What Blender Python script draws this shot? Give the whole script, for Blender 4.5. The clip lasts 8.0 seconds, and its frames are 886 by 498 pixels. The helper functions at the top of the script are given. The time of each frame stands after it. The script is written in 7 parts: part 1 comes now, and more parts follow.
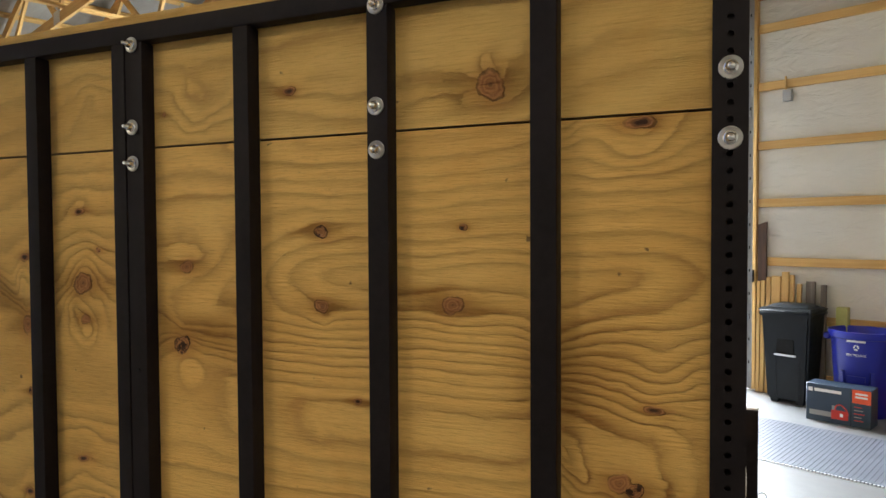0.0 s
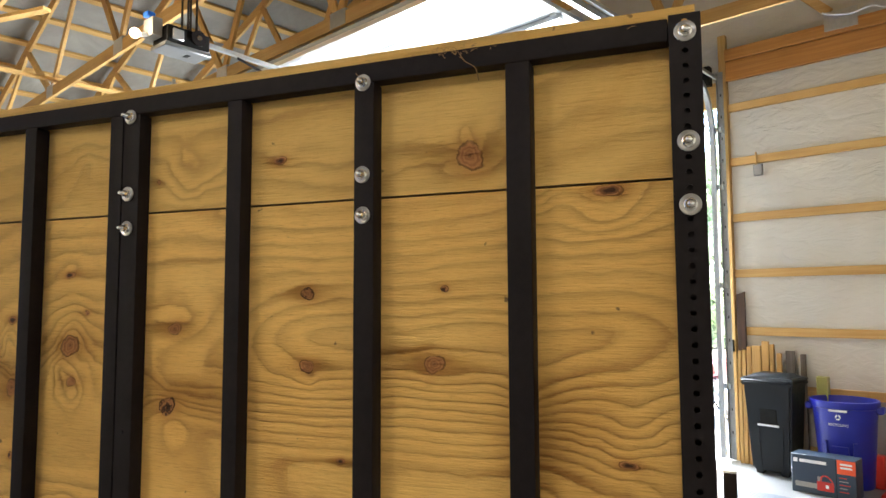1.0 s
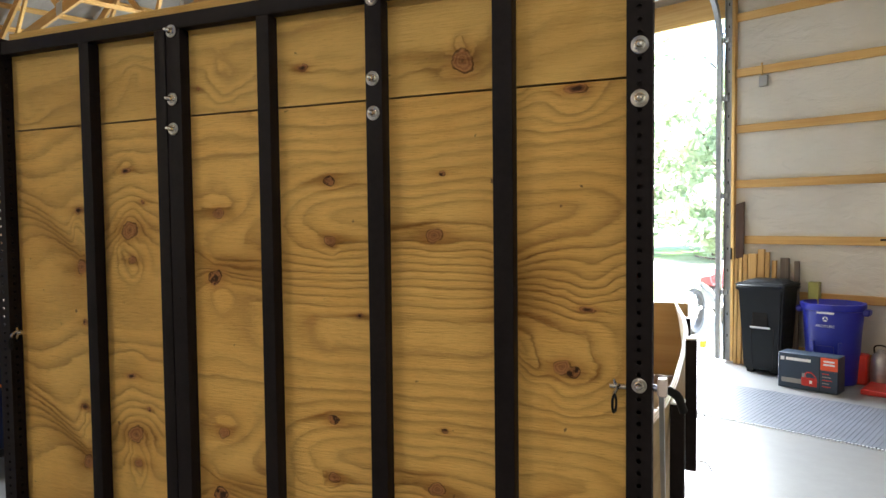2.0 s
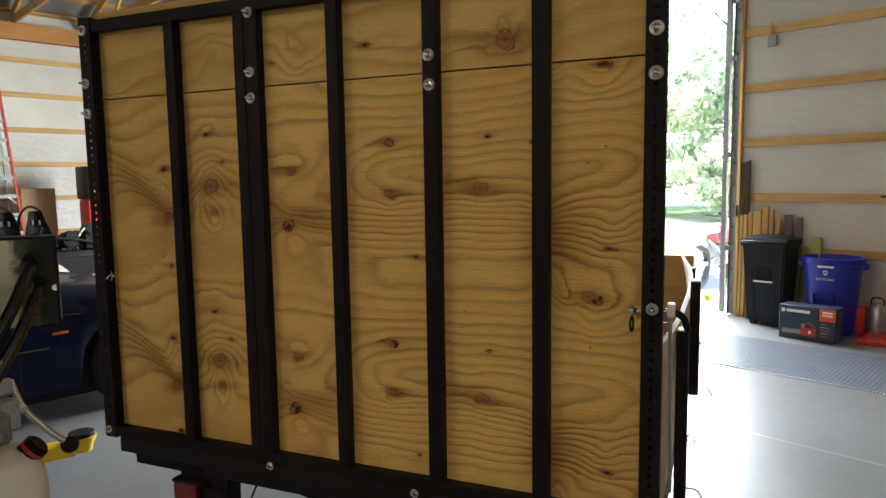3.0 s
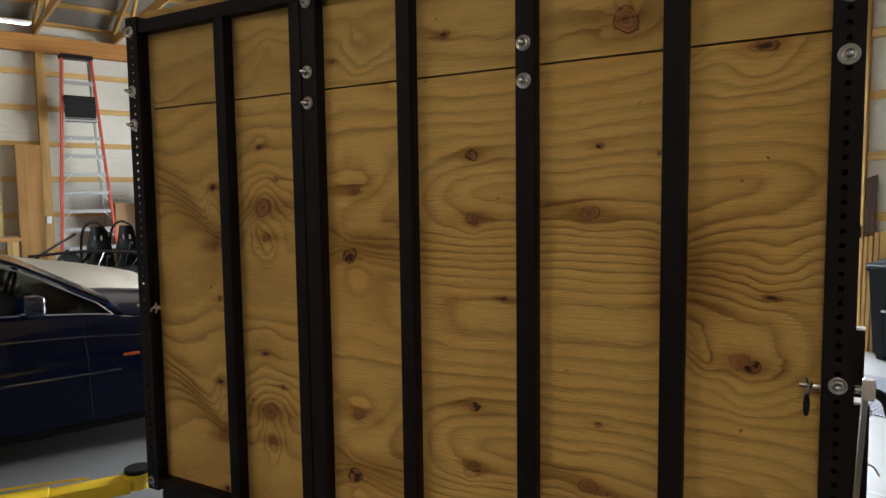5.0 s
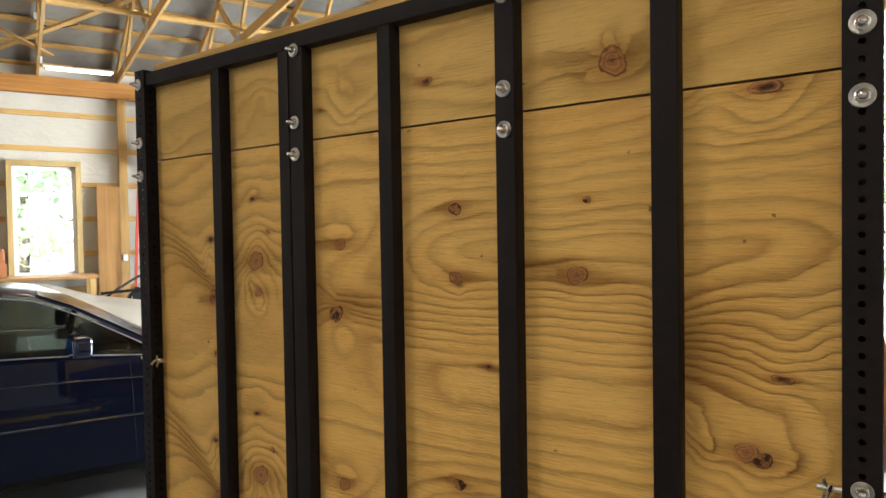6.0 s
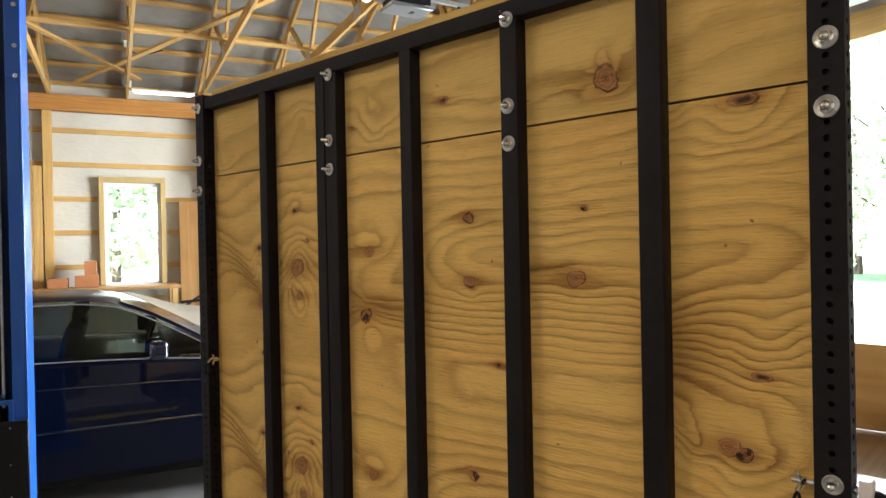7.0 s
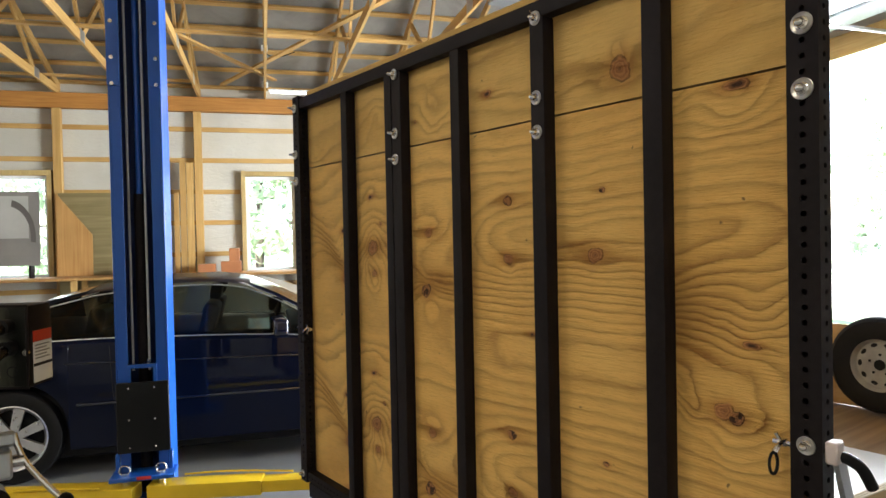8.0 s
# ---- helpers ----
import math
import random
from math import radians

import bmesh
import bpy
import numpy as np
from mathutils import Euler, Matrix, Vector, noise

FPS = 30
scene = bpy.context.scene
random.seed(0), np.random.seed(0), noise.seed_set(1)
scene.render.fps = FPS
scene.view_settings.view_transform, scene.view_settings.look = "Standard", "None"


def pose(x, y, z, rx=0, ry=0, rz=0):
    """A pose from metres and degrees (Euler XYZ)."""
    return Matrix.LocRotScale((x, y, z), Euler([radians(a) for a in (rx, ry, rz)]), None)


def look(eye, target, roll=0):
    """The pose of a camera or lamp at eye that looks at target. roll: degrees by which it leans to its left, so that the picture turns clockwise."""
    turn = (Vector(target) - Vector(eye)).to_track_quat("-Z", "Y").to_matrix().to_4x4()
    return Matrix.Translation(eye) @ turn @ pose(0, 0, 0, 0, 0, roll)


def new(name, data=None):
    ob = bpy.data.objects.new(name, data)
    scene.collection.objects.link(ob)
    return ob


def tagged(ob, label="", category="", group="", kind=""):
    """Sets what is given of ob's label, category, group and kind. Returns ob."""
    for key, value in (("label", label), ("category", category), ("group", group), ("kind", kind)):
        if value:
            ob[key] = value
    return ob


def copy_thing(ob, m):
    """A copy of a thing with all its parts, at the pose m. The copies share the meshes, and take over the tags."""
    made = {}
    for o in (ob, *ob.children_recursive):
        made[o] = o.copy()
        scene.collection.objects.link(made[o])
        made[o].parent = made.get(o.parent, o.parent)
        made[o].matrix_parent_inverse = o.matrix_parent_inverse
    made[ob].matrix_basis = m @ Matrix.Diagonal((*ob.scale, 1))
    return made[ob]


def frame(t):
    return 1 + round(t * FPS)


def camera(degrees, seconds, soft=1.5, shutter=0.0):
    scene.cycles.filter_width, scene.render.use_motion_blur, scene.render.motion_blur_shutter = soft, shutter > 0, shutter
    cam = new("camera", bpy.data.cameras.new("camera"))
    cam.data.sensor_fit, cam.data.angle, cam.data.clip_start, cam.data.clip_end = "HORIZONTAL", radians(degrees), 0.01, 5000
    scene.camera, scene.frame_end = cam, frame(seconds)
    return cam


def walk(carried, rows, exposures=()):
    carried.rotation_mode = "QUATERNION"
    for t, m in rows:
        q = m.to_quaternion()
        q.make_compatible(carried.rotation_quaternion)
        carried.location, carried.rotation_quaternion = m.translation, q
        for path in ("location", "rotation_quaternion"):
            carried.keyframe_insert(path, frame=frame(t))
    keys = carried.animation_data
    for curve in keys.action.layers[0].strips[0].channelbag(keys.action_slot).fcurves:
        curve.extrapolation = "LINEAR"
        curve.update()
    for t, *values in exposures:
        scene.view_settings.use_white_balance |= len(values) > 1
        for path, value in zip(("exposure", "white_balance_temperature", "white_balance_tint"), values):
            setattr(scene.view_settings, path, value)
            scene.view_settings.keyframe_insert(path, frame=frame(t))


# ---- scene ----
cam = camera(67.3, 8.0)
PATH = [
    (0, (0, 0, 1.77), (-0.7682, 1.8456, 1.71), -0.32),
    (0.2, (-0.0011, -0.0017, 1.7911), (-0.7597, 1.8485, 1.8305), -0.32),
    (0.5, (0.0019, -0.0062, 1.7919), (-0.7437, 1.8462, 1.9045), -0.30),
    (0.7, (0.0178, -0.0199, 1.7844), (-0.7257, 1.831, 1.9301), -0.25),
    (1, (0.0251, -0.0537, 1.7512), (-0.6947, 1.806, 1.9046), -0.26),
    (1.2, (0.0388, -0.083, 1.7273), (-0.6679, 1.7842, 1.8459), -0.47),
    (1.5, (0.0908, -0.1333, 1.6838), (-0.623, 1.735, 1.6926), -0.63),
    (1.7, (0.1286, -0.1954, 1.6649), (-0.5969, 1.6678, 1.6157), -0.67),
    (2, (0.1522, -0.2985, 1.6672), (-0.6018, 1.5518, 1.5786), -0.63),
    (2.2, (0.167, -0.3393, 1.6707), (-0.6012, 1.5021, 1.5321), -0.73),
    (3.3, (0.1664, -0.668, 1.6513), (-0.6034, 1.1662, 1.4434), -0.80),
    (3.5, (0.1809, -0.6625, 1.6543), (-0.6071, 1.1639, 1.4463), -0.94),
    (3.7, (0.1691, -0.6414, 1.6468), (-0.6723, 1.1598, 1.4286), -1.03),
    (4, (0.1083, -0.5801, 1.6287), (-0.8343, 1.172, 1.4245), -0.97),
    (4.2, (0.0515, -0.5253, 1.6452), (-0.899, 1.2214, 1.4318), -0.96),
    (4.5, (-0.0171, -0.4249, 1.6621), (-0.9687, 1.3219, 1.4541), -0.97),
    (4.7, (-0.0384, -0.3603, 1.661), (-0.9841, 1.3916, 1.4698), -0.75),
    (5.8, (0.0786, -0.0658, 1.7198), (-1.0878, 1.5573, 1.6491), -1.10),
    (6, (0.0829, -0.0511, 1.7168), (-1.0845, 1.5721, 1.6658), -0.93),
    (6.2, (0.0874, -0.0531, 1.7108), (-1.0783, 1.5716, 1.6732), -0.85),
    (6.5, (0.1206, -0.0487, 1.7121), (-1.0856, 1.5464, 1.6853), -0.98),
    (7, (0.2522, -0.0606, 1.7043), (-1.082, 1.4292, 1.6921), -1.13),
    (7.2, (0.315, -0.0785, 1.7062), (-1.0651, 1.369, 1.6963), -1.13),
    (7.5, (0.3975, -0.0846, 1.699), (-1.0955, 1.2462, 1.6888), -1.31),
    (7.7, (0.4447, -0.0725, 1.6832), (-1.1058, 1.1908, 1.6705), -1.23),
    (8, (0.5193, -0.0261, 1.6773), (-1.0756, 1.1801, 1.6411), -1.18),
]
walk(cam, [(t, look(eye, target, roll)) for t, eye, target, roll in PATH],
     exposures=[(0.0, 4.04), (0.5, 4.24), (1.0, 4.46), (1.5, 4.42), (2.0, 4.10), (3.3, 3.40), (4.7, 3.14), (6.0, 4.30), (8.0, 4.14)])

# ---- world and sun ----
HALL = -22.0                      # the building stands turned against the trailer
BM = pose(0, 0, 0, 0, 0, HALL)
world = bpy.data.worlds.new("World")
scene.world = world
world.use_nodes = True
wn = world.node_tree.nodes
sky = wn.new("ShaderNodeTexSky")
sky.sky_type, sky.sun_disc, sky.sun_elevation, sky.sun_rotation = "NISHITA", False, radians(55), radians(150)
wn["Background"].inputs["Strength"].default_value = 0.15
world.node_tree.links.new(sky.outputs[0], wn["Background"].inputs["Color"])
sun = new("sun", bpy.data.lights.new("sun", "SUN"))
sun.data.energy, sun.data.angle, sun.data.color = 3.8, radians(0.6), (1.0, 0.95, 0.88)
sun.matrix_world = look((0, 0, 0), (-0.32, 0.45, -0.9))


def area_lamp(name, m, sx, sy, power, colour):
    ob = new(name, bpy.data.lights.new(name, "AREA"))
    ob.data.shape, ob.data.size, ob.data.size_y, ob.data.energy, ob.data.color = "RECTANGLE", sx, sy, power, colour
    ob.matrix_world = m
    return ob


DAY = (0.96, 0.98, 1.0)
# daylight in the openings: the big door (sky light, slanting down) and the two windows
area_lamp("door_daylight", BM @ pose(-5.4, 8.2, 2.05, -60, 0, 0), 4.7, 3.8, 170, (0.90, 0.955, 1.0))
area_lamp("window_daylight", BM @ pose(-13.05, 0.33, 2.05, 0, -90, 0) , 1.7, 0.8, 0.72, DAY)
area_lamp("window_daylight", BM @ pose(-13.05, -4.05, 2.05, 0, -90, 0), 1.7, 0.8, 0.72, DAY)
TUBES = [(-11.7, 0.80, 0.5), (1.70, -2.85, 4.6), (-2.50, -4.58, 5.8), (0.9, 4.4, 1.3), (3.2, 1.0, 0.9)]   # x, y, power of the lit tubes; all but the first added unseen


# ---- materials ----
class Nodes:
    """A small builder for node materials."""

    def __init__(self, name, rough=0.6, metal=0.0, colour=(0.5, 0.5, 0.5)):
        self.mat = bpy.data.materials.new(name)
        self.mat.use_nodes = True
        self.tree = self.mat.node_tree
        self.bsdf = self.tree.nodes["Principled BSDF"]
        self.set("Roughness", rough)
        self.set("Metallic", metal)
        self.set("Base Color", (*colour, 1))
        self.coord = self.tree.nodes.new("ShaderNodeTexCoord").outputs["Object"]

    def set(self, key, value):
        if hasattr(value, "links"):
            self.tree.links.new(value, self.bsdf.inputs[key])
        else:
            self.bsdf.inputs[key].default_value = value

    def node(self, kind, out=0, **inputs):
        n = self.tree.nodes.new(kind)
        for key, value in inputs.items():
            s = n.inputs[int(key[1:])] if key[0] == "i" and key[1:].isdigit() else n.inputs[key]
            if hasattr(value, "links"):
                self.tree.links.new(value, s)
            else:
                s.default_value = value
        return n.outputs[out]

    def scaled(self, x, y, z):
        return self.node("ShaderNodeMapping", Vector=self.coord, Scale=(x, y, z))

    def noise(self, scale, detail=4.0, rough=0.55, vec=None, out=0, warp=0.0):
        return self.node("ShaderNodeTexNoise", out, Vector=vec or self.coord, Scale=scale, Detail=detail, Roughness=rough, Distortion=warp)

    def math(self, op, a, b=0.0, c=0.0):
        n = self.tree.nodes.new("ShaderNodeMath")
        n.operation = op
        for s, value in zip(n.inputs, (a, b, c)):
            if hasattr(value, "links"):
                self.tree.links.new(value, s)
            else:
                s.default_value = value
        return n.outputs[0]

    def ramp(self, fac, *stops):
        n = self.tree.nodes.new("ShaderNodeValToRGB")
        el = n.color_ramp.elements
        while len(el) < len(stops):
            el.new(0.5)
        for e, (p, c) in zip(el, stops):
            e.position = p
            e.color = (*c, 1) if len(c) == 3 else (c[0], c[0], c[0], 1)
        self.tree.links.new(fac, n.inputs[0])
        return n.outputs[0]

    def mix(self, fac, a, b, mode="MIX"):
        n = self.tree.nodes.new("ShaderNodeMix")
        n.data_type, n.blend_type = "RGBA", mode
        for s, value in zip((n.inputs[0], n.inputs[6], n.inputs[7]), (fac, a, b)):
            if hasattr(value, "links"):
                self.tree.links.new(value, s)
            else:
                s.default_value = value if not isinstance(value, tuple) or len(value) == 4 else (*value, 1)
        return n.outputs[2]

    def random(self):
        return self.tree.nodes.new("ShaderNodeObjectInfo").outputs["Random"]

    def bump(self, height, strength=0.2, dist=0.01):
        self.set("Normal", self.node("ShaderNodeBump", Height=height, Strength=strength, Distance=dist))


def plain(name, colour, rough=0.5, metal=0.0, spots=0.12, scale=20.0, bump=0.0, spec=0.5):
    """A painted or moulded surface with slight mottling and uneven gloss."""
    n = Nodes(name, rough, metal)
    n.set("Specular IOR Level", spec)
    a = n.noise(scale, 5)
    b = n.noise(scale * 0.13, 3)
    f = n.math("ADD", n.math("MULTIPLY", a, 0.5), n.math("MULTIPLY", b, 0.5))
    lo = tuple(c * (1 - spots) for c in colour)
    hi = tuple(min(1, c * (1 + spots)) for c in colour)
    n.set("Base Color", n.ramp(f, (0.3, lo), (0.7, hi)))
    n.set("Roughness", n.math("MULTIPLY_ADD", a, 0.25, rough - 0.12))
    if bump:
        n.bump(a, bump, 0.004)
    return n.mat


def wood(name, light, dark, axis=0, scale=1.0, rough=0.65):
    """Sawn lumber with grain along the object's axis."""
    n = Nodes(name, rough)
    s = [34 * scale] * 3
    s[axis] = 1.3 * scale
    v = n.scaled(*s)
    off = n.node("ShaderNodeVectorMath", Vector=v, i1=(0, 0, 0))
    add = n.tree.nodes.new("ShaderNodeVectorMath")
    add.operation = "ADD"
    n.tree.links.new(v, add.inputs[0])
    r = n.math("MULTIPLY", n.random(), 37.0)
    n.tree.links.new(r, add.inputs[1])
    g = n.noise(1.0, 5, 0.6, add.outputs[0], warp=0.6)
    big = n.noise(1.7, 2)
    c = n.ramp(g, (0.3, dark), (0.5, tuple((a + b) / 2 for a, b in zip(light, dark))), (0.66, light))
    c = n.mix(0.35, c, n.ramp(big, (0.3, (0.55, 0.5, 0.45)), (0.7, (1, 1, 1))), "MULTIPLY")
    tint = n.ramp(n.random(), (0.0, (0.78, 0.74, 0.7)), (1.0, (1.0, 1.0, 1.0)))
    n.set("Base Color", n.mix(1.0, c, tint, "MULTIPLY"))
    n.bump(g, 0.15, 0.003)
    return n.mat


PINE_L, PINE_D = (0.69, 0.450, 0.165), (0.55, 0.320, 0.095)
M_PINE_X = wood("pine_along_x", PINE_L, PINE_D, 0)
M_PINE_Y = wood("pine_along_y", PINE_L, PINE_D, 1)
M_PINE_Z = wood("pine_along_z", PINE_L, PINE_D, 2)
M_BEAM_X = wood("beam_along_x", (0.62, 0.295, 0.070), (0.44, 0.18, 0.034), 0)
M_BEAM_Y = wood("beam_along_y", (0.64, 0.31, 0.075), (0.46, 0.19, 0.036), 1)
M_DARKWOOD = wood("dark_wood", (0.10, 0.05, 0.03), (0.05, 0.025, 0.015), 2)
M_OSB = wood("board_wood", (0.64, 0.37, 0.13), (0.50, 0.25, 0.075), 2, 0.5)


def wrap_material():
    n = Nodes("house_wrap", 0.45)
    a = n.noise(1.1, 4, 0.5)
    b = n.noise(14, 3)
    n.set("Base Color", n.ramp(a, (0.3, (0.51, 0.485, 0.425)), (0.7, (0.61, 0.585, 0.52))))
    wr = n.noise(3.0, 4, 0.6, n.scaled(1, 1, 2.5), warp=1.5)
    n.bump(n.math("ADD", wr, n.math("MULTIPLY", b, 0.1)), 0.5, 0.03)
    return n.mat


def concrete():
    n = Nodes("polished_concrete", 0.3)
    a = n.noise(0.9, 6, 0.6)
    b = n.noise(9, 6, 0.65)
    f = n.math("ADD", n.math("MULTIPLY", a, 0.6), n.math("MULTIPLY", b, 0.4))
    n.set("Base Color", n.ramp(f, (0.35, (0.165, 0.165, 0.163)), (0.65, (0.215, 0.215, 0.212))))
    n.set("Roughness", n.ramp(a, (0.3, (0.36,)), (0.7, (0.46,))))
    n.set("Specular IOR Level", 1.0)
    n.bump(a, 0.02, 0.003)
    return n.mat


def roof_liner():
    n = Nodes("roof_liner", 0.5)
    a = n.noise(2.0, 4, 0.6, warp=1.0)
    n.set("Base Color", n.ramp(a, (0.3, (0.215, 0.211, 0.197)), (0.7, (0.295, 0.289, 0.268))))
    n.bump(a, 0.3, 0.03)
    return n.mat


M_WRAP, M_FLOOR, M_ROOF = wrap_material(), concrete(), roof_liner()
M_STEEL = plain("galvanised_steel", (0.55, 0.57, 0.58), 0.35, 0.85, 0.15, 30)
M_CHROME = plain("zinc_plated", (0.78, 0.76, 0.72), 0.22, 1.0, 0.08, 60)
M_BLACK = plain("black_powder_coat", (0.0145, 0.0112, 0.0116), 0.5, 0.0, 0.3, 70, 0.08, 0.10)
M_HOLE = plain("hole_dark", (0.004, 0.004, 0.004), 0.9)
M_WHITE = plain("white_paint", (0.80, 0.82, 0.84), 0.4, 0, 0.05)
M_BLUE = plain("blue_lift_paint", (0.008, 0.085, 0.40), 0.32, 0, 0.1, 8)
M_YELLOW = plain("yellow_lift_paint", (0.75, 0.50, 0.02), 0.35, 0, 0.12, 10)
M_RUBBER = plain("black_rubber", (0.009, 0.0085, 0.0085), 0.6, 0, 0.2, 40, 0.1, 0.18)
M_BLACKPL = plain("black_plastic", (0.007, 0.0072, 0.0075), 0.42, 0, 0.2, 30, 0.0, 0.2)
M_BINBLACK = plain("bin_black_plastic", (0.008, 0.011, 0.014), 0.5, 0, 0.2, 20, 0.0, 0.25)
M_BINBLUE = plain("bin_blue_plastic", (0.012, 0.02, 0.30), 0.38, 0, 0.1, 20)
M_RED = plain("red_paint", (0.55, 0.03, 0.02), 0.4)
M_REDLENS = plain("red_lens", (0.15, 0.005, 0.006), 0.2)
M_CARDBOARD = plain("cardboard", (0.42, 0.27, 0.14), 0.8, 0, 0.12, 12)
M_LADDER_RED = plain("ladder_fibreglass", (0.46, 0.038, 0.016), 0.45)
M_ALU = plain("aluminium", (0.72, 0.73, 0.74), 0.35, 0.9)
M_NAVY = plain("carton_navy", (0.025, 0.045, 0.075), 0.5, 0, 0.1)
M_ORANGE = plain("carton_orange", (0.80, 0.10, 0.03), 0.5)
M_PRINT = plain("printed_white", (0.75, 0.76, 0.76), 0.5, 0, 0.05)
M_PRINTGREY = plain("printed_grey", (0.28, 0.28, 0.27), 0.6, 0, 0.1)
M_CREAM = plain("cream_plastic", (0.76, 0.73, 0.60), 0.35, 0, 0.08, 6)
M_TYRE = M_RUBBER


def glowing(name, colour, strength):
    n = Nodes(name, 0.4, 0, colour)
    n.set("Emission Color", (*colour, 1))
    n.set("Emission Strength", strength)
    return n.mat


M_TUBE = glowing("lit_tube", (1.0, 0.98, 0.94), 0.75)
M_BULB = glowing("lit_bulb", (1.0, 0.66, 0.34), 0.55)


# ---- mesh helpers ----
def add_box(bm, x0, x1, y0, y1, z0, z1, m=None):
    vs = [bm.verts.new((x, y, z)) for z in (z0, z1) for x, y in ((x0, y0), (x1, y0), (x1, y1), (x0, y1))]
    if m is not None:
        for v in vs:
            v.co = m @ v.co
    for f in ((3, 2, 1, 0), (4, 5, 6, 7), (0, 1, 5, 4), (1, 2, 6, 5), (2, 3, 7, 6), (3, 0, 4, 7)):
        bm.faces.new([vs[i] for i in f])
    return vs


def box_bm(x0, x1, y0, y1, z0, z1, bevel=0.0, m=None, seg=1):
    bm = bmesh.new()
    add_box(bm, x0, x1, y0, y1, z0, z1, m)
    if bevel:
        bmesh.ops.bevel(bm, geom=bm.edges[:], offset=bevel, segments=seg, affect="EDGES", profile=0.6)
    return bm


def add_cyl(bm, a, b, r, r2=None, n=16, caps=True):
    """A cylinder or cone from point a to point b."""
    a, b = Vector(a), Vector(b)
    d = b - a
    m = Matrix.Translation((a + b) / 2) @ d.to_track_quat("Z", "Y").to_matrix().to_4x4()
    got = bmesh.ops.create_cone(bm, cap_ends=caps, segments=n, radius1=r, radius2=r if r2 is None else r2, depth=d.length, matrix=m)
    return got["verts"]


def cyl_bm(a, b, r, r2=None, n=16, bevel=0.0):
    bm = bmesh.new()
    add_cyl(bm, a, b, r, r2, n)
    if bevel:
        rim = [e for e in bm.edges if any(len(f.verts) > 4 for f in e.link_faces)]
        bmesh.ops.bevel(bm, geom=rim, offset=bevel, segments=2, affect="EDGES")
    return bm


def add_beam(bm, a, b, w, h, up=(0, 0, 1)):
    """A square bar from a to b: w across, h along up."""
    a, b, up = Vector(a), Vector(b), Vector(up)
    d = (b - a)
    x = d.normalized()
    y = up.cross(x)
    y.normalize()
    z = x.cross(y)
    m = Matrix((x, y, z)).transposed().to_4x4()
    m.translation = a
    add_box(bm, 0, d.length, -w / 2, w / 2, -h / 2, h / 2, m)


def beam_bm(a, b, w, h, up=(0, 0, 1)):
    bm = bmesh.new()
    add_beam(bm, a, b, w, h, up)
    return bm


def add_tube(bm, pts, r, n=8, cyclic=False):
    """A round bar swept along smooth points."""
    pts = [Vector(q) for q in pts]
    rings = []
    up = Vector((0.13, 0.31, 0.94))
    for i, q in enumerate(pts):
        lo = pts[i - 1] if i or cyclic else q
        hi = pts[(i + 1) % len(pts)] if i + 1 < len(pts) or cyclic else q
        t = (hi - lo).normalized()
        x = up.cross(t)
        if x.length < 1e-4:
            x = Vector((1, 0, 0)).cross(t)
        x.normalize()
        y = t.cross(x)
        up = y
        rings.append([bm.verts.new(q + r * (math.cos(k * 2 * math.pi / n) * x + math.sin(k * 2 * math.pi / n) * y)) for k in range(n)])
    last = len(rings) if cyclic else len(rings) - 1
    for i in range(last):
        a, b = rings[i], rings[(i + 1) % len(rings)]
        for k in range(n):
            bm.faces.new((a[k], a[(k + 1) % n], b[(k + 1) % n], b[k]))
    if not cyclic:
        bm.faces.new(rings[0][::-1])
        bm.faces.new(rings[-1])


def spline(pts, steps=8):
    """Catmull-Rom points through pts."""
    q = [Vector(p) for p in pts]
    q = [2 * q[0] - q[1]] + q + [2 * q[-1] - q[-2]]
    out = []
    for i in range(1, len(q) - 2):
        for s in range(steps):
            t = s / steps
            a, b, c, d = q[i - 1:i + 3]
            out.append(0.5 * (2 * b + (c - a) * t + (2 * a - 5 * b + 4 * c - d) * t * t + (3 * b - a - 3 * c + d) * t ** 3))
    return out + [q[-2]]


def tube_bm(pts, r, n=8, steps=8, cyclic=False):
    bm = bmesh.new()
    add_tube(bm, spline(pts, steps) if steps else pts, r, n, cyclic)
    return bm


def add_lathe(bm, profile, n=24, m=None, ring=False):
    """Turns (radius, height) pairs round z; ring: a closed profile with a hole in the middle."""
    rings = []
    for r, z in profile:
        ring = [bm.verts.new((r * math.cos(2 * math.pi * k / n), r * math.sin(2 * math.pi * k / n), z)) for k in range(n)]
        if m is not None:
            for v in ring:
                v.co = m @ v.co
        rings.append(ring)
    for a, b in zip(rings, rings[1:]):
        for k in range(n):
            bm.faces.new((a[k], a[(k + 1) % n], b[(k + 1) % n], b[k]))
    if ring:
        for k in range(n):
            bm.faces.new((rings[-1][k], rings[-1][(k + 1) % n], rings[0][(k + 1) % n], rings[0][k]))
    else:
        bm.faces.new(rings[0][::-1])
        bm.faces.new(rings[-1])


def lathe_bm(profile, n=24, m=None, ring=False):
    bm = bmesh.new()
    add_lathe(bm, profile, n, m, ring)
    return bm


def mesh_of(name, bm, material, smooth=False):
    me = bpy.data.meshes.new(name)
    bmesh.ops.recalc_face_normals(bm, faces=bm.faces[:])
    bm.to_mesh(me)
    bm.free()
    me.materials.append(material)
    if smooth:
        me.polygons.foreach_set("use_smooth", [True] * len(me.polygons))
        me.set_sharp_from_angle(angle=radians(38))
    return me


def part(name, bm, material, parent, label="", smooth=True):
    ob = new(name, mesh_of(name, bm, material, smooth))
    ob.parent = parent
    if label:
        ob["label"] = label
    return ob


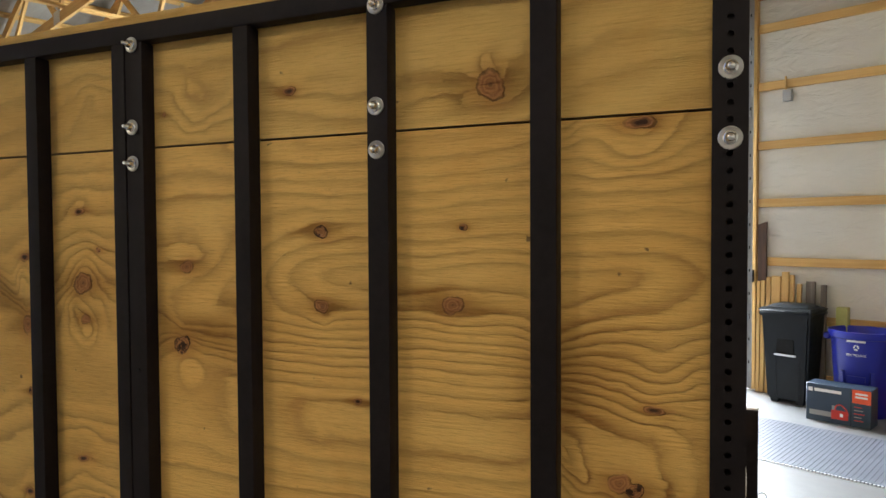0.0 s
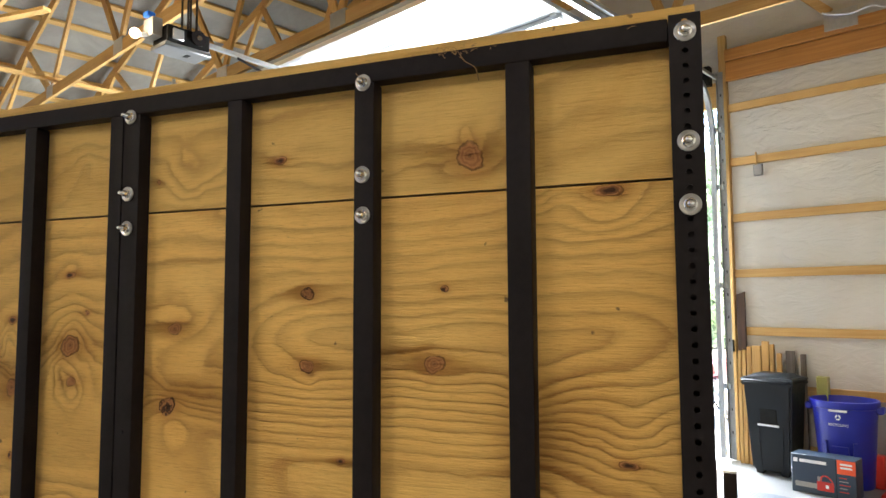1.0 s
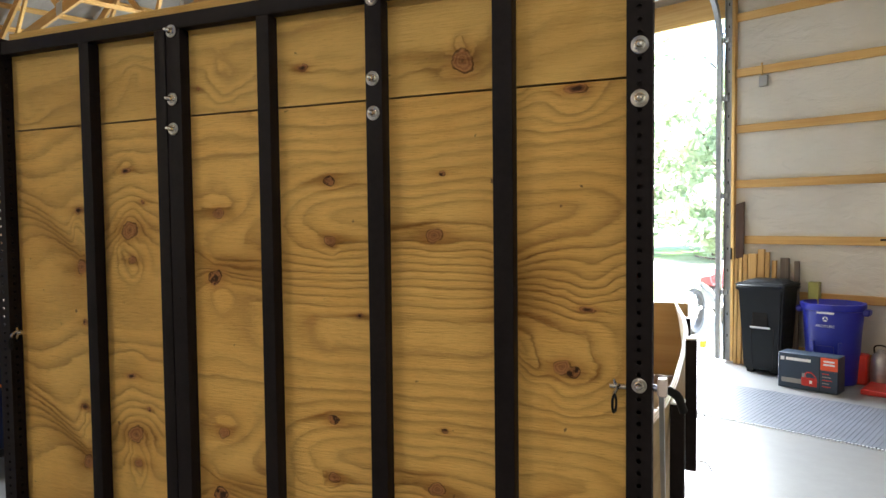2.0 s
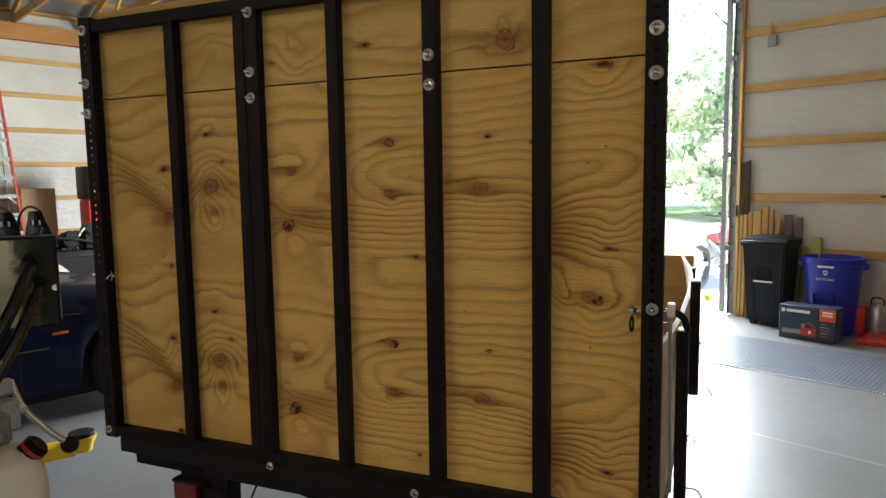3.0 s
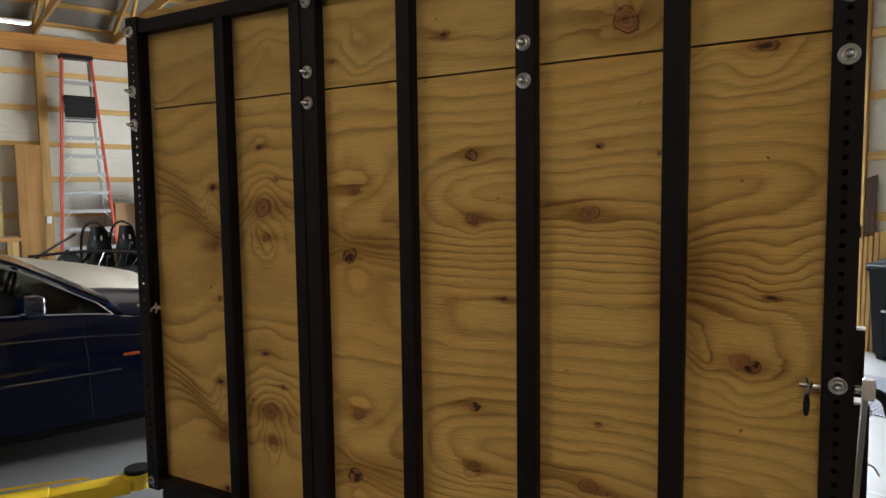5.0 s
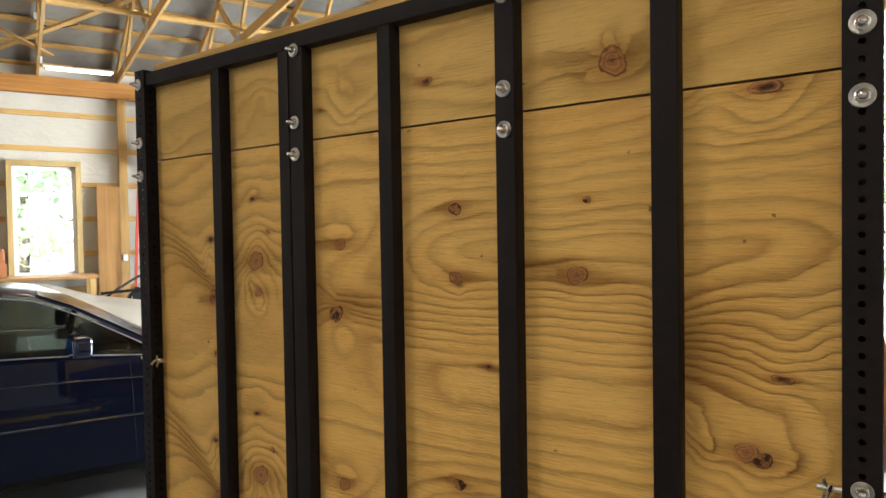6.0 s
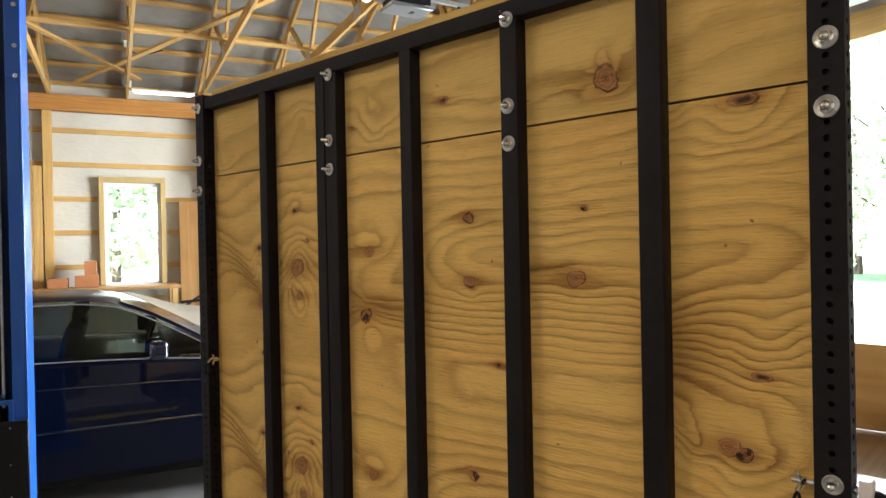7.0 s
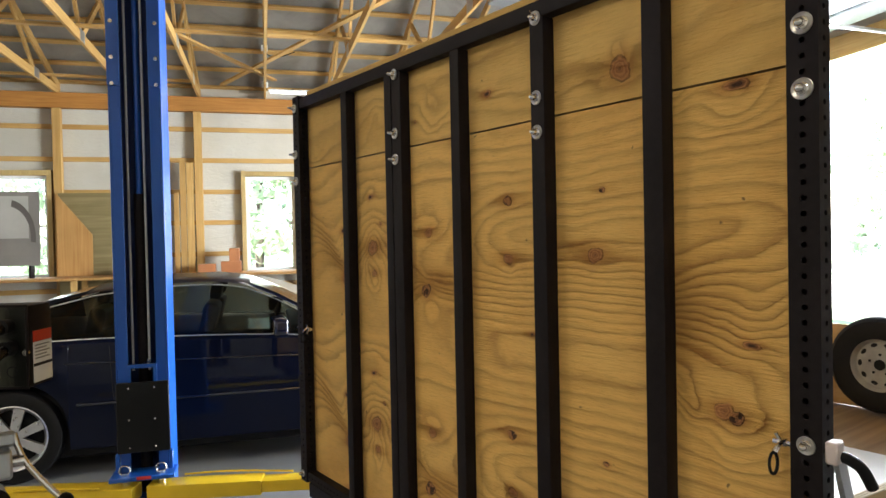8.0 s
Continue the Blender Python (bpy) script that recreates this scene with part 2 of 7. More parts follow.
def thing(name, m, label, category, group="", kind=""):
    ob = new(name)
    ob.empty_display_size = 0.1
    ob.matrix_world = m
    return tagged(ob, label, category, group, kind)


def single(name, bm, material, m, label, category="", group="", kind="", smooth=True):
    ob = new(name, mesh_of(name, bm, material, smooth))
    ob.matrix_world = m
    return tagged(ob, label, category, group, kind)


# ---- the building ----
XB, YA, XR, YS = -13.1, 7.55, 5.2, -7.4        # faces of the posts
EAVE, RIDGE_X, RIDGE_Z = 4.62, -3.95, 7.65
DOOR_L, DOOR_R, DOOR_TOP = -7.86, -2.92, 4.0
WIN = [(-0.14, 0.80, 1.14, 2.95), (-4.62, -3.62, 1.14, 2.95)]   # y0, y1, z0, z1 in the window wall


def roof_z(x):
    return RIDGE_Z - abs(x - RIDGE_X) * (RIDGE_Z - EAVE) / (RIDGE_X - XB)


ground_bm = bmesh.new()
add_box(ground_bm, -1500, 1500, -1500, 1500, -0.4, -0.03)
gm = Nodes("gravel_and_grass", 0.9)
g1, g2 = gm.noise(0.08, 4), gm.noise(18, 5, 0.7)
gm.set("Base Color", gm.mix(gm.ramp(g1, (0.45, (0,)), (0.55, (1,))), gm.ramp(g2, (0.3, (0.27, 0.25, 0.22)), (0.7, (0.40, 0.38, 0.35))), gm.ramp(g2, (0.3, (0.07, 0.12, 0.03)), (0.7, (0.16, 0.24, 0.07)))))
gm.bump(g2, 0.4, 0.02)
single("ground", ground_bm, gm.mat, BM, "pale gravel yard with patches of grass", kind="structure")
single("floor", box_bm(XB - 0.2, XR + 0.2, YS - 0.2, YA + 0.3, -0.2, 0.0), M_FLOOR, BM, "smooth grey concrete garage floor slab", kind="structure")

wall_bm = bmesh.new()
for x0, x1, z0, z1 in ((XB - 0.3, DOOR_L - 0.1, 0, EAVE), (DOOR_R + 0.266, XR + 0.3, 0, EAVE), (DOOR_L - 0.1, DOOR_R + 0.266, DOOR_TOP + 0.05, EAVE)):
    add_box(wall_bm, x0, x1, YA + 0.052, YA + 0.15, z0, z1)
gable = [wall_bm.verts.new((x, y, z)) for y in (YA + 0.052, YA + 0.15) for x, z in ((XB - 0.3, EAVE), (XR + 0.3, EAVE), (RIDGE_X, RIDGE_Z + 0.12))]
for f in ((0, 1, 2), (5, 4, 3), (0, 3, 4, 1), (1, 4, 5, 2), (2, 5, 3, 0)):
    wall_bm.faces.new([gable[i] for i in f])
wall_north = single("wall_north", wall_bm, M_WRAP, BM, "white house-wrap wall with an open overhead door", kind="structure", smooth=False)

wall_bm = bmesh.new()
ys = [YS - 0.3, WIN[1][0], WIN[1][1], WIN[0][0], WIN[0][1], YA + 0.18]
for i, (y0, y1) in enumerate(zip(ys, ys[1:])):
    if i in (1, 3):
        add_box(wall_bm, XB - 0.28, XB - 0.18, y0, y1, 0, WIN[0][2])
        add_box(wall_bm, XB - 0.28, XB - 0.18, y0, y1, WIN[0][3], EAVE + 0.1)
    else:
        add_box(wall_bm, XB - 0.28, XB - 0.18, y0, y1, 0, EAVE + 0.1)
wall_west = single("wall_west", wall_bm, M_WRAP, BM, "white house-wrap wall with two windows", kind="structure", smooth=False)
wall_east = single("wall_east", box_bm(XR + 0.18, XR + 0.28, YS - 0.3, YA + 0.18, 0, EAVE + 0.1), M_WRAP, BM, "white house-wrap wall", kind="structure")
wall_bm = box_bm(XB - 0.18, XR + 0.18, YS - 0.28, YS - 0.18, 0, EAVE)
gable = [wall_bm.verts.new((x, y, z)) for y in (YS - 0.28, YS - 0.18) for x, z in ((XB - 0.3, EAVE), (XR + 0.3, EAVE), (RIDGE_X, RIDGE_Z + 0.12))]
for f in ((0, 1, 2), (5, 4, 3), (0, 3, 4, 1), (1, 4, 5, 2), (2, 5, 3, 0)):
    wall_bm.faces.new([gable[i] for i in f])
wall_south = single("wall_south", wall_bm, M_WRAP, BM, "white house-wrap gable wall", kind="structure", smooth=False)

roof_bm = bmesh.new()
for xe in (XB - 0.6, XR + 0.6):
    ze = roof_z(xe)
    a = [(xe, ze), (RIDGE_X, RIDGE_Z)]
    vs = [roof_bm.verts.new((x, y, z + dz)) for y in (YS - 0.5, YA + 0.6) for dz in (0.16, 0.24) for x, z in a]
    for f in ((0, 1, 3, 2), (4, 6, 7, 5), (0, 4, 5, 1), (2, 3, 7, 6), (0, 2, 6, 4), (1, 5, 7, 3)):
        roof_bm.faces.new([vs[i] for i in f])
single("ceiling", roof_bm, M_ROOF, BM, "grey lined metal roof on wooden purlins", kind="structure", smooth=False)

purlin_bm = bmesh.new()
slope = math.atan2(RIDGE_Z - EAVE, RIDGE_X - XB)
for side in (-1, 1):
    for k in range(16):
        x = RIDGE_X + side * (0.15 + 0.61 * k)
        add_beam(purlin_bm, (x, YS, roof_z(x) + 0.12), (x, YA + 0.15, roof_z(x) + 0.12), 0.09, 0.04, (side * math.sin(slope), 0, math.cos(slope)))
single("purlins", purlin_bm, M_PINE_Y, BM, "sawn pine roof purlins over the trusses", kind="structure", smooth=False)


def girts(wall, axis, face, spans, heights, mat):
    for z in heights:
        for s0, s1, z_lo, z_hi in spans:
            if z < z_lo or z > z_hi:
                continue
            if axis == "x":
                bm = box_bm(s0, s1, face, face + 0.038, z - 0.045, z + 0.045, 0.003)
            else:
                bm = box_bm(face - 0.038, face, s0, s1, z - 0.045, z + 0.045, 0.003)
            part("girt", bm, mat, wall, smooth=False)


G_H = [0.20, 0.80, 1.40, 2.03, 2.65, 3.28, 3.90]
girts(wall_north, "x", YA + 0.012, [(DOOR_R + 0.268, XR + 0.1, 0, 5), (XB, DOOR_L - 0.2, 0, 5)], G_H, M_PINE_X)
girts(wall_west, "y", XB - 0.141, [(YS, WIN[1][0] - 0.1, 0, 5), (WIN[1][1] + 0.1, WIN[0][0] - 0.1, 0, 5), (WIN[0][1] + 0.1, YA, 0, 5),
                                   (WIN[1][0] - 0.1, WIN[1][1] + 0.1, 3.1, 5), (WIN[0][0] - 0.1, WIN[0][1] + 0.1, 3.1, 5),
                                   (WIN[1][0] - 0.1, WIN[1][1] + 0.1, 0, 1.0), (WIN[0][0] - 0.1, WIN[0][1] + 0.1, 0, 1.0)],
      [0.20, 0.82, 1.44, 2.05, 2.65, 3.26, 3.86], M_PINE_Y)
for y in (-5.87, -3.43, -1.0, 1.55, 3.95, 6.4):
    part("post", box_bm(XB - 0.14, XB, y - 0.07, y + 0.07, 0, 4.2, 0.004), M_PINE_Z, wall_west, smooth=False)
part("beam", box_bm(XB - 0.12, XB + 0.03, YS, YA + 0.1, 4.18, 4.46, 0.004), M_BEAM_Y, wall_west, "orange-brown laminated eave beam", smooth=False)
part("jamb_post", box_bm(DOOR_R + 0.183, DOOR_R + 0.265, YA - 0.015, YA + 0.15, 0, 4.75, 0.004), M_PINE_Z, wall_north, smooth=False)
part("header", box_bm(DOOR_L - 0.1, DOOR_R + 0.183, YA + 0.0, YA + 0.05, DOOR_TOP - 0.07, DOOR_TOP + 0.22, 0.004), M_PINE_X, wall_north, smooth=False)
part("beam", box_bm(DOOR_R + 0.27, XR, YA - 0.04, YA + 0.011, 4.20, 4.42, 0.004), M_BEAM_X, wall_north, smooth=False)
part("beam", box_bm(DOOR_R + 0.27, XR, YA - 0.06, YA + 0.011, 4.43, 4.56, 0.004), M_BEAM_X, wall_north, smooth=False)


def truss(y):
    t = thing("roof_truss", BM @ pose(0, y, 0), "nailed pine roof truss with steel gusset plates", "truss", "roof trusses", "structure")
    w = 0.038
    zb = 4.52

    def bar(name, a, b, h, off=0.0):
        part(name, beam_bm((a[0], off, a[1]), (b[0], off, b[1]), w, h, (0, 1, 0) if abs(a[0] - b[0]) < 0.01 else (0, 0, 1)), M_PINE_X if abs(a[0] - b[0]) > abs(a[1] - b[1]) else M_PINE_Z, t, smooth=False)

    bar("bottom_chord", (XB - 0.1, zb), (XR + 0.1, zb), 0.14)
    bar("top_chord", (XB - 0.3, roof_z(XB - 0.3) + 0.02), (RIDGE_X, RIDGE_Z + 0.02), 0.14, 0.001)
    bar("top_chord", (XR + 0.3, roof_z(XR + 0.3) + 0.02), (RIDGE_X, RIDGE_Z + 0.02), 0.14, 0.001)
    n = 4
    half = RIDGE_X - XB
    for side in (-1, 1):
        bx = [RIDGE_X + side * half * (k + 0.5) / n for k in range(n)]
        tx = [RIDGE_X + side * half * k / n for k in range(n + 1)]
        for k in range(n):
            bar("web", (bx[k], zb), (tx[k], roof_z(tx[k])), 0.09, 0.002)
            if k < n - 1:
                bar("web", (bx[k], zb), (tx[k + 1], roof_z(tx[k + 1])), 0.09, -0.002)
    plate = bmesh.new()
    for side in (-1, 1):
        for k in range(n):
            x = RIDGE_X + side * half * (k + 0.5) / n
            add_box(plate, x - 0.12, x + 0.12, -0.024, 0.024, zb - 0.06, zb + 0.1)
    part("gusset_plates", plate, M_STEEL, t, "galvanised nail plates", smooth=False)
    return t


first = truss(0.27)
for k in range(-6, 6):
    if k:
        copy_thing(first, BM @ pose(0, 0.27 + 1.225 * k, 0))


# braces laid over the bottom chords of the trusses
def truss_brace(a, b, label):
    single("truss_brace", beam_bm((a[0], a[1], 4.6115), (b[0], b[1], 4.6115), 0.088, 0.038), M_PINE_Y, BM, label, kind="structure", smooth=False)


truss_brace((-9.5, -6.9), (-9.3, 7.3), "pine runner laid across the trusses")
truss_brace((-12.3, -6.9), (-12.45, -1.0), "pine runner laid across the trusses")
for a, b in (((-9.64, -0.99, 4.65), (-12.3, 0.45, 4.65)), ((-13.0, -0.52, 4.692), (-7.3, 1.98, 4.692))):
    single("truss_brace", beam_bm(a, b, 0.088, 0.036), M_PINE_X, BM, "pine diagonal brace over the trusses", kind="structure", smooth=False)
for x, z in ((-11.6, 5.02), (-12.2, 4.52)):
    conn = thing("junction_box", BM @ pose(x, 0.27, z), "small white wiring box on a truss", "wiring box")
    part("case", box_bm(0.06, 0.10, -0.055, 0.055, -0.05, 0.05, 0.006), M_WHITE, conn)
    part("lead", tube_bm([(0.07, 0, -0.05), (0.07, 0.10, -0.13), (0.2, 0.28, -0.16), (0.4, 0.5, -0.13)], 0.008, 6), M_BLACKPL, conn)
gp = thing("gusset_plate", BM @ pose(-1.485, 7.475, 4.57), "galvanised plate joining a brace to the gable beam", "plate", kind="structure")
part("plate", box_bm(-0.15, 0.15, 0.0, 0.006, -0.10, 0.10, 0.001), M_STEEL, gp, smooth=False)
part("brace", beam_bm((-0.10, 0.022, 0.10), (-0.62, 0.022, 0.66), 0.036, 0.09), M_PINE_X, gp, smooth=False)
part("cable", tube_bm([(-0.16, -0.012, 0.10), (-0.06, -0.03, 0.05), (0.10, -0.025, 0.02), (0.28, -0.03, 0.04), (0.50, -0.03, -0.02), (1.2, -0.03, 0.05)], 0.009, 8), M_WHITE, gp, "white cable")


def window(name, y0, y1, z0, z1):
    t = thing(name, BM @ pose(XB, (y0 + y1) / 2, z0), "white vinyl window in a raw pine casing", "window", kind="structure")
    w, h = (y1 - y0) / 2, z1 - z0
    bm = bmesh.new()
    for s in (-1, 1):
        add_box(bm, -0.28, -0.02, s * (w + 0.04) - 0.04, s * (w + 0.04) + 0.04, -0.1, h + 0.1)
    part("casing", bm, M_CASING, t, "raw yellow pine casing", smooth=False)
    bm = bmesh.new()
    add_box(bm, -0.28, -0.01, -w - 0.08, w + 0.08, h + 0.0, h + 0.09)
    add_box(bm, -0.28, 0.0, -w - 0.08, w + 0.08, -0.1, -0.06)
    part("window_sill", bm, M_CASING, t, smooth=False)
    bm = bmesh.new()
    for s in (-1, 1):
        add_box(bm, -0.22, -0.14, s * (w - 0.03) - 0.03, s * (w - 0.03) + 0.03, -0.06, h)
    for z in (-0.06, h - 0.06):
        add_box(bm, -0.22, -0.14, -w + 0.06, w - 0.06, z, z + 0.06)
    add_box(bm, -0.20, -0.15, -w + 0.06, w - 0.06, h * 0.48, h * 0.48 + 0.04)
    part("window_frame", bm, M_WHITE, t, smooth=False)
    bm = bmesh.new()
    add_box(bm, -0.185, -0.180, -w + 0.06, w - 0.06, 0, h - 0.06)
    pane = part("pane", bm, M_GLASS, t, smooth=False)
    pane.visible_shadow = False
    return t


M_CASING = wood("pale_pine", (0.66, 0.50, 0.22), (0.50, 0.35, 0.13), 2)
glass_n = Nodes("window_glass", 0.02)
glass_n.set("Transmission Weight", 1.0)
glass_n.set("Base Color", (0.68, 0.73, 0.70, 1))
M_GLASS = glass_n.mat
window("window_1", *WIN[0])
window("window_2", *WIN[1])


# ---- the trailer and its tall plywood tailgate ----
PLY_Y, FRONT_Y = 1.13, 1.092
# ---- plywood figure: growth rings as the level lines of a smooth field, in rings ----
# knots in the upper turn of the veneer: x, z, radius, kind (0 pink and tight, 1 dark and loose, 2 small slit)
KNOTS = [(-1.593, 1.538, 0.021, 0), (-1.600, 1.706, 0.010, 2), (-1.588, 1.372, 0.009, 1), (-1.399, 1.646, 0.027, 0), (-1.392, 1.561, 0.013, 0),
         (-1.408, 1.816, 0.009, 2), (-1.346, 1.725, 0.007, 1), (-1.079, 1.690, 0.016, 0), (-1.096, 1.518, 0.021, 1), (-0.733, 1.766, 0.014, 1),
         (-0.733, 1.617, 0.015, 0), (-0.653, 1.433, 0.006, 2), (-0.430, 1.773, 0.007, 1), (-0.452, 1.630, 0.019, 0),
         (-0.098, 1.471, 0.008, 2)]
LONE_KNOTS = [(-0.120, 1.942, 0.012, 2), (-0.128, 1.333, 0.014, 1), (-0.153, 1.342, 0.018, 0)]   # in one turn only
STRIP_KNOTS = [(-0.377, 2.024, 0.027, 0), (-0.804, 2.050, 0.009, 2), (-1.137, 2.026, 0.005, 1)]
# necks where the rings crowd together beside a knot: x, z, pull, height, reach to -x, reach to +x, slant to -x
NECKS = [(-1.600, 1.560, 0.105, 0.018, 0.26, 0.10, 0.72), (-1.096, 1.545, 0.070, 0.018, 0.10, 0.20, 0.60), (-0.500, 1.650, 0.010, 0.010, 0.09, 0.05, 0.0),
         (-0.270, 1.500, 0.050, 0.060, 0.05, 0.12, 0.0)]
# rises and hollows that close rings into loops: x, z, half-width, half-height, rings
LOOPS = [(-1.392, 1.640, 0.062, 0.105, 2.5), (-1.415, 1.600, 0.026, 0.050, 0.9), (-1.412, 1.850, 0.050, 0.036, 0.75), (-1.395, 1.545, 0.040, 0.035, 1.2), (-1.600, 1.640, 0.030, 0.055, 1.9),
         (-1.064, 1.728, 0.062, 0.040, 0.85), (-1.084, 1.478, 0.034, 0.036, 0.7), (-0.232, 1.365, 0.032, 0.052, 2.2), (-0.155, 1.345, 0.045, 0.030, 0.9),
         (-0.110, 1.515, 0.060, 0.070, -1.6), (-0.731, 1.588, 0.024, 0.018, -0.7), (-0.120, 1.915, 0.050, 0.040, 0.8), (-0.130, 1.270, 0.060, 0.035, 0.8)]
STRIP_LOOPS = [(-0.381, 2.066, 0.022, 0.034, 1.3), (-0.365, 2.060, 0.075, 0.070, 1.0), (-1.020, 2.040, 0.075, 0.055, 1.7), (-0.740, 2.055, 0.090, 0.030, 0.7), (-1.360, 2.080, 0.060, 0.050, -1.4),
               (-1.800, 2.000, 0.070, 0.030, 0.9), (-0.480, 2.010, 0.080, 0.020, -0.8), (-0.040, 2.100, 0.070, 0.050, 0.8)]
# ring counts down one turn of the veneer: heights, then rings, for the cathedral side and the steep side
RIGHT_Z = (1.980, 1.935, 1.868, 1.810, 1.750, 1.720, 1.697, 1.672, 1.640, 1.598, 1.562, 1.523, 1.484, 1.435, 1.410, 1.375)
RIGHT_H = (9.4, 9.0, 7.0, 5.0, 3.0, 2.0, 1.0, 0.0, 1.0, 2.0, 4.0, 6.0, 8.0, 10.0, 11.0, 11.4)
LEFT_Z = (1.965, 1.920, 1.875, 1.811, 1.765, 1.735, 1.690, 1.650, 1.605, 1.530, 1.460, 1.377)
LEFT_H = (0.0, 1.0, 2.0, 3.0, 4.0, 5.0, 6.0, 7.0, 8.0, 9.0, 9.7, 10.0)


def lattice(x, z, seed):
    """Smooth value noise in -1..1 on arrays."""
    xi, zi = np.floor(x), np.floor(z)
    fx, fz = x - xi, z - zi
    fx, fz = fx * fx * (3 - 2 * fx), fz * fz * (3 - 2 * fz)

    def corner(a, b):
        h = np.sin(a * 127.1 + b * 311.7 + seed * 74.7) * 43758.5453
        return 2 * (h - np.floor(h)) - 1

    low = corner(xi, zi) * (1 - fx) + corner(xi + 1, zi) * fx
    high = corner(xi, zi + 1) * (1 - fx) + corner(xi + 1, zi + 1) * fx
    return low * (1 - fz) + high * fz


def turn_of(x):
    """How far down the same figure comes back, one turn of the log on."""
    return 0.590 + 0.011 * (x + 1.6)


def counted(z, turn, zs, hs):
    """Rings at a height, by a table for one turn that repeats below."""
    k = np.floor((zs[0] - z) / turn)
    inside = zs[0] - ((zs[0] - z) - k * turn) * (zs[0] - zs[-1]) / turn
    return np.interp(inside, zs[::-1], hs[::-1]) + k * (hs[-1] - hs[0]), k


def softened(field, rounds):
    for _ in range(rounds):
        pad = np.pad(field, ((1, 1), (0, 0)), "edge")
        field = 0.25 * pad[:-2] + 0.5 * pad[1:-1] + 0.25 * pad[2:]
    return field


def grain_field(xs, zs, seed, strip=False):
    """Rings, and round the knots: distance in radii, kind, and how torn the veneer is."""
    gx, gz = np.meshgrid(xs, zs)
    turn = turn_of(gx)
    warp = np.zeros_like(gx)
    torn = np.zeros_like(gx)
    knots = [(x, z - k * turn_of(x), r, kind) for x, z, r, kind in KNOTS for k in (-1, 0, 1)] + LONE_KNOTS if not strip else STRIP_KNOTS
    loops = [(x, z - k * turn_of(x), sx, sz, a) for x, z, sx, sz, a in LOOPS for k in (-1, 0, 1)] if not strip else STRIP_LOOPS
    if not strip:
        for x, z, pull, high, back, ahead, slant in NECKS:
            for k in (-1, 0, 1):
                d = gx - x
                mid = z - k * turn_of(x) - slant * np.minimum(d, 0)
                spread = high * (1 + np.where(d < 0, -d / back, d / ahead) * 3.0)
                reach = np.exp(-np.where(d < 0, d / back, d / ahead) ** 2)
                warp += pull * np.tanh((gz - mid) / spread) * reach * np.exp(-((gz - mid) / 0.20) ** 2)
                torn = np.maximum(torn, reach * np.exp(-((gz - mid) / (1.5 * high + 0.35 * np.abs(d))) ** 2))
    for x, z, r, kind in knots:
        d2 = ((gx - x) / 1.5) ** 2 + (gz - z) ** 2
        warp -= 0.9 * r * np.tanh((gz - z) / (0.6 * r)) * np.exp(-d2 / (1.6 * r) ** 2)
        torn = np.maximum(torn, 0.8 * np.exp(-((gx - x) / (4.5 * r)) ** 2 - ((gz - z) / (1.3 * r)) ** 2))
    warp += 0.010 * lattice(gx * 2.3, gz * 4.1, 3 + seed) + 0.0055 * lattice(gx * 6, gz * 11, 5 + seed) + 0.0022 * lattice(gx * 17, gz * 34, 8 + seed)
    z = gz + warp - 0.03 * (gx + 0.9)
    if strip:
        rings = (z - 1.95) * 15.0 + 1.4 * lattice(gx * 1.7, gz * 5.0, 2.0)
    else:
        # the cathedral side: closed loops about one height, a broad plateau about another
        h, k = counted(z, turn, RIGHT_Z, RIGHT_H)
        h = softened(h, 6)
        low = h - 2 * k
        peak = np.where(z + k * turn > 1.672, 9.4, 11.4)
        ax = np.interp(xs, (-1.2, -0.88, -0.81, -0.735, -0.62, -0.24, -0.17, -0.10, -0.017, 0.03), (5.5, 3.2, 2.0, 1.0, 0.25, 0.2, 0.5, 1.0, 2.0, 2.6))[None, :]
        bx = np.interp(xs, (-1.2, -1.02, -0.98, -0.90, -0.83, -0.74, -0.10, -0.045, 0.03), (1.9, 1.6, 1.4, 1.0, 0.7, 0.2, 0.25, 1.2, 2.2))[None, :]
        below = np.sqrt(low ** 2 + ax ** 2)
        above = peak - np.sqrt((peak - low) ** 2 + bx ** 2)
        share = np.clip((low / peak - 0.30) / 0.35, 0, 1)
        share = share * share * (3 - 2 * share)
        right = (1 - share) * below + share * above + 2 * k
        left = softened(counted(z, turn, LEFT_Z, LEFT_H)[0], 8)
        rings = np.where(gx > -1.187, right, left)
    # the rings swerve unevenly
    wx = gx + 0.021 * lattice(gx * 15, gz * 15, 3.1) + 0.006 * lattice(gx * 41, gz * 41, 5.3)
    wz = gz + 0.021 * lattice(gx * 15, gz * 15, 8.7) + 0.005 * lattice(gx * 41, gz * 41, 2.9)
    for x, zz, sx, sz, a in loops:
        rings = rings + a * np.exp(-((wx - x) / sx) ** 2 - ((wz - zz) / sz) ** 2)
    near = np.full_like(gx, 9.0)
    kind_of = np.zeros_like(gx)
    for x, z, r, kind in knots:
        ang = np.arctan2(gz - z, gx - x)
        wob = 1 + 0.12 * np.sin(2 * ang + 40 * x) + 0.07 * np.sin(3 * ang + 70 * z)
        flat = 2.0 if kind == 2 else 1.08
        d = np.sqrt(((gx - x) / flat) ** 2 + (gz - z) ** 2) / (r * wob)
        kind_of = np.where(d < near, kind, kind_of)
        near = np.minimum(near, d)
    return rings, near, kind_of, torn


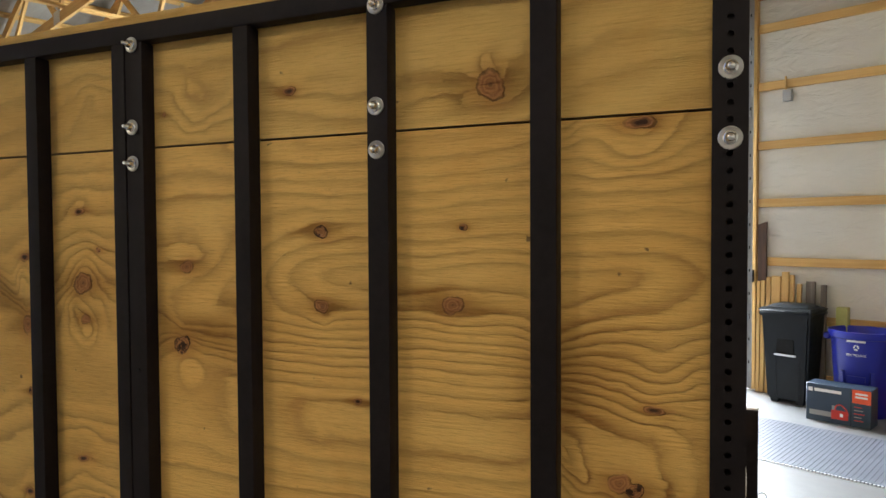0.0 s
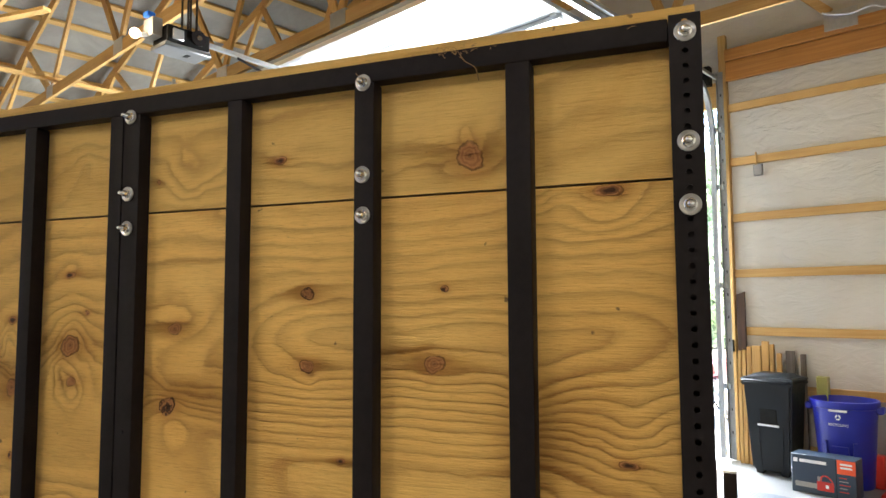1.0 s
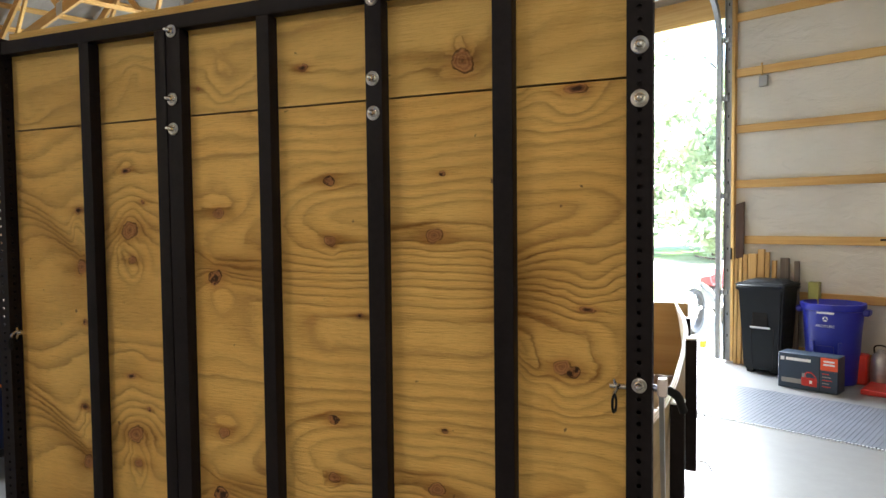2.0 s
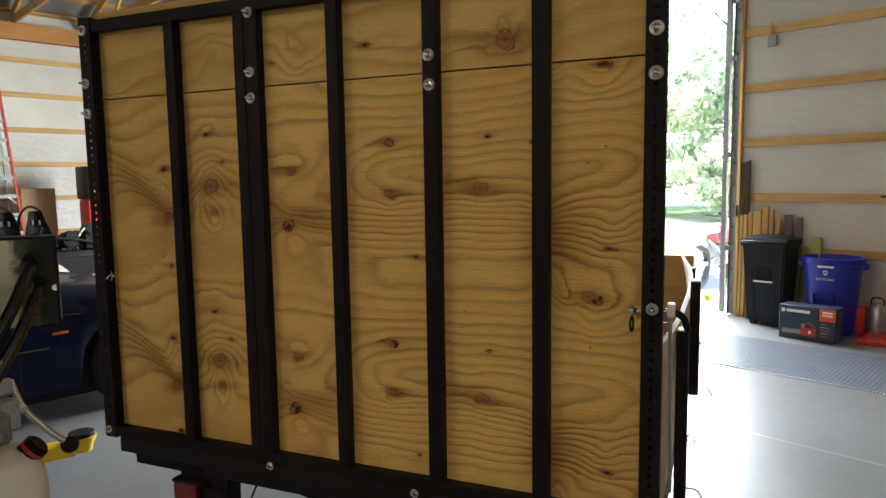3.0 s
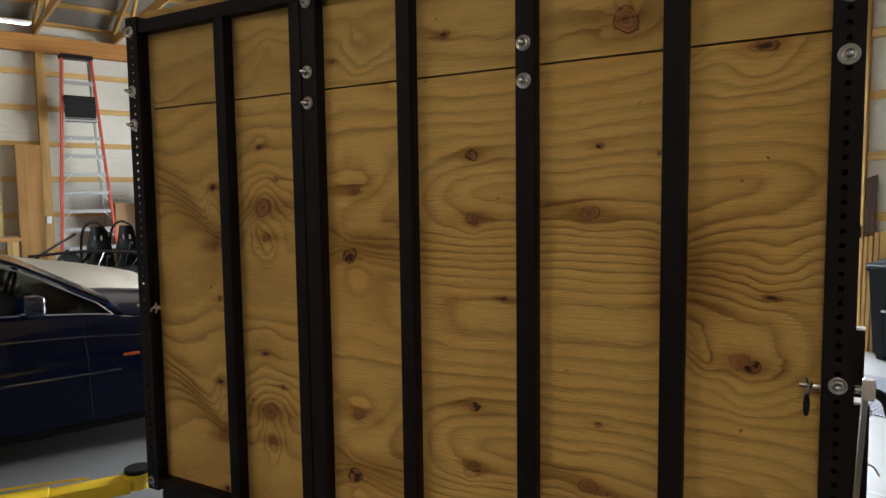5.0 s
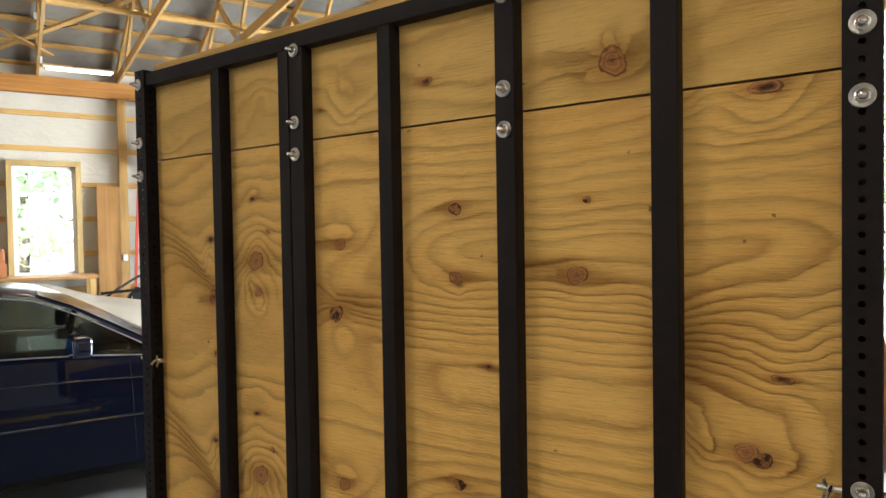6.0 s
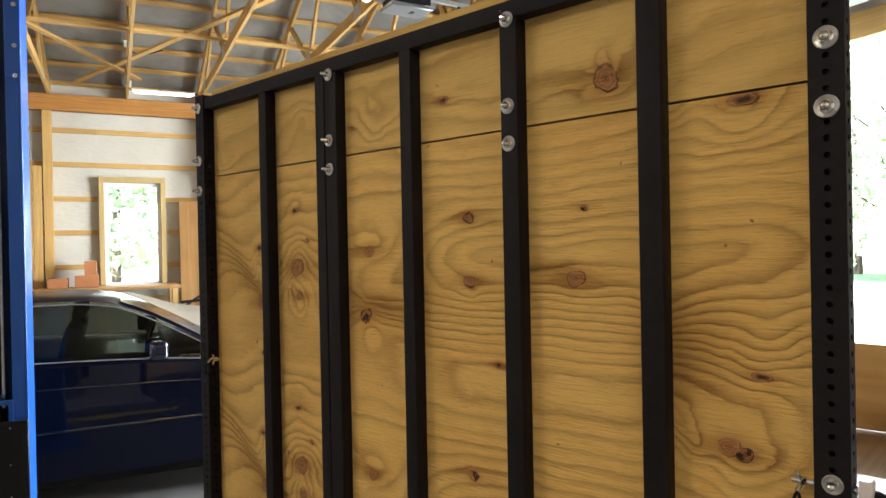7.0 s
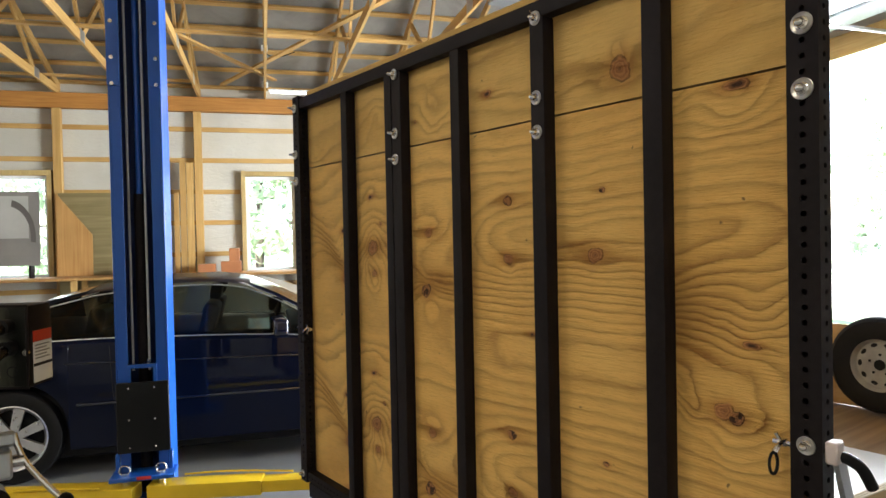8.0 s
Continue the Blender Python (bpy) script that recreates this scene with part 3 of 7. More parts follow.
def plywood_material(name, pale, warm, line, depth=0.8, fine=1.0):
    """Rotary-cut veneer: soft-edged growth rings, torn fibres, knots."""
    n = Nodes(name, 0.62)

    def field(key):
        a = n.tree.nodes.new("ShaderNodeAttribute")
        a.attribute_name = key
        return a.outputs["Fac"]

    rings, near, kind, torn = field("rings"), field("near"), field("kind"), field("torn")
    wob = n.math("SUBTRACT", n.noise(9.0, 4, 0.6, n.scaled(1, 1, 2)), 0.5)
    comb = n.math("SUBTRACT", n.noise(1.0, 5, 0.72, n.scaled(17, 17, 150)), 0.5)
    tuft = n.math("SUBTRACT", n.noise(1.0, 3, 0.6, n.scaled(55, 55, 400)), 0.5)
    rough = n.math("MULTIPLY_ADD", torn, 1.0, 0.42)
    g = n.math("MULTIPLY_ADD", wob, 0.55, rings)
    g = n.math("MULTIPLY_ADD", n.math("MULTIPLY", comb, rough), 0.72, g)
    g = n.math("MULTIPLY_ADD", n.math("MULTIPLY", tuft, rough), 0.18, g)
    phase = n.math("FRACT", g)
    band = n.ramp(phase, (0.0, (0.50,)), (0.10, (0.12,)), (0.24, (0.0,)), (0.50, (0.12,)), (0.72, (0.48,)), (0.86, (0.90,)), (0.92, (0.92,)), (1.0, (0.50,)))
    # rings differ in strength from one to the next and along their length
    which = n.node("ShaderNodeTexWhiteNoise", 0, Vector=n.node("ShaderNodeCombineXYZ", X=n.math("FLOOR", g), Y=3.7, Z=1.3))
    each = n.math("MULTIPLY_ADD", which, 0.60, 0.42)
    amp = n.ramp(n.noise(3.0, 4, 0.6, n.scaled(0.7, 1, 2.2)), (0.34, (0.50,)), (0.60, (1.0,)))
    band = n.math("MULTIPLY", band, n.math("MULTIPLY", each, amp))
    band = n.math("MULTIPLY", band, n.math("MULTIPLY_ADD", torn, 1.15, 0.64))
    streak = n.noise(1.0, 4, 0.7, n.scaled(9, 9, 230))
    big = n.noise(1.6, 4, 0.55, n.scaled(0.8, 1, 1.6), warp=0.6)
    base = n.ramp(big, (0.30, tuple(0.5 * (p + q) for p, q in zip(pale, warm))), (0.62, pale))
    mid = tuple(0.45 * p + 0.55 * q for p, q in zip(line, warm))
    # late wood: a warm brown shoulder, then a darker edge
    base = n.mix(n.math("MULTIPLY", n.ramp(phase, (0.35, (0.0,)), (0.80, (1.0,)), (0.95, (0.9,)), (1.0, (0.1,))), n.math("MULTIPLY", amp, 0.17)), base, mid)
    base = n.mix(n.math("MULTIPLY", band, depth), base, line)
    base = n.mix(n.ramp(streak, (0.34, (0.20,)), (0.50, (0.0,))), base, mid)
    base = n.mix(n.ramp(streak, (0.56, (0.0,)), (0.74, (0.34,))), base, tuple(min(1.0, 1.10 * c) for c in pale))
    pores = n.noise(1.0, 2, 0.5, n.scaled(34, 34, 1000))
    base = n.mix(n.math("MULTIPLY", n.ramp(pores, (0.58, (0.0,)), (0.70, (0.60,))), fine), base, line)
    base = n.mix(n.math("MULTIPLY", n.ramp(pores, (0.30, (0.30,)), (0.38, (0.0,))), fine), base, tuple(min(1.0, 1.12 * c) for c in pale))
    # reddish resin stains and a few grey weathered patches
    base = n.mix(n.ramp(n.noise(2.7, 5, 0.65, warp=0.8), (0.54, (0.0,)), (0.70, (0.30,))), base, tuple(c * f for c, f in zip(warm, (0.86, 0.70, 0.50))))
    base = n.mix(n.ramp(n.noise(31, 2, 0.5), (0.73, (0.0,)), (0.76, (0.75,))), base, (0.10, 0.045, 0.02))
    # knots: near is the distance in radii
    lumpy = n.math("SUBTRACT", n.noise(75, 3, 0.6), 0.5)
    d = n.math("MULTIPLY_ADD", lumpy, 0.62, near)
    loose = n.math("COMPARE", kind, 1.0, 0.3)
    slit = n.math("COMPARE", kind, 2.0, 0.3)
    halo = n.ramp(n.math("MULTIPLY", d, 0.25), (0.25, (0.55,)), (0.55, (0.0,)))
    base = n.mix(n.math("MULTIPLY", halo, 0.75), base, (0.60, 0.265, 0.070))
    base = n.mix(n.math("MULTIPLY", torn, 0.48), base, tuple(c * f for c, f in zip(warm, (0.78, 0.62, 0.48))))
    eye = n.math("FRACT", n.math("MULTIPLY", d, 3.3))
    heart = n.ramp(eye, (0.0, (0.42, 0.160, 0.056)), (0.5, (0.64, 0.280, 0.110)), (1.0, (0.38, 0.140, 0.048)))
    heart = n.mix(n.ramp(d, (0.06, (0.75,)), (0.26, (0.0,))), heart, (0.17, 0.060, 0.028))
    disc = n.ramp(d, (0.78, (1.0,)), (1.10, (0.0,)))
    base = n.mix(n.math("MULTIPLY", disc, 0.82), base, heart)
    # a broken bark-dark rim; loose knots have gone dark and cracked inside
    gap = n.ramp(n.noise(42, 2, 0.5), (0.36, (0.0,)), (0.50, (1.0,)))
    rim = n.ramp(d, (0.80, (0.0,)), (0.93, (1.0,)), (1.04, (1.0,)), (1.16, (0.0,)))
    base = n.mix(n.math("MULTIPLY", rim, n.math("MULTIPLY", gap, n.math("MULTIPLY_ADD", loose, 0.40, 0.55))), base, (0.050, 0.018, 0.009))
    black = n.math("MULTIPLY", disc, n.math("MULTIPLY", loose, n.ramp(n.noise(95, 3, 0.6), (0.49, (0.0,)), (0.56, (0.90,)))))
    base = n.mix(black, base, (0.042, 0.014, 0.008))
    base = n.mix(n.math("MULTIPLY", n.ramp(d, (0.35, (0.95,)), (0.75, (0.0,))), slit), base, (0.060, 0.024, 0.012))
    n.set("Base Color", base)
    n.set("Roughness", n.math("MULTIPLY_ADD", band, -0.10, 0.62))
    n.set("Specular IOR Level", 0.35)
    ridge = n.ramp(phase, (0.0, (0.15,)), (0.10, (0.0,)), (0.60, (0.35,)), (0.93, (1.0,)), (1.0, (0.15,)))
    hgt = n.math("MULTIPLY", ridge, n.math("MULTIPLY_ADD", torn, 1.3, 0.40))
    hgt = n.math("ADD", hgt, n.math("ADD", n.math("MULTIPLY", streak, 0.7), n.math("MULTIPLY", n.math("MULTIPLY", comb, rough), n.math("MULTIPLY_ADD", torn, 0.5, 1.2))))
    hgt = n.math("SUBTRACT", hgt, n.math("MULTIPLY", n.math("MULTIPLY", rim, gap), 1.2))
    hgt = n.math("SUBTRACT", hgt, n.math("MULTIPLY", black, 1.5))
    n.bump(hgt, 1.0, 0.0052)
    return n.mat


M_PLY = plywood_material("plywood_face", (0.88, 0.556, 0.164), (0.77, 0.425, 0.100), (0.275, 0.088, 0.009), 0.80, 0.55)
M_PLYTOP = plywood_material("plywood_strip", (0.81, 0.525, 0.160), (0.67, 0.400, 0.100), (0.285, 0.112, 0.018), 0.80, 0.4)
M_PLYEDGE = wood("plywood_edge", (0.55, 0.36, 0.15), (0.30, 0.17, 0.06), 0, 1.5)


def ply_sheet(name, x0, x1, y0, z0, z1, parent, step=0.0032, seed=0.0, depth=0.018, label="", mat=None, strip=False):
    """A plywood sheet whose outer veneer faces -y."""
    xs = np.linspace(x0, x1, int((x1 - x0) / step) + 2)
    zs = np.linspace(z0, z1, int((z1 - z0) / step) + 2)
    nx, nz = len(xs), len(zs)
    gx, gz = np.meshgrid(xs, zs)
    front = np.stack([gx.ravel(), np.full(gx.size, y0), gz.ravel()], 1)
    back = np.array([(x, y, z) for y in (y0 + 0.0006, y0 + depth) for x, z in ((x0, z0), (x1, z0), (x1, z1), (x0, z1))])
    i = np.arange(nx * nz).reshape(nz, nx)
    quads = np.stack([i[:-1, :-1], i[:-1, 1:], i[1:, 1:], i[1:, :-1]], -1).reshape(-1, 4)
    o = nx * nz
    box = [(o + 4, o + 7, o + 6, o + 5), (o, o + 1, o + 5, o + 4), (o + 1, o + 2, o + 6, o + 5), (o + 2, o + 3, o + 7, o + 6), (o + 3, o, o + 4, o + 7)]
    me = bpy.data.meshes.new(name)
    me.from_pydata(np.concatenate([front, back]).tolist(), [], quads.tolist() + box)
    me.materials.append(mat or M_PLY)
    me.materials.append(M_PLYEDGE)
    me.polygons.foreach_set("material_index", [0] * len(quads) + [1] * len(box))
    fields = grain_field(xs, zs, seed, strip)
    for key, field in zip(("rings", "near", "kind", "torn"), fields):
        at = me.attributes.new(key, "FLOAT", "POINT")
        at.data.foreach_set("value", np.concatenate([field.ravel(), np.zeros(8)]))
    me.update()
    ob = new(name, me)
    ob.parent = parent
    if label:
        ob["label"] = label
    return ob


def add_perforated(bm, p0, along, across, out, length, width, pitch=0.0254, r=0.0052, start=0.5, depth=0.003):
    """A strip of steel with a row of round holes."""
    along, across, out, p0 = Vector(along), Vector(across), Vector(out), Vector(p0)
    n = int(length / pitch)
    angles = [math.atan2(s * width, c * pitch) for c, s in ((1, 1), (-1, 1), (-1, -1), (1, -1))]
    angles = sorted(angles + [k * math.pi / 4 for k in range(-4, 4)])
    for k in range(n):
        c = p0 + along * ((k + start) * pitch)
        rim, edge, deep = [], [], []
        for a in angles:
            u, v = math.cos(a), math.sin(a)
            s = min(pitch / 2 / max(abs(u), 1e-9), width / 2 / max(abs(v), 1e-9))
            rim.append(bm.verts.new(c + r * (u * along + v * across)))
            deep.append(bm.verts.new(c + r * (u * along + v * across) - depth * out))
            edge.append(bm.verts.new(c + s * (u * along + v * across)))
        m = len(angles)
        for i in range(m):
            j = (i + 1) % m
            bm.faces.new((edge[i], edge[j], rim[j], rim[i]))
            bm.faces.new((rim[i], rim[j], deep[j], deep[i]))
    return n * pitch


def perforated_tube(x0, x1, y0, y1, z0, z1):
    """An upright square tube with holes in its face and both flanks."""
    bm = bmesh.new()
    w, d, h = x1 - x0, y1 - y0, z1 - z0
    top = add_perforated(bm, ((x0 + x1) / 2, y0, z0), (0, 0, 1), (1, 0, 0), (0, -1, 0), h, w)
    for x, s in ((x0, -1), (x1, 1)):
        add_perforated(bm, (x, (y0 + y1) / 2, z0), (0, 0, 1), (0, 1, 0), (s, 0, 0), h, d)
    bmesh.ops.remove_doubles(bm, verts=bm.verts[:], dist=0.0002)
    add_box(bm, x0 + 0.004, x1 - 0.004, y1 - 0.003, y1 - 0.0005, z0, z1)
    if h - top > 0.001:
        add_box(bm, x0, x1, y0, y1, z0 + top, z1)
    return bm


def tube_part(name, parent, x0, x1, y0, y1, z0, z1, mat=None, bevel=0.004, label=""):
    return part(name, box_bm(x0, x1, y0, y1, z0, z1, bevel, seg=2), mat or M_BLACK, parent, label)


gate = thing("trailer_tailgate", pose(-0.94, 1.1, 0.69), "tall plywood trailer tailgate in a black steel frame", "tailgate")
G = pose(0.94, -1.1, -0.69)


def in_gate(ob):
    ob.matrix_basis = G @ ob.matrix_basis
    return ob


in_gate(ply_sheet("plywood_sheet", -1.872, 0.012, PLY_Y, 0.742, 1.9530, gate, seed=0.0, label="knotty yellow plywood with wavy grain"))
in_gate(ply_sheet("plywood_sheet", -1.872, 0.030, PLY_Y, 1.9575, 2.254, gate, seed=5.7, strip=True, label="plywood strip above the seam", mat=M_PLYTOP))
# unseen black strip, added so no light leaks through the seam
in_gate(part("seam_backing", box_bm(-1.875, 0.020, PLY_Y + 0.0185, PLY_Y + 0.030, 1.93, 1.98), M_BLACK, gate, smooth=False))
for x0, x1 in ((-1.533, -1.494), (-1.251, -1.2125), (-0.9155, -0.877), (-0.607, -0.563), (-0.2965, -0.2505)):
    in_gate(tube_part("upright", gate, x0, x1, FRONT_Y, PLY_Y - 0.0005, 0.77, 2.1815))
in_gate(tube_part("upright", gate, -1.2115, -1.1625, FRONT_Y + 0.002, PLY_Y - 0.0005, 0.77, 2.1815))
in_gate(tube_part("top_rail", gate, -1.860, -0.0135, FRONT_Y + 0.001, PLY_Y - 0.0005, 2.182, 2.2215, label="black steel top rail, chipped along its edge"))
in_gate(part("corner_post", perforated_tube(-0.0125, 0.0383, FRONT_Y - 0.003, PLY_Y - 0.001, 0.70, 2.2245), M_BLACK, gate, "perforated black square tube", smooth=False))
in_gate(part("corner_post", perforated_tube(-1.912, -1.8612, FRONT_Y - 0.003, PLY_Y - 0.001, 0.733, 2.2325), M_BLACK, gate, "perforated black square tube", smooth=False))
bm = bmesh.new()
add_perforated(bm, (-1.860, FRONT_Y, 0.757), (1, 0, 0), (0, 0, 1), (0, -1, 0), 1.86 - 0.014, 0.032, r=0.004)
bmesh.ops.remove_doubles(bm, verts=bm.verts[:], dist=0.0002)
add_box(bm, -1.860, -0.014, FRONT_Y + 0.004, PLY_Y - 0.001, 0.7412, 0.7728)
in_gate(part("bottom_rail", bm, M_BLACK, gate, "perforated black bottom rail", smooth=False))
in_gate(tube_part("hinge_rail", gate, -1.84, -0.014, FRONT_Y - 0.006, PLY_Y + 0.04, 0.686, 0.7405))
in_gate(tube_part("lower_angle", gate, -1.46, -0.05, FRONT_Y + 0.004, PLY_Y + 0.04, 0.652, 0.6855))

BOLTS = [(-1.188, 2.175, 0), (-1.190, 1.996, 0), (-1.190, 1.917, 0), (-0.586, 2.181, 0), (-0.587, 1.997, 0), (-0.586, 1.917, 0),
         (0.0135, 2.193, 1), (0.0135, 2.009, 1), (0.0135, 1.904, 1), (0.0135, 1.326, 3), (-1.893, 2.188, 1), (-1.893, 2.008, 1), (-1.893, 1.905, 1),
         (-1.893, 0.762, 2), (-1.172, 0.735, 2), (-0.652, 0.731, 2)]


M_WASHER = plain("brushed_zinc", (0.46, 0.44, 0.41), 0.30, 0.95, 0.2, 60)
M_NUT = plain("bright_zinc", (0.80, 0.78, 0.74), 0.14, 1.0, 0.1, 60)


def bolt_meshes(scale):
    """A large washer, a small one, and a hexagon nut with a domed cap."""
    k = scale
    washer = bmesh.new()
    to_y = pose(0, 0, 0, 90, 0, 0)
    add_lathe(washer, [(0.0, 0.0), (0.0172 * k, 0.0), (0.0181 * k, 0.0008), (0.0180 * k, 0.0026), (0.0168 * k, 0.0030), (0.0155 * k, 0.0022), (0.0, 0.0021)], 28, to_y)
    nut = bmesh.new()
    add_lathe(nut, [(0.0, 0.0018), (0.0112 * k, 0.0018), (0.0112 * k, 0.0030), (0.0098 * k, 0.0040), (0.0, 0.0042)], 20, to_y)
    add_lathe(nut, [(0.0, 0.004), (0.0088 * k, 0.004), (0.0092 * k, 0.0055), (0.0092 * k, 0.0090), (0.0082 * k, 0.0102), (0.0, 0.0104)], 6, to_y)
    add_lathe(nut, [(0.0, 0.0100), (0.0076 * k, 0.0100), (0.0074 * k, 0.0135), (0.0060 * k, 0.0168), (0.0036 * k, 0.0186), (0.0, 0.0192)], 16, to_y)
    return mesh_of("washer", washer, M_WASHER, True), mesh_of("nut", nut, M_NUT, True)


SHANK = [0.010] * 3 + [0.006] * 3 + [0.0] * 4 + [0.012] * 3 + [0.0] * 3


def threaded(x, y, z, length):
    """A bolt end towards -y with turned thread ridges."""
    rows = [(0.0, -0.004)]
    for k in range(int(length / 0.002)):
        rows += [(0.0044, 0.002 * k), (0.0036, 0.002 * k + 0.001)]
    return lathe_bm(rows + [(0.0030, length), (0.0, length)], 10, pose(x, y, z, 90, 0, 0))


SETS = [bolt_meshes(0.93), bolt_meshes(0.98), bolt_meshes(0.75), bolt_meshes(0.84)]
for i, (x, z, size) in enumerate(BOLTS):
    y = FRONT_Y - (0.0032 if size in (1, 3) or x < -1.8 else 0.0062 if size == 2 else 0.0)
    turn = random.uniform(0, 60)
    for name, me in zip(("washer", "nut"), SETS[size]):
        ob = new(name, me)
        ob.parent = gate
        ob.matrix_basis = G @ pose(x, y, z, random.uniform(-1.5, 1.5), turn, 0)
        ob["label"] = "zinc-plated " + ("washer" if name == "washer" else "nut on a bolt end")
    if SHANK[i]:
        in_gate(part("bolt_end", threaded(x, y - 0.016, z, SHANK[i]), M_NUT, gate, "threaded bolt end"))
for x, z in ((-1.523, 2.166), (-1.243, 2.155), (-1.237, 1.462), (-1.187, 1.462)):
    in_gate(part("rivet_hole", cyl_bm((x, FRONT_Y + 0.0012, z), (x, FRONT_Y - 0.0006, z), 0.0042, n=12), M_HOLE, gate))

# straw and shavings caught along the top rail
random.seed(4)
straw = bmesh.new()
for k in range(40):
    x = random.choice((-0.42, -0.40, -0.38, random.uniform(-0.7, -0.1))) + random.gauss(0, 0.02)
    z = 2.2225 - abs(random.gauss(0, 0.008))
    a = random.uniform(0, 6.28)
    l = random.uniform(0.004, 0.016)
    add_tube(straw, [(x, FRONT_Y - 0.001, z), (x + l * math.cos(a) * 0.5, FRONT_Y - 0.003, z + 0.4 * l * math.sin(a)), (x + l * math.cos(a), FRONT_Y - 0.0015, z + 0.5 * l * math.sin(a))], 0.0006, 4)
add_tube(straw, spline([(-0.385, FRONT_Y - 0.001, 2.215), (-0.372, FRONT_Y - 0.004, 2.195), (-0.352, FRONT_Y - 0.003, 2.18), (-0.345, FRONT_Y - 0.002, 2.155)]), 0.0008, 5)
tagged(in_gate(part("straw_bits", straw, M_PLYEDGE, gate, "bits of dry straw caught on the rail")), kind="stuff")


def latch(x, side):
    """A plated cross bolt with wing nut and hanging clip on the corner post."""
    z = 1.318 if side > 0 else 1.332
    xi = x - side * 0.045
    t = in_gate(part("latch_pin", tube_bm([(x - side * 0.060, FRONT_Y + 0.012, z), (x + side * 0.050, FRONT_Y + 0.012, z)], 0.006, 10, 0), M_CHROME, gate, "zinc-plated cross bolt"))
    bm = bmesh.new()
    for s in (-1, 1):
        add_tube(bm, spline([(xi, FRONT_Y + 0.012, z), (xi - side * 0.003, FRONT_Y + 0.004, z + s * 0.008), (xi - side * 0.006, FRONT_Y - 0.001, z + s * 0.018)]), 0.0032, 8)
    add_cyl(bm, (xi - 0.006, FRONT_Y + 0.012, z), (xi + 0.006, FRONT_Y + 0.012, z), 0.0075, n=12)
    in_gate(part("wing_nut", bm, M_CHROME, gate, "plated wing nut"))
    cx, cy, cz = xi - side * 0.002, FRONT_Y - 0.016, z - 0.030
    ring = [(cx + side * 0.30 * 0.009 * math.cos(a), cy + 0.95 * 0.009 * math.cos(a), cz + 0.018 * math.sin(a)) for a in np.linspace(0, 2 * math.pi, 18, endpoint=False)]
    in_gate(part("clip_ring", tube_bm(ring, 0.0028, 6, 0, True), M_RUBBER, gate, "black spring clip"))
    in_gate(part("clip_hook", tube_bm([(cx + side * 0.006, FRONT_Y + 0.006, z + 0.004), (cx + side * 0.003, FRONT_Y - 0.008, z - 0.002), (cx, cy, z - 0.010)], 0.0036, 8), M_CHROME, gate))


latch(0.013, 1)
latch(-1.887, -1)

# ---- the trailer bed behind it ----
trailer = thing("utility_trailer", pose(-0.94, 2.4, 0), "black steel utility trailer with plywood bed and walls", "trailer")
T = pose(0.94, -2.4, 0)
BED_Y0, BED_Y1, BED_Z, WALL_Z = 1.178, 4.22, 0.64, 1.20


def in_trailer(ob):
    ob.matrix_basis = T @ ob.matrix_basis
    return ob


in_trailer(part("rear_sill", box_bm(-1.86, 0.0, BED_Y0 - 0.006, BED_Y0 - 0.0005, 0.605, BED_Z + 0.004), M_BLACK, trailer, smooth=False))
in_trailer(part("bed_floor", box_bm(-1.86, 0.0, BED_Y0, BED_Y1, BED_Z - 0.018, BED_Z), wood("bed_plywood", (0.46, 0.31, 0.155), (0.27, 0.165, 0.075), 1, 0.5), trailer, "worn plywood bed floor", smooth=False))
M_PLYPALE = plain("pale_veneer", (0.72, 0.66, 0.54), 0.6)
M_WALLPLY = wood("wall_plywood", (0.66, 0.50, 0.27), (0.50, 0.36, 0.18), 1, 0.6)
in_trailer(part("front_wall", box_bm(-1.86, 0.0, BED_Y1 - 0.018, BED_Y1, BED_Z + 0.003, 1.115, 0.002), wood("front_plywood", (0.66, 0.45, 0.20), (0.52, 0.33, 0.125), 0, 0.5), trailer, "plywood front wall", smooth=False))
# thin plywood side walls that bow outwards along their top edge
BOW = [(1.182, 0.0), (1.276, 0.012), (1.379, 0.025), (1.512, 0.034), (1.70, 0.041), (1.94, 0.042), (2.27, 0.041), (2.65, 0.035), (2.99, 0.021), (3.41, -0.007), (3.65, -0.031), (BED_Y1 - 0.02, -0.085)]


def wall_top(y):
    """The side walls drop a little towards the drawbar."""
    return WALL_Z - 0.085 * min(1.0, max(0.0, (y - 1.6) / 2.6))


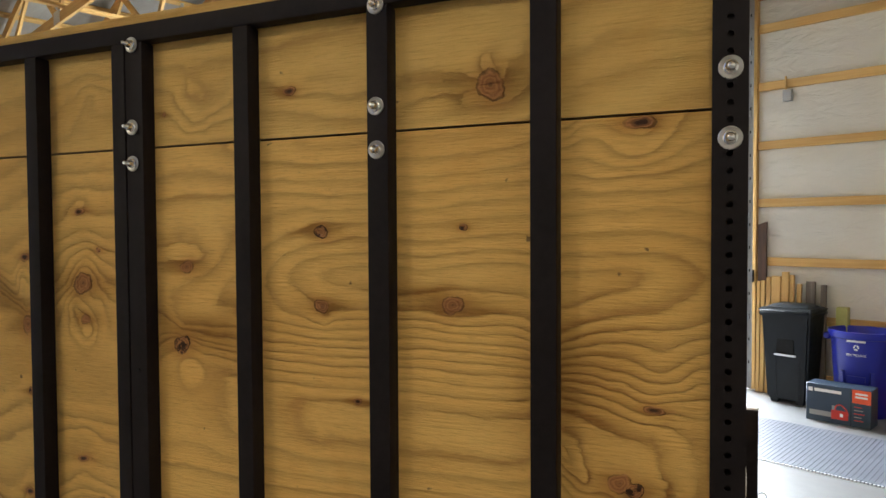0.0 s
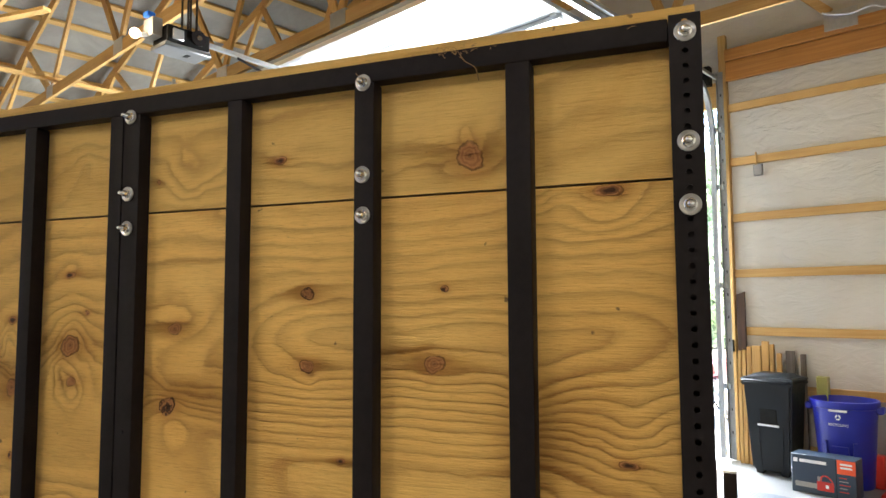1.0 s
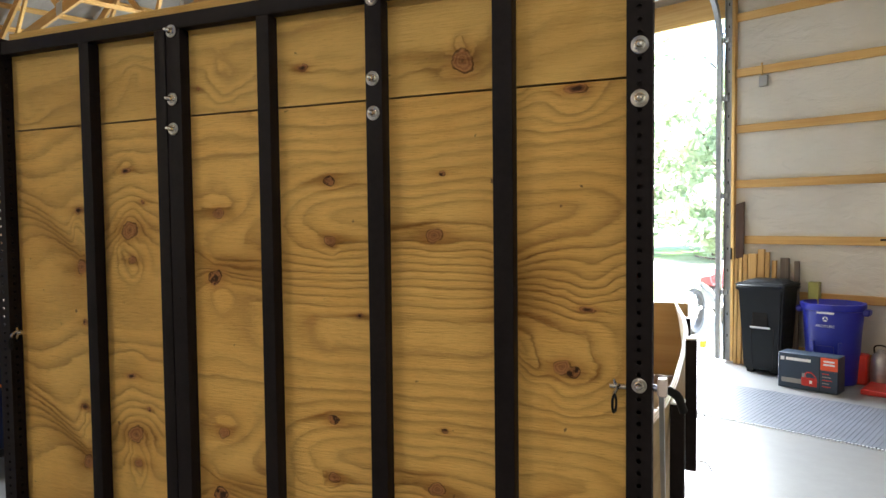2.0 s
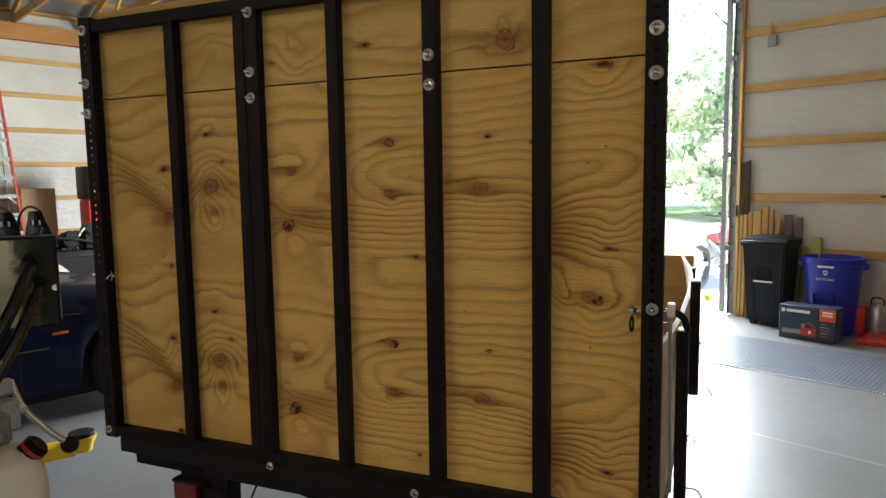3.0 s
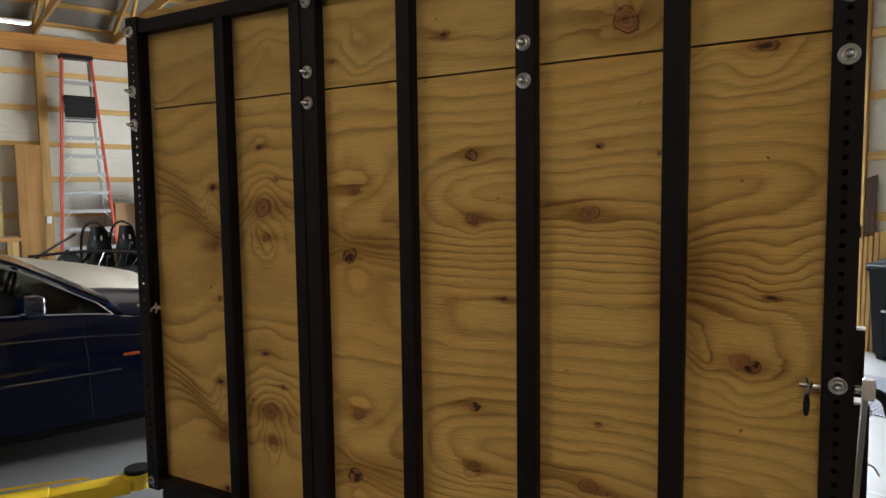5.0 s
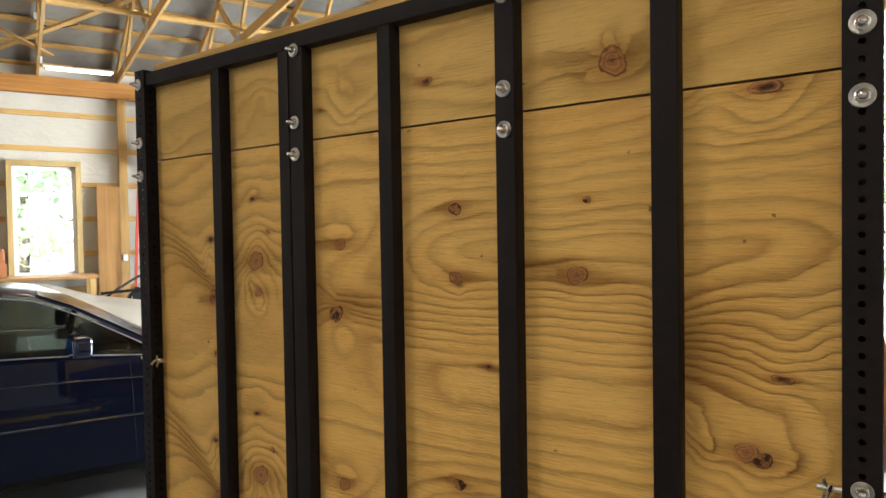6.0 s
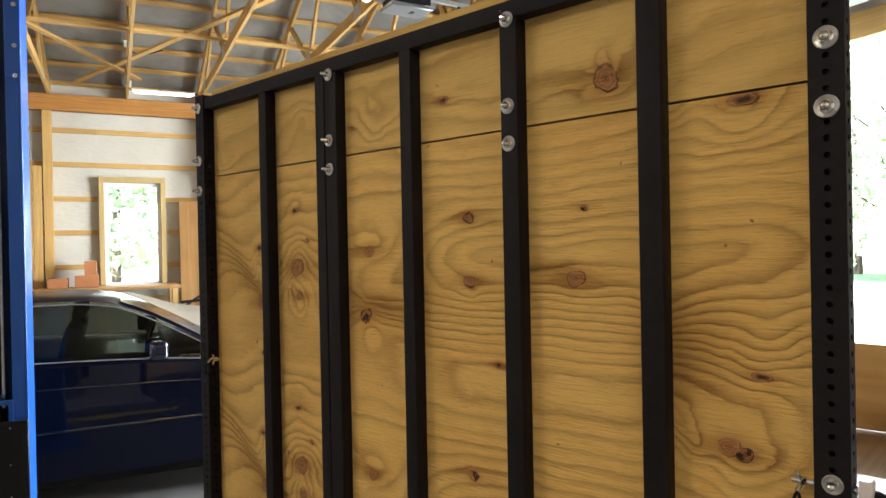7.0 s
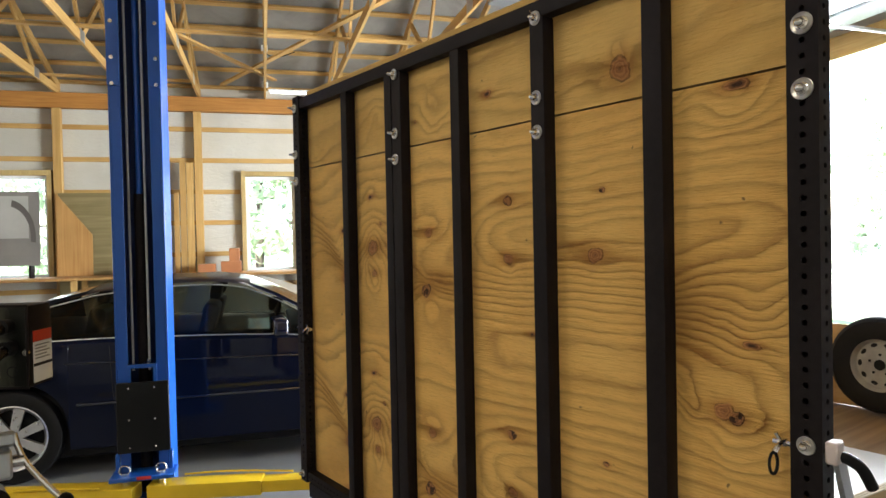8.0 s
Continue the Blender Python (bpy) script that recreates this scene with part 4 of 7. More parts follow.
for side, x in ((1, 0.004), (-1, -1.864)):
    bm = bmesh.new()
    lines = []
    for t in np.linspace(0, 1, 7):
        low = BED_Z - 0.02
        curve = spline([(x + side * b * t ** 1.5, y, low + (wall_top(y) - low) * t) for y, b in BOW], 4)
        lines.append([[bm.verts.new((q.x + side * d, q.y, q.z)) for q in curve] for d in (0.0, 0.015)])
    nn = len(lines[0][0])
    for a, b in zip(lines, lines[1:]):
        for d in (0, 1):
            for i in range(nn - 1):
                bm.faces.new((a[d][i], a[d][i + 1], b[d][i + 1], b[d][i]))
        for i in (0, nn - 1):
            bm.faces.new((a[0][i], b[0][i], b[1][i], a[1][i]))
    for r in (lines[0], lines[-1]):
        for i in range(nn - 1):
            bm.faces.new((r[0][i], r[0][i + 1], r[1][i + 1], r[1][i]))
    in_trailer(part("side_wall", bm, M_WALLPLY, trailer, "thin plywood side wall, bowed outwards"))
    for k in range(3):
        veneer = bmesh.new()
        add_tube(veneer, spline([(x + side * (b + 0.0015 + 0.006 * k), y, wall_top(y) + 0.001) for y, b in BOW], 4), 0.0024, 5)
        in_trailer(part("edge_veneer", veneer, M_PLYPALE, trailer, "pale layered plywood edge"))
for x in (-1.90, -0.02):
    in_trailer(part("bed_rail", box_bm(x, x + 0.04, BED_Y0 + 0.15, BED_Y1 + 0.05, 0.53, 0.615, 0.004), M_BLACK, trailer))
for y in (1.55, 2.2, 2.9, 3.6):
    in_trailer(part("cross_member", box_bm(-1.86, 0.02, y - 0.025, y + 0.025, 0.53, 0.615, 0.004), M_BLACK, trailer))
for y, z0, z1, dx in ((1.50, 0.658, 1.188, 0.028), (2.06, 0.817, 1.258, 0.044), (3.5, 0.66, 1.12, -0.02)):
    for x in (0.0225 + dx, -1.9185 - dx):
        in_trailer(part("stake_post", box_bm(x, x + 0.036, y - 0.022, y + 0.022, z0, z1, 0.003), M_BLACK, trailer, "black steel stake post"))
        in_trailer(part("post_cap", box_bm(x - 0.001, x + 0.037, y - 0.023, y + 0.023, z1, z1 + 0.006, 0.002), M_PRINT, trailer, "white plastic cap"))
        s = 1 if x > -1 else -1
        xo = x + (0.036 if s > 0 else 0)
        in_trailer(part("tie_hook", tube_bm([(xo - s * 0.004, y, z0 + 0.03), (xo + s * 0.03, y, z0 + 0.028), (xo + s * 0.05, y, z0 + 0.0)], 0.003, 6), M_STEEL, trailer))
        in_trailer(part("tie_ring", tube_bm([(xo + s * (0.012 + 0.012 * math.cos(a)), y, z0 + 0.19 + 0.014 * math.sin(a)) for a in np.linspace(0, 2 * math.pi, 12, endpoint=False)], 0.0022, 6, 0, True), M_STEEL, trailer))
# plated brace bar and the black latch lever by the gate's free side
in_trailer(part("brace_bar", beam_bm((0.056, 1.10, 1.322), (0.048, 1.36, 0.74), 0.026, 0.009, (1, 0, 0)), plain("dull_aluminium", (0.50, 0.50, 0.49), 0.42, 0.8, 0.15, 30), trailer, "bare metal brace bar", smooth=False))
in_trailer(part("latch_rod", cyl_bm((0.036, 1.100, 1.322), (0.054, 1.096, 1.322), 0.0065, n=12), M_CHROME, trailer))
in_trailer(part("latch_block", box_bm(0.050, 0.069, 1.068, 1.094, 1.310, 1.346, 0.003), plain("bare_block", (0.70, 0.60, 0.56), 0.45, 0.2), trailer, "pinkish bare metal block"))
in_trailer(part("lever_handle", tube_bm([(0.062, 1.084, 1.322), (0.074, 1.094, 1.318), (0.088, 1.108, 1.303), (0.097, 1.124, 1.272)], 0.0090, 12), M_RUBBER, trailer, "black rubber-gripped lever"))
# lamps, braces and wheels under the bed
in_trailer(part("tail_light", box_bm(-1.655, -1.545, 1.14, 1.20, 0.425, 0.578, 0.012, seg=2), M_REDLENS, trailer, "red rectangular tail light"))
in_trailer(part("light_bracket", box_bm(-1.64, -1.42, 1.165, 1.215, 0.575, 0.625, 0.004), M_BLACK, trailer))
in_trailer(part("light_housing", box_bm(-1.543, -1.43, 1.16, 1.25, 0.44, 0.578, 0.01), M_BLACK, trailer))
in_trailer(part("lamp_hood", box_bm(-1.645, -1.50, 1.125, 1.215, 0.584, 0.596, 0.003), M_BLACK, trailer, smooth=False))
loop = [(-1.395 + 0.020 * math.cos(a), 1.15, 0.470 + 0.024 * math.sin(a)) for a in np.linspace(0, 2 * math.pi, 14, endpoint=False)]
in_trailer(part("wire_loop", tube_bm(loop, 0.004, 6, 0, True), M_RUBBER, trailer, "loop of black wire"))
in_trailer(part("lamp_wire", tube_bm([(-1.44, 1.17, 0.58), (-1.40, 1.15, 0.50), (-1.34, 1.15, 0.51), (-1.30, 1.16, 0.60), (-1.29, 1.2, 0.64)], 0.004, 6), M_RUBBER, trailer, "loose black wire"))
for a, b in (((-1.32, 1.2, 0.66), (-0.98, 1.5, 0.40)), ((-0.55, 1.2, 0.66), (-0.92, 1.5, 0.40))):
    in_trailer(part("brace", beam_bm(a, b, 0.05, 0.06), M_BLACK, trailer, smooth=False))
in_trailer(part("centre_beam", box_bm(-1.0, -0.88, 1.4, 5.0, 0.36, 0.4995, 0.005), M_BLACK, trailer))
in_trailer(part("axle", cyl_bm((-1.72, 2.55, 0.31), (-0.16, 2.55, 0.31), 0.035), M_BLACK, trailer))
in_trailer(part("jack_stand", box_bm(-0.98, -0.90, 4.6, 4.68, 0.0, 0.36, 0.005), M_BLACK, trailer))


def trailer_wheel(name, x, y, z, axis, label):
    """Tyre with a pale pierced steel rim; axis +1 faces +x, 2 faces -y."""
    m = pose(x, y, z, 0, 90 * axis, 0) if axis in (1, -1) else pose(x, y, z, 90, 0, 0)
    tyre = bmesh.new()
    add_lathe(tyre, [(0.165, -0.08), (0.185, -0.088), (0.23, -0.092), (0.275, -0.088), (0.297, -0.066), (0.303, -0.03), (0.303, 0.03), (0.297, 0.066), (0.275, 0.088), (0.23, 0.092), (0.185, 0.088), (0.165, 0.08)], 40, None, True)
    rim = bmesh.new()
    add_lathe(rim, [(0.0, -0.05), (0.17, -0.07), (0.182, -0.085), (0.19, -0.085), (0.19, 0.080), (0.182, 0.088), (0.168, 0.075), (0.155, 0.035), (0.12, 0.028), (0.07, 0.045), (0.045, 0.05), (0.0, 0.05)], 40)
    return m, tyre, rim


def rim_details(rim_ob):
    """Dark hub, slots and wheel nuts, each on its own under the rim."""
    slot = mesh_of("rim_slot", cyl_bm((0, 0, 0.026), (0, 0, 0.0345), 0.017, n=10), M_HOLE)
    nut = mesh_of("wheel_nut", cyl_bm((0, 0, 0.040), (0, 0, 0.053), 0.010, n=6), M_HOLE)
    for k in range(10):
        ob = new("rim_slot", slot)
        ob.parent = rim_ob
        ob.matrix_basis = pose(0.134 * math.cos(k * math.pi / 5), 0.134 * math.sin(k * math.pi / 5), 0, 0, 0, 36 * k) @ Matrix.Diagonal((0.75, 1.3, 1, 1))
    for k in range(5):
        ob = new("wheel_nut", nut)
        ob.parent = rim_ob
        ob.matrix_basis = pose(0.068 * math.cos(k * 1.2566 + 0.3), 0.068 * math.sin(k * 1.2566 + 0.3), -0.003)
    part("hub", cyl_bm((0, 0, 0.045), (0, 0, 0.056), 0.036, n=18), M_HOLE, rim_ob)


for side, x in ((1, -0.16), (-1, -1.72)):
    m, tyre, rim = trailer_wheel("wheel", x, 2.55, 0.305, side, "")
    for nm, b, mt in (("tyre", tyre, M_TYRE), ("rim", rim, M_WHITE)):
        ob = in_trailer(part(nm, b, mt, trailer))
        ob.matrix_basis = T @ m
    rim_details(ob)
M_SPARE = plain("dusty_white_rim", (0.30, 0.29, 0.265), 0.6, 0, 0.35, 14)
spare = thing("spare_wheel", pose(-0.945, BED_Y1 - 0.112, BED_Z + 0.285) @ Matrix.Diagonal((0.84, 0.88, 0.88, 1)), "black spare tyre on a pale pierced steel rim", "wheel")
m, tyre, rim = trailer_wheel("spare", 0, 0, 0, 2, "")
for nm, b, mt, k in (("tyre", tyre, M_TYRE, 1.0), ("rim", rim, M_SPARE, 0.93)):
    ob = part(nm, b, mt, spare)
    ob.matrix_basis = pose(0, 0, 0, 90, 0, 0) @ Matrix.Diagonal((k, k, 0.9 if k < 1 else 1, 1))
rim_details(ob)

sheet = bmesh.new()
add_box(sheet, -1.30, -0.03, 2.1, 3.35, BED_Z + 0.0005, BED_Z + 0.012)
single("white_board", sheet, M_WHITE, Matrix(), "glossy white board lying in the trailer bed", "board", smooth=False)


# ---- the dark blue coupe beyond the lift ----
def car_paint():
    n = Nodes("navy_car_paint", 0.45, 0.0)
    f = n.noise(900, 2, 0.5)
    n.set("Base Color", n.ramp(f, (0.3, (0.0010, 0.0024, 0.0105)), (0.7, (0.0020, 0.0045, 0.019))))
    n.set("Coat Weight", 0.34)
    n.set("Specular IOR Level", 0.04)
    n.set("Coat Roughness", 0.02)
    return n.mat


def dark_glass(name, tint):
    """Thin tinted glass: clear through, glossy by Fresnel."""
    n = Nodes(name, 0.03)
    clear = n.node("ShaderNodeBsdfTransparent", Color=(*tint, 1))
    gloss = n.node("ShaderNodeBsdfGlossy", Color=(1, 1, 1, 1), Roughness=0.02)
    both = n.node("ShaderNodeMixShader", Fac=n.node("ShaderNodeFresnel", IOR=1.5), i1=clear, i2=gloss)
    n.tree.links.new(both, n.tree.nodes["Material Output"].inputs["Surface"])
    return n.mat


M_CARPAINT, M_CARGLASS = car_paint(), dark_glass("tinted_car_glass", (0.30, 0.33, 0.30))
M_MIRROR = Nodes("mirror_glass", 0.03, 1.0, (0.86, 0.88, 0.88)).mat
gloss_n = Nodes("glossy_navy_trim", 0.12, 0.0, (0.003, 0.005, 0.018))
gloss_n.set("Coat Weight", 1.0)
gloss_n.set("Coat Roughness", 0.03)
M_GLOSSNAVY = gloss_n.mat
M_SCREEN = plain("dark_screen", (0.010, 0.012, 0.011), 0.12, 0, 0.1, 4, 0.0, 0.3)
M_SEAT = plain("dark_leather", (0.014, 0.013, 0.013), 0.45, 0, 0.2, 30)
CAR_X, REAR_W, FRONT_W = -5.63, -1.56, 1.36
car = thing("coupe", BM @ pose(CAR_X, 0, 0), "dark navy two-door coupe parked on the concrete", "car")
STN = [(-2.52, 0.62, 0.42, 0.74, 0.78), (-2.46, 0.74, 0.30, 0.86, 0.92), (-2.3, 0.82, 0.24, 0.93, 1.00), (-2.0, 0.86, 0.22, 0.965, 1.04), (-1.54, 0.876, 0.20, 0.985, 1.05),
       (-1.0, 0.880, 0.19, 0.985, 1.02), (-0.3, 0.880, 0.19, 0.965, 0.99), (0.3, 0.876, 0.19, 0.945, 0.97), (0.62, 0.872, 0.19, 0.925, 0.975), (1.0, 0.866, 0.19, 0.88, 0.945),
       (1.5, 0.855, 0.20, 0.82, 0.88), (1.85, 0.82, 0.22, 0.75, 0.80), (2.05, 0.72, 0.27, 0.68, 0.71), (2.14, 0.56, 0.36, 0.60, 0.63)]


def along(table, y):
    """Smooth lookup of a station table."""
    for a, b in zip(table, table[1:]):
        if y <= b[0]:
            t = max(0.0, (y - a[0]) / (b[0] - a[0]))
            return [p + (q - p) * t for p, q in zip(a[1:], b[1:])]
    return list(table[-1][1:])


def sill_at(y, z0):
    for yw in (REAR_W, FRONT_W):
        d = abs(y - yw)
        if d < 0.365:
            z0 = max(z0, 0.325 + math.sqrt(0.365 ** 2 - d * d))
    return z0


bm = bmesh.new()
rows = []
for y in sorted(set(np.linspace(-2.52, 2.14, 124).tolist() + [yw + s * 0.3649 for yw in (REAR_W, FRONT_W) for s in (-1, 1)])):
    w, z0, belt, top = along(STN, y)
    z0 = sill_at(y, z0)
    low = min(z0 + 0.10, belt - 0.2)
    half = [(w * 0.90, z0), (w * 0.972, z0 + 0.02), (w * 0.99, z0 + (belt - z0) * 0.22), (w * 1.0, z0 + (belt - z0) * 0.45), (w * 0.998, z0 + (belt - z0) * 0.62),
            (w * 0.978, z0 + (belt - z0) * 0.80), (w * 0.972, z0 + (belt - z0) * 0.84), (w * 0.955, belt - 0.02), (w * 0.925, belt), (w * 0.55, top - 0.012), (0.0, top)]
    pts = half + [(-x, z) for x, z in half[-2::-1]]
    rows.append([bm.verts.new((x, y, z)) for x, z in pts])
for a, b in zip(rows, rows[1:]):
    for i in range(len(a) - 1):
        bm.faces.new((a[i], a[i + 1], b[i + 1], b[i]))
for r in (rows[0], rows[-1]):
    bm.faces.new(r)
part("body", bm, M_CARPAINT, car, "dark navy metallic body")
# box hung below the sills to deepen the shade under the car
part("underbody", box_bm(-0.78, 0.78, -2.4, 1.8, 0.13, 0.62, 0.02), M_RUBBER, car)

ROOF = [(-1.98, 1.02, 0.78), (-1.75, 1.13, 0.70), (-1.4, 1.265, 0.64), (-1.05, 1.35, 0.61), (-0.6, 1.398, 0.60), (-0.2, 1.40, 0.595), (0.02, 1.37, 0.60), (0.25, 1.275, 0.635), (0.45, 1.165, 0.68), (0.65, 1.05, 0.74), (0.82, 0.955, 0.78)]


def cabin_side(y, t):
    """A point on the cabin's flank: t from the belt (0) to the roof's edge (1)."""
    w, z0, belt, top = along(STN, y)
    rz, rx = along(ROOF, y)
    x0, zz = w * 0.925, belt - 0.01
    ze = rz - 0.035
    bow = 0.018 * math.sin(math.pi * t)
    return x0 + (rx + 0.02 - x0) * t + bow, zz + (ze - zz) * t


bm = bmesh.new()
rows = []
for y in np.linspace(-1.98, 0.82, 60):
    rz, rx = along(ROOF, y)
    half = [cabin_side(y, t) for t in (0, 0.25, 0.5, 0.75, 1.0)] + [(rx * 0.86, rz - 0.012), (rx * 0.5, rz + 0.002), (0, rz + 0.006)]
    pts = half + [(-x, z) for x, z in half[-2::-1]]
    rows.append([bm.verts.new((x, y, z)) for x, z in pts])
for a, b in zip(rows, rows[1:]):
    glazed = -1.50 < a[0].co.y < 0.70
    for i in range(len(a) - 1):
        if not (glazed and (i < 4 or i >= len(a) - 5)):
            bm.faces.new((a[i], a[i + 1], b[i + 1], b[i]))
part("cabin", bm, M_CARPAINT, car, "navy roof and pillars")


def side_window(y0, y1, s, t_lo=0.05, t_hi=0.985):
    bm = bmesh.new()
    rows = []
    for y in np.linspace(y0, y1, 26):
        rz, rx = along(ROOF, y)
        belt = along(STN, y)[2]
        hi = max(0.06, min(t_hi, 1 - 0.022 / max(0.05, rz - belt)))
        if rz - belt < 0.09:
            hi = 0.07
        rows.append([bm.verts.new((s * (cabin_side(y, t)[0] + 0.006), y, cabin_side(y, t)[1])) for t in np.linspace(t_lo, hi, 7)])
    for a, b in zip(rows, rows[1:]):
        for i in range(6):
            bm.faces.new((a[i], a[i + 1], b[i + 1], b[i]))
    border = [r[0].co.copy() for r in rows] + [v.co.copy() for v in rows[-1][1:]] + [r[-1].co.copy() for r in rows[-2::-1]] + [v.co.copy() for v in rows[0][-2:0:-1]]
    return bm, border


M_MARKER = plain("amber_lens", (0.42, 0.085, 0.015), 0.25)
for s in (1, -1):
    bm, border = side_window(-1.52, 0.76, s)
    glass = part("side_glass", bm, M_CARGLASS, car, "dark tinted side window")
    trim = bmesh.new()
    add_tube(trim, [Vector((p.x + s * 0.002, p.y, p.z)) for p in border], 0.005, 6, True)
    part("window_trim", trim, M_ALU, car, "bright window surround")
    x0, z0 = cabin_side(-0.74, 0.05)
    x1, z1 = cabin_side(-0.80, 0.9)
    part("pillar", beam_bm((s * (x0 + 0.006), -0.74, z0), (s * (x1 + 0.006), -0.80, z1), 0.05, 0.012, (1, 0, 0)), M_BLACKPL, car, smooth=False)
    for y in (0.60, -0.93):
        gap = []
        for z in np.linspace(0.22, 0.94, 18):
            w, z0, belt, top = along(STN, y)
            f = (z - z0) / (belt - z0)
            xs = np.interp(f, [0, 0.03, 0.22, 0.45, 0.62, 0.80, 0.84, 0.97, 1.0], [0.90, 0.972, 0.99, 1.0, 0.998, 0.978, 0.972, 0.955, 0.925])
            gap.append((s * (w * xs - 0.001), y + (0.06 * (1 - f) if y < 0 else -0.03 * f), z))
        part("door_gap", tube_bm(gap, 0.0028, 5, 0), M_HOLE, car)
    molding = [(s * (along(STN, y)[0] * 0.999 + 0.001), y, 0.535) for y in np.linspace(-1.14, 0.78, 14)]
    part("side_moulding", tube_bm(molding, 0.012, 8, 0), M_GLOSSNAVY, car, "body-coloured rub strip")
    part("door_handle", tube_bm([(s * 0.868, -0.86, 0.83), (s * 0.892, -0.83, 0.832), (s * 0.892, -0.70, 0.832), (s * 0.868, -0.67, 0.83)], 0.013, 10), M_GLOSSNAVY, car)
    part("side_marker", box_bm(s * 0.867 - 0.006, s * 0.867 + 0.006, 0.80, 0.905, 0.617, 0.637, 0.003), M_MARKER, car, "small orange side marker")
    shell = box_bm(-0.105, 0.105, -0.045, 0.065, -0.068, 0.068, 0.034, seg=4)
    for v in shell.verts:
        v.co.z *= 1.0 - 0.9 * s * v.co.x
    mirror = part("mirror", shell, M_GLOSSNAVY, car, "navy door mirror")
    mirror.matrix_basis = pose(s * 1.0, 0.26, 1.035, 0, 0, s * 8)
    part("mirror_glass", box_bm(-0.086, 0.086, -0.0475, -0.0455, -0.050, 0.050, 0.0), M_MIRROR, mirror, "mirror glass")
    part("mirror_arm", beam_bm((-s * 0.16, 0.07, -0.05), (-s * 0.05, 0.02, -0.025), 0.05, 0.035), M_BLACKPL, mirror)


def screen(y0, y1, name):
    bm = bmesh.new()
    rows = []
    for y in np.linspace(y0, y1, 12):
        rz, rx = along(ROOF, y)
        rows.append([bm.verts.new((u * (rx - 0.045), y, rz + 0.012 - 0.022 * u * u)) for u in np.linspace(-1, 1, 13)])
    for a, b in zip(rows, rows[1:]):
        for i in range(12):
            bm.faces.new((a[i], a[i + 1], b[i + 1], b[i]))
    part(name, bm, M_SCREEN, car, "raked tinted glass")


screen(0.06, 0.78, "windscreen")
screen(-1.93, -1.12, "rear_window")
M_RIM = plain("silver_alloy", (0.62, 0.62, 0.62), 0.3, 0.85)


def car_wheel(y, s):
    w = part("wheel", lathe_bm([(0.225, -0.09), (0.28, -0.112), (0.315, -0.10), (0.327, -0.07), (0.327, 0.07), (0.315, 0.10), (0.28, 0.112), (0.225, 0.10)], 40, None, True), M_TYRE, car, "black road tyre on an alloy rim")
    w.matrix_basis = pose(s * 0.765, y, 0.327, 0, 90 * s, 0)
    rim = bmesh.new()
    add_lathe(rim, [(0.20, 0.02), (0.222, 0.085), (0.232, 0.104), (0.224, 0.108), (0.205, 0.09), (0.19, 0.03)], 40, None, True)
    for k in range(7):
        a = 2 * math.pi * k / 7 + 0.2
        c, d = math.cos(a), math.sin(a)
        m = Matrix(((c, -d, 0, 0), (d, c, 0, 0), (0, 0, 1, 0), (0, 0, 0, 1)))
        vs = add_box(rim, 0.03, 0.215, -0.026, 0.026, 0.065, 0.092)
        for v in vs:
            if v.co.x > 0.1:
                v.co.y *= 1.35
                v.co.z += 0.006
            v.co = m @ v.co
    add_cyl(rim, (0, 0, 0.05), (0, 0, 0.098), 0.052, 0.045, 20)
    part("rim", rim, M_RIM, w, "seven-spoke silver alloy rim")
    part("brake_disc", cyl_bm((0, 0, 0.0), (0, 0, 0.03), 0.19, n=28), M_HOLE, w)


for y in (REAR_W, FRONT_W):
    for s in (1, -1):
        car_wheel(y, s)
part("head_lamp", box_bm(0.42, 0.78, 1.84, 2.04, 0.60, 0.70, 0.03), M_GLASS, car)
part("head_lamp", box_bm(-0.78, -0.42, 1.84, 2.04, 0.60, 0.70, 0.03), M_GLASS, car)


def car_seat(x, y):
    """A seat back with its headrest, seen through the side glass."""
    back = box_bm(-0.24, 0.24, -0.06, 0.06, 0.0, 0.30, 0.05, seg=3)
    ob = part("car_seat", back, M_SEAT, car, "dark leather seat back")
    ob.matrix_basis = pose(x, y, 0.90, -14, 0, 0)
    part("headrest", box_bm(-0.12, 0.12, -0.045, 0.045, 0.325, 0.45, 0.035, seg=3), M_SEAT, ob)


for x in (0.36, -0.36):
    car_seat(x, -0.30)
    car_seat(x, -1.12)
wheel_ring = [(-0.36 + 0.18 * math.cos(a), 0.28 + 0.05 * math.sin(a), 1.00 + 0.17 * math.sin(a)) for a in np.linspace(0, 2 * math.pi, 24, endpoint=False)]
part("steering_wheel", tube_bm(wheel_ring, 0.015, 8, 0, True), M_SEAT, car)
part("dashboard", box_bm(-0.68, 0.68, 0.36, 0.60, 0.90, 1.00, 0.04, seg=3), M_SEAT, car)
for s in (1, -1):
    strip = [(s * (along(STN, y)[0] * 0.978 + 0.002), y, along(STN, y)[1] + (along(STN, y)[2] - along(STN, y)[1]) * 0.80) for y in np.linspace(-1.9, 1.1, 24)]
    part("shoulder_crease", tube_bm(strip, 0.008, 8, 0), M_GLOSSNAVY, car)


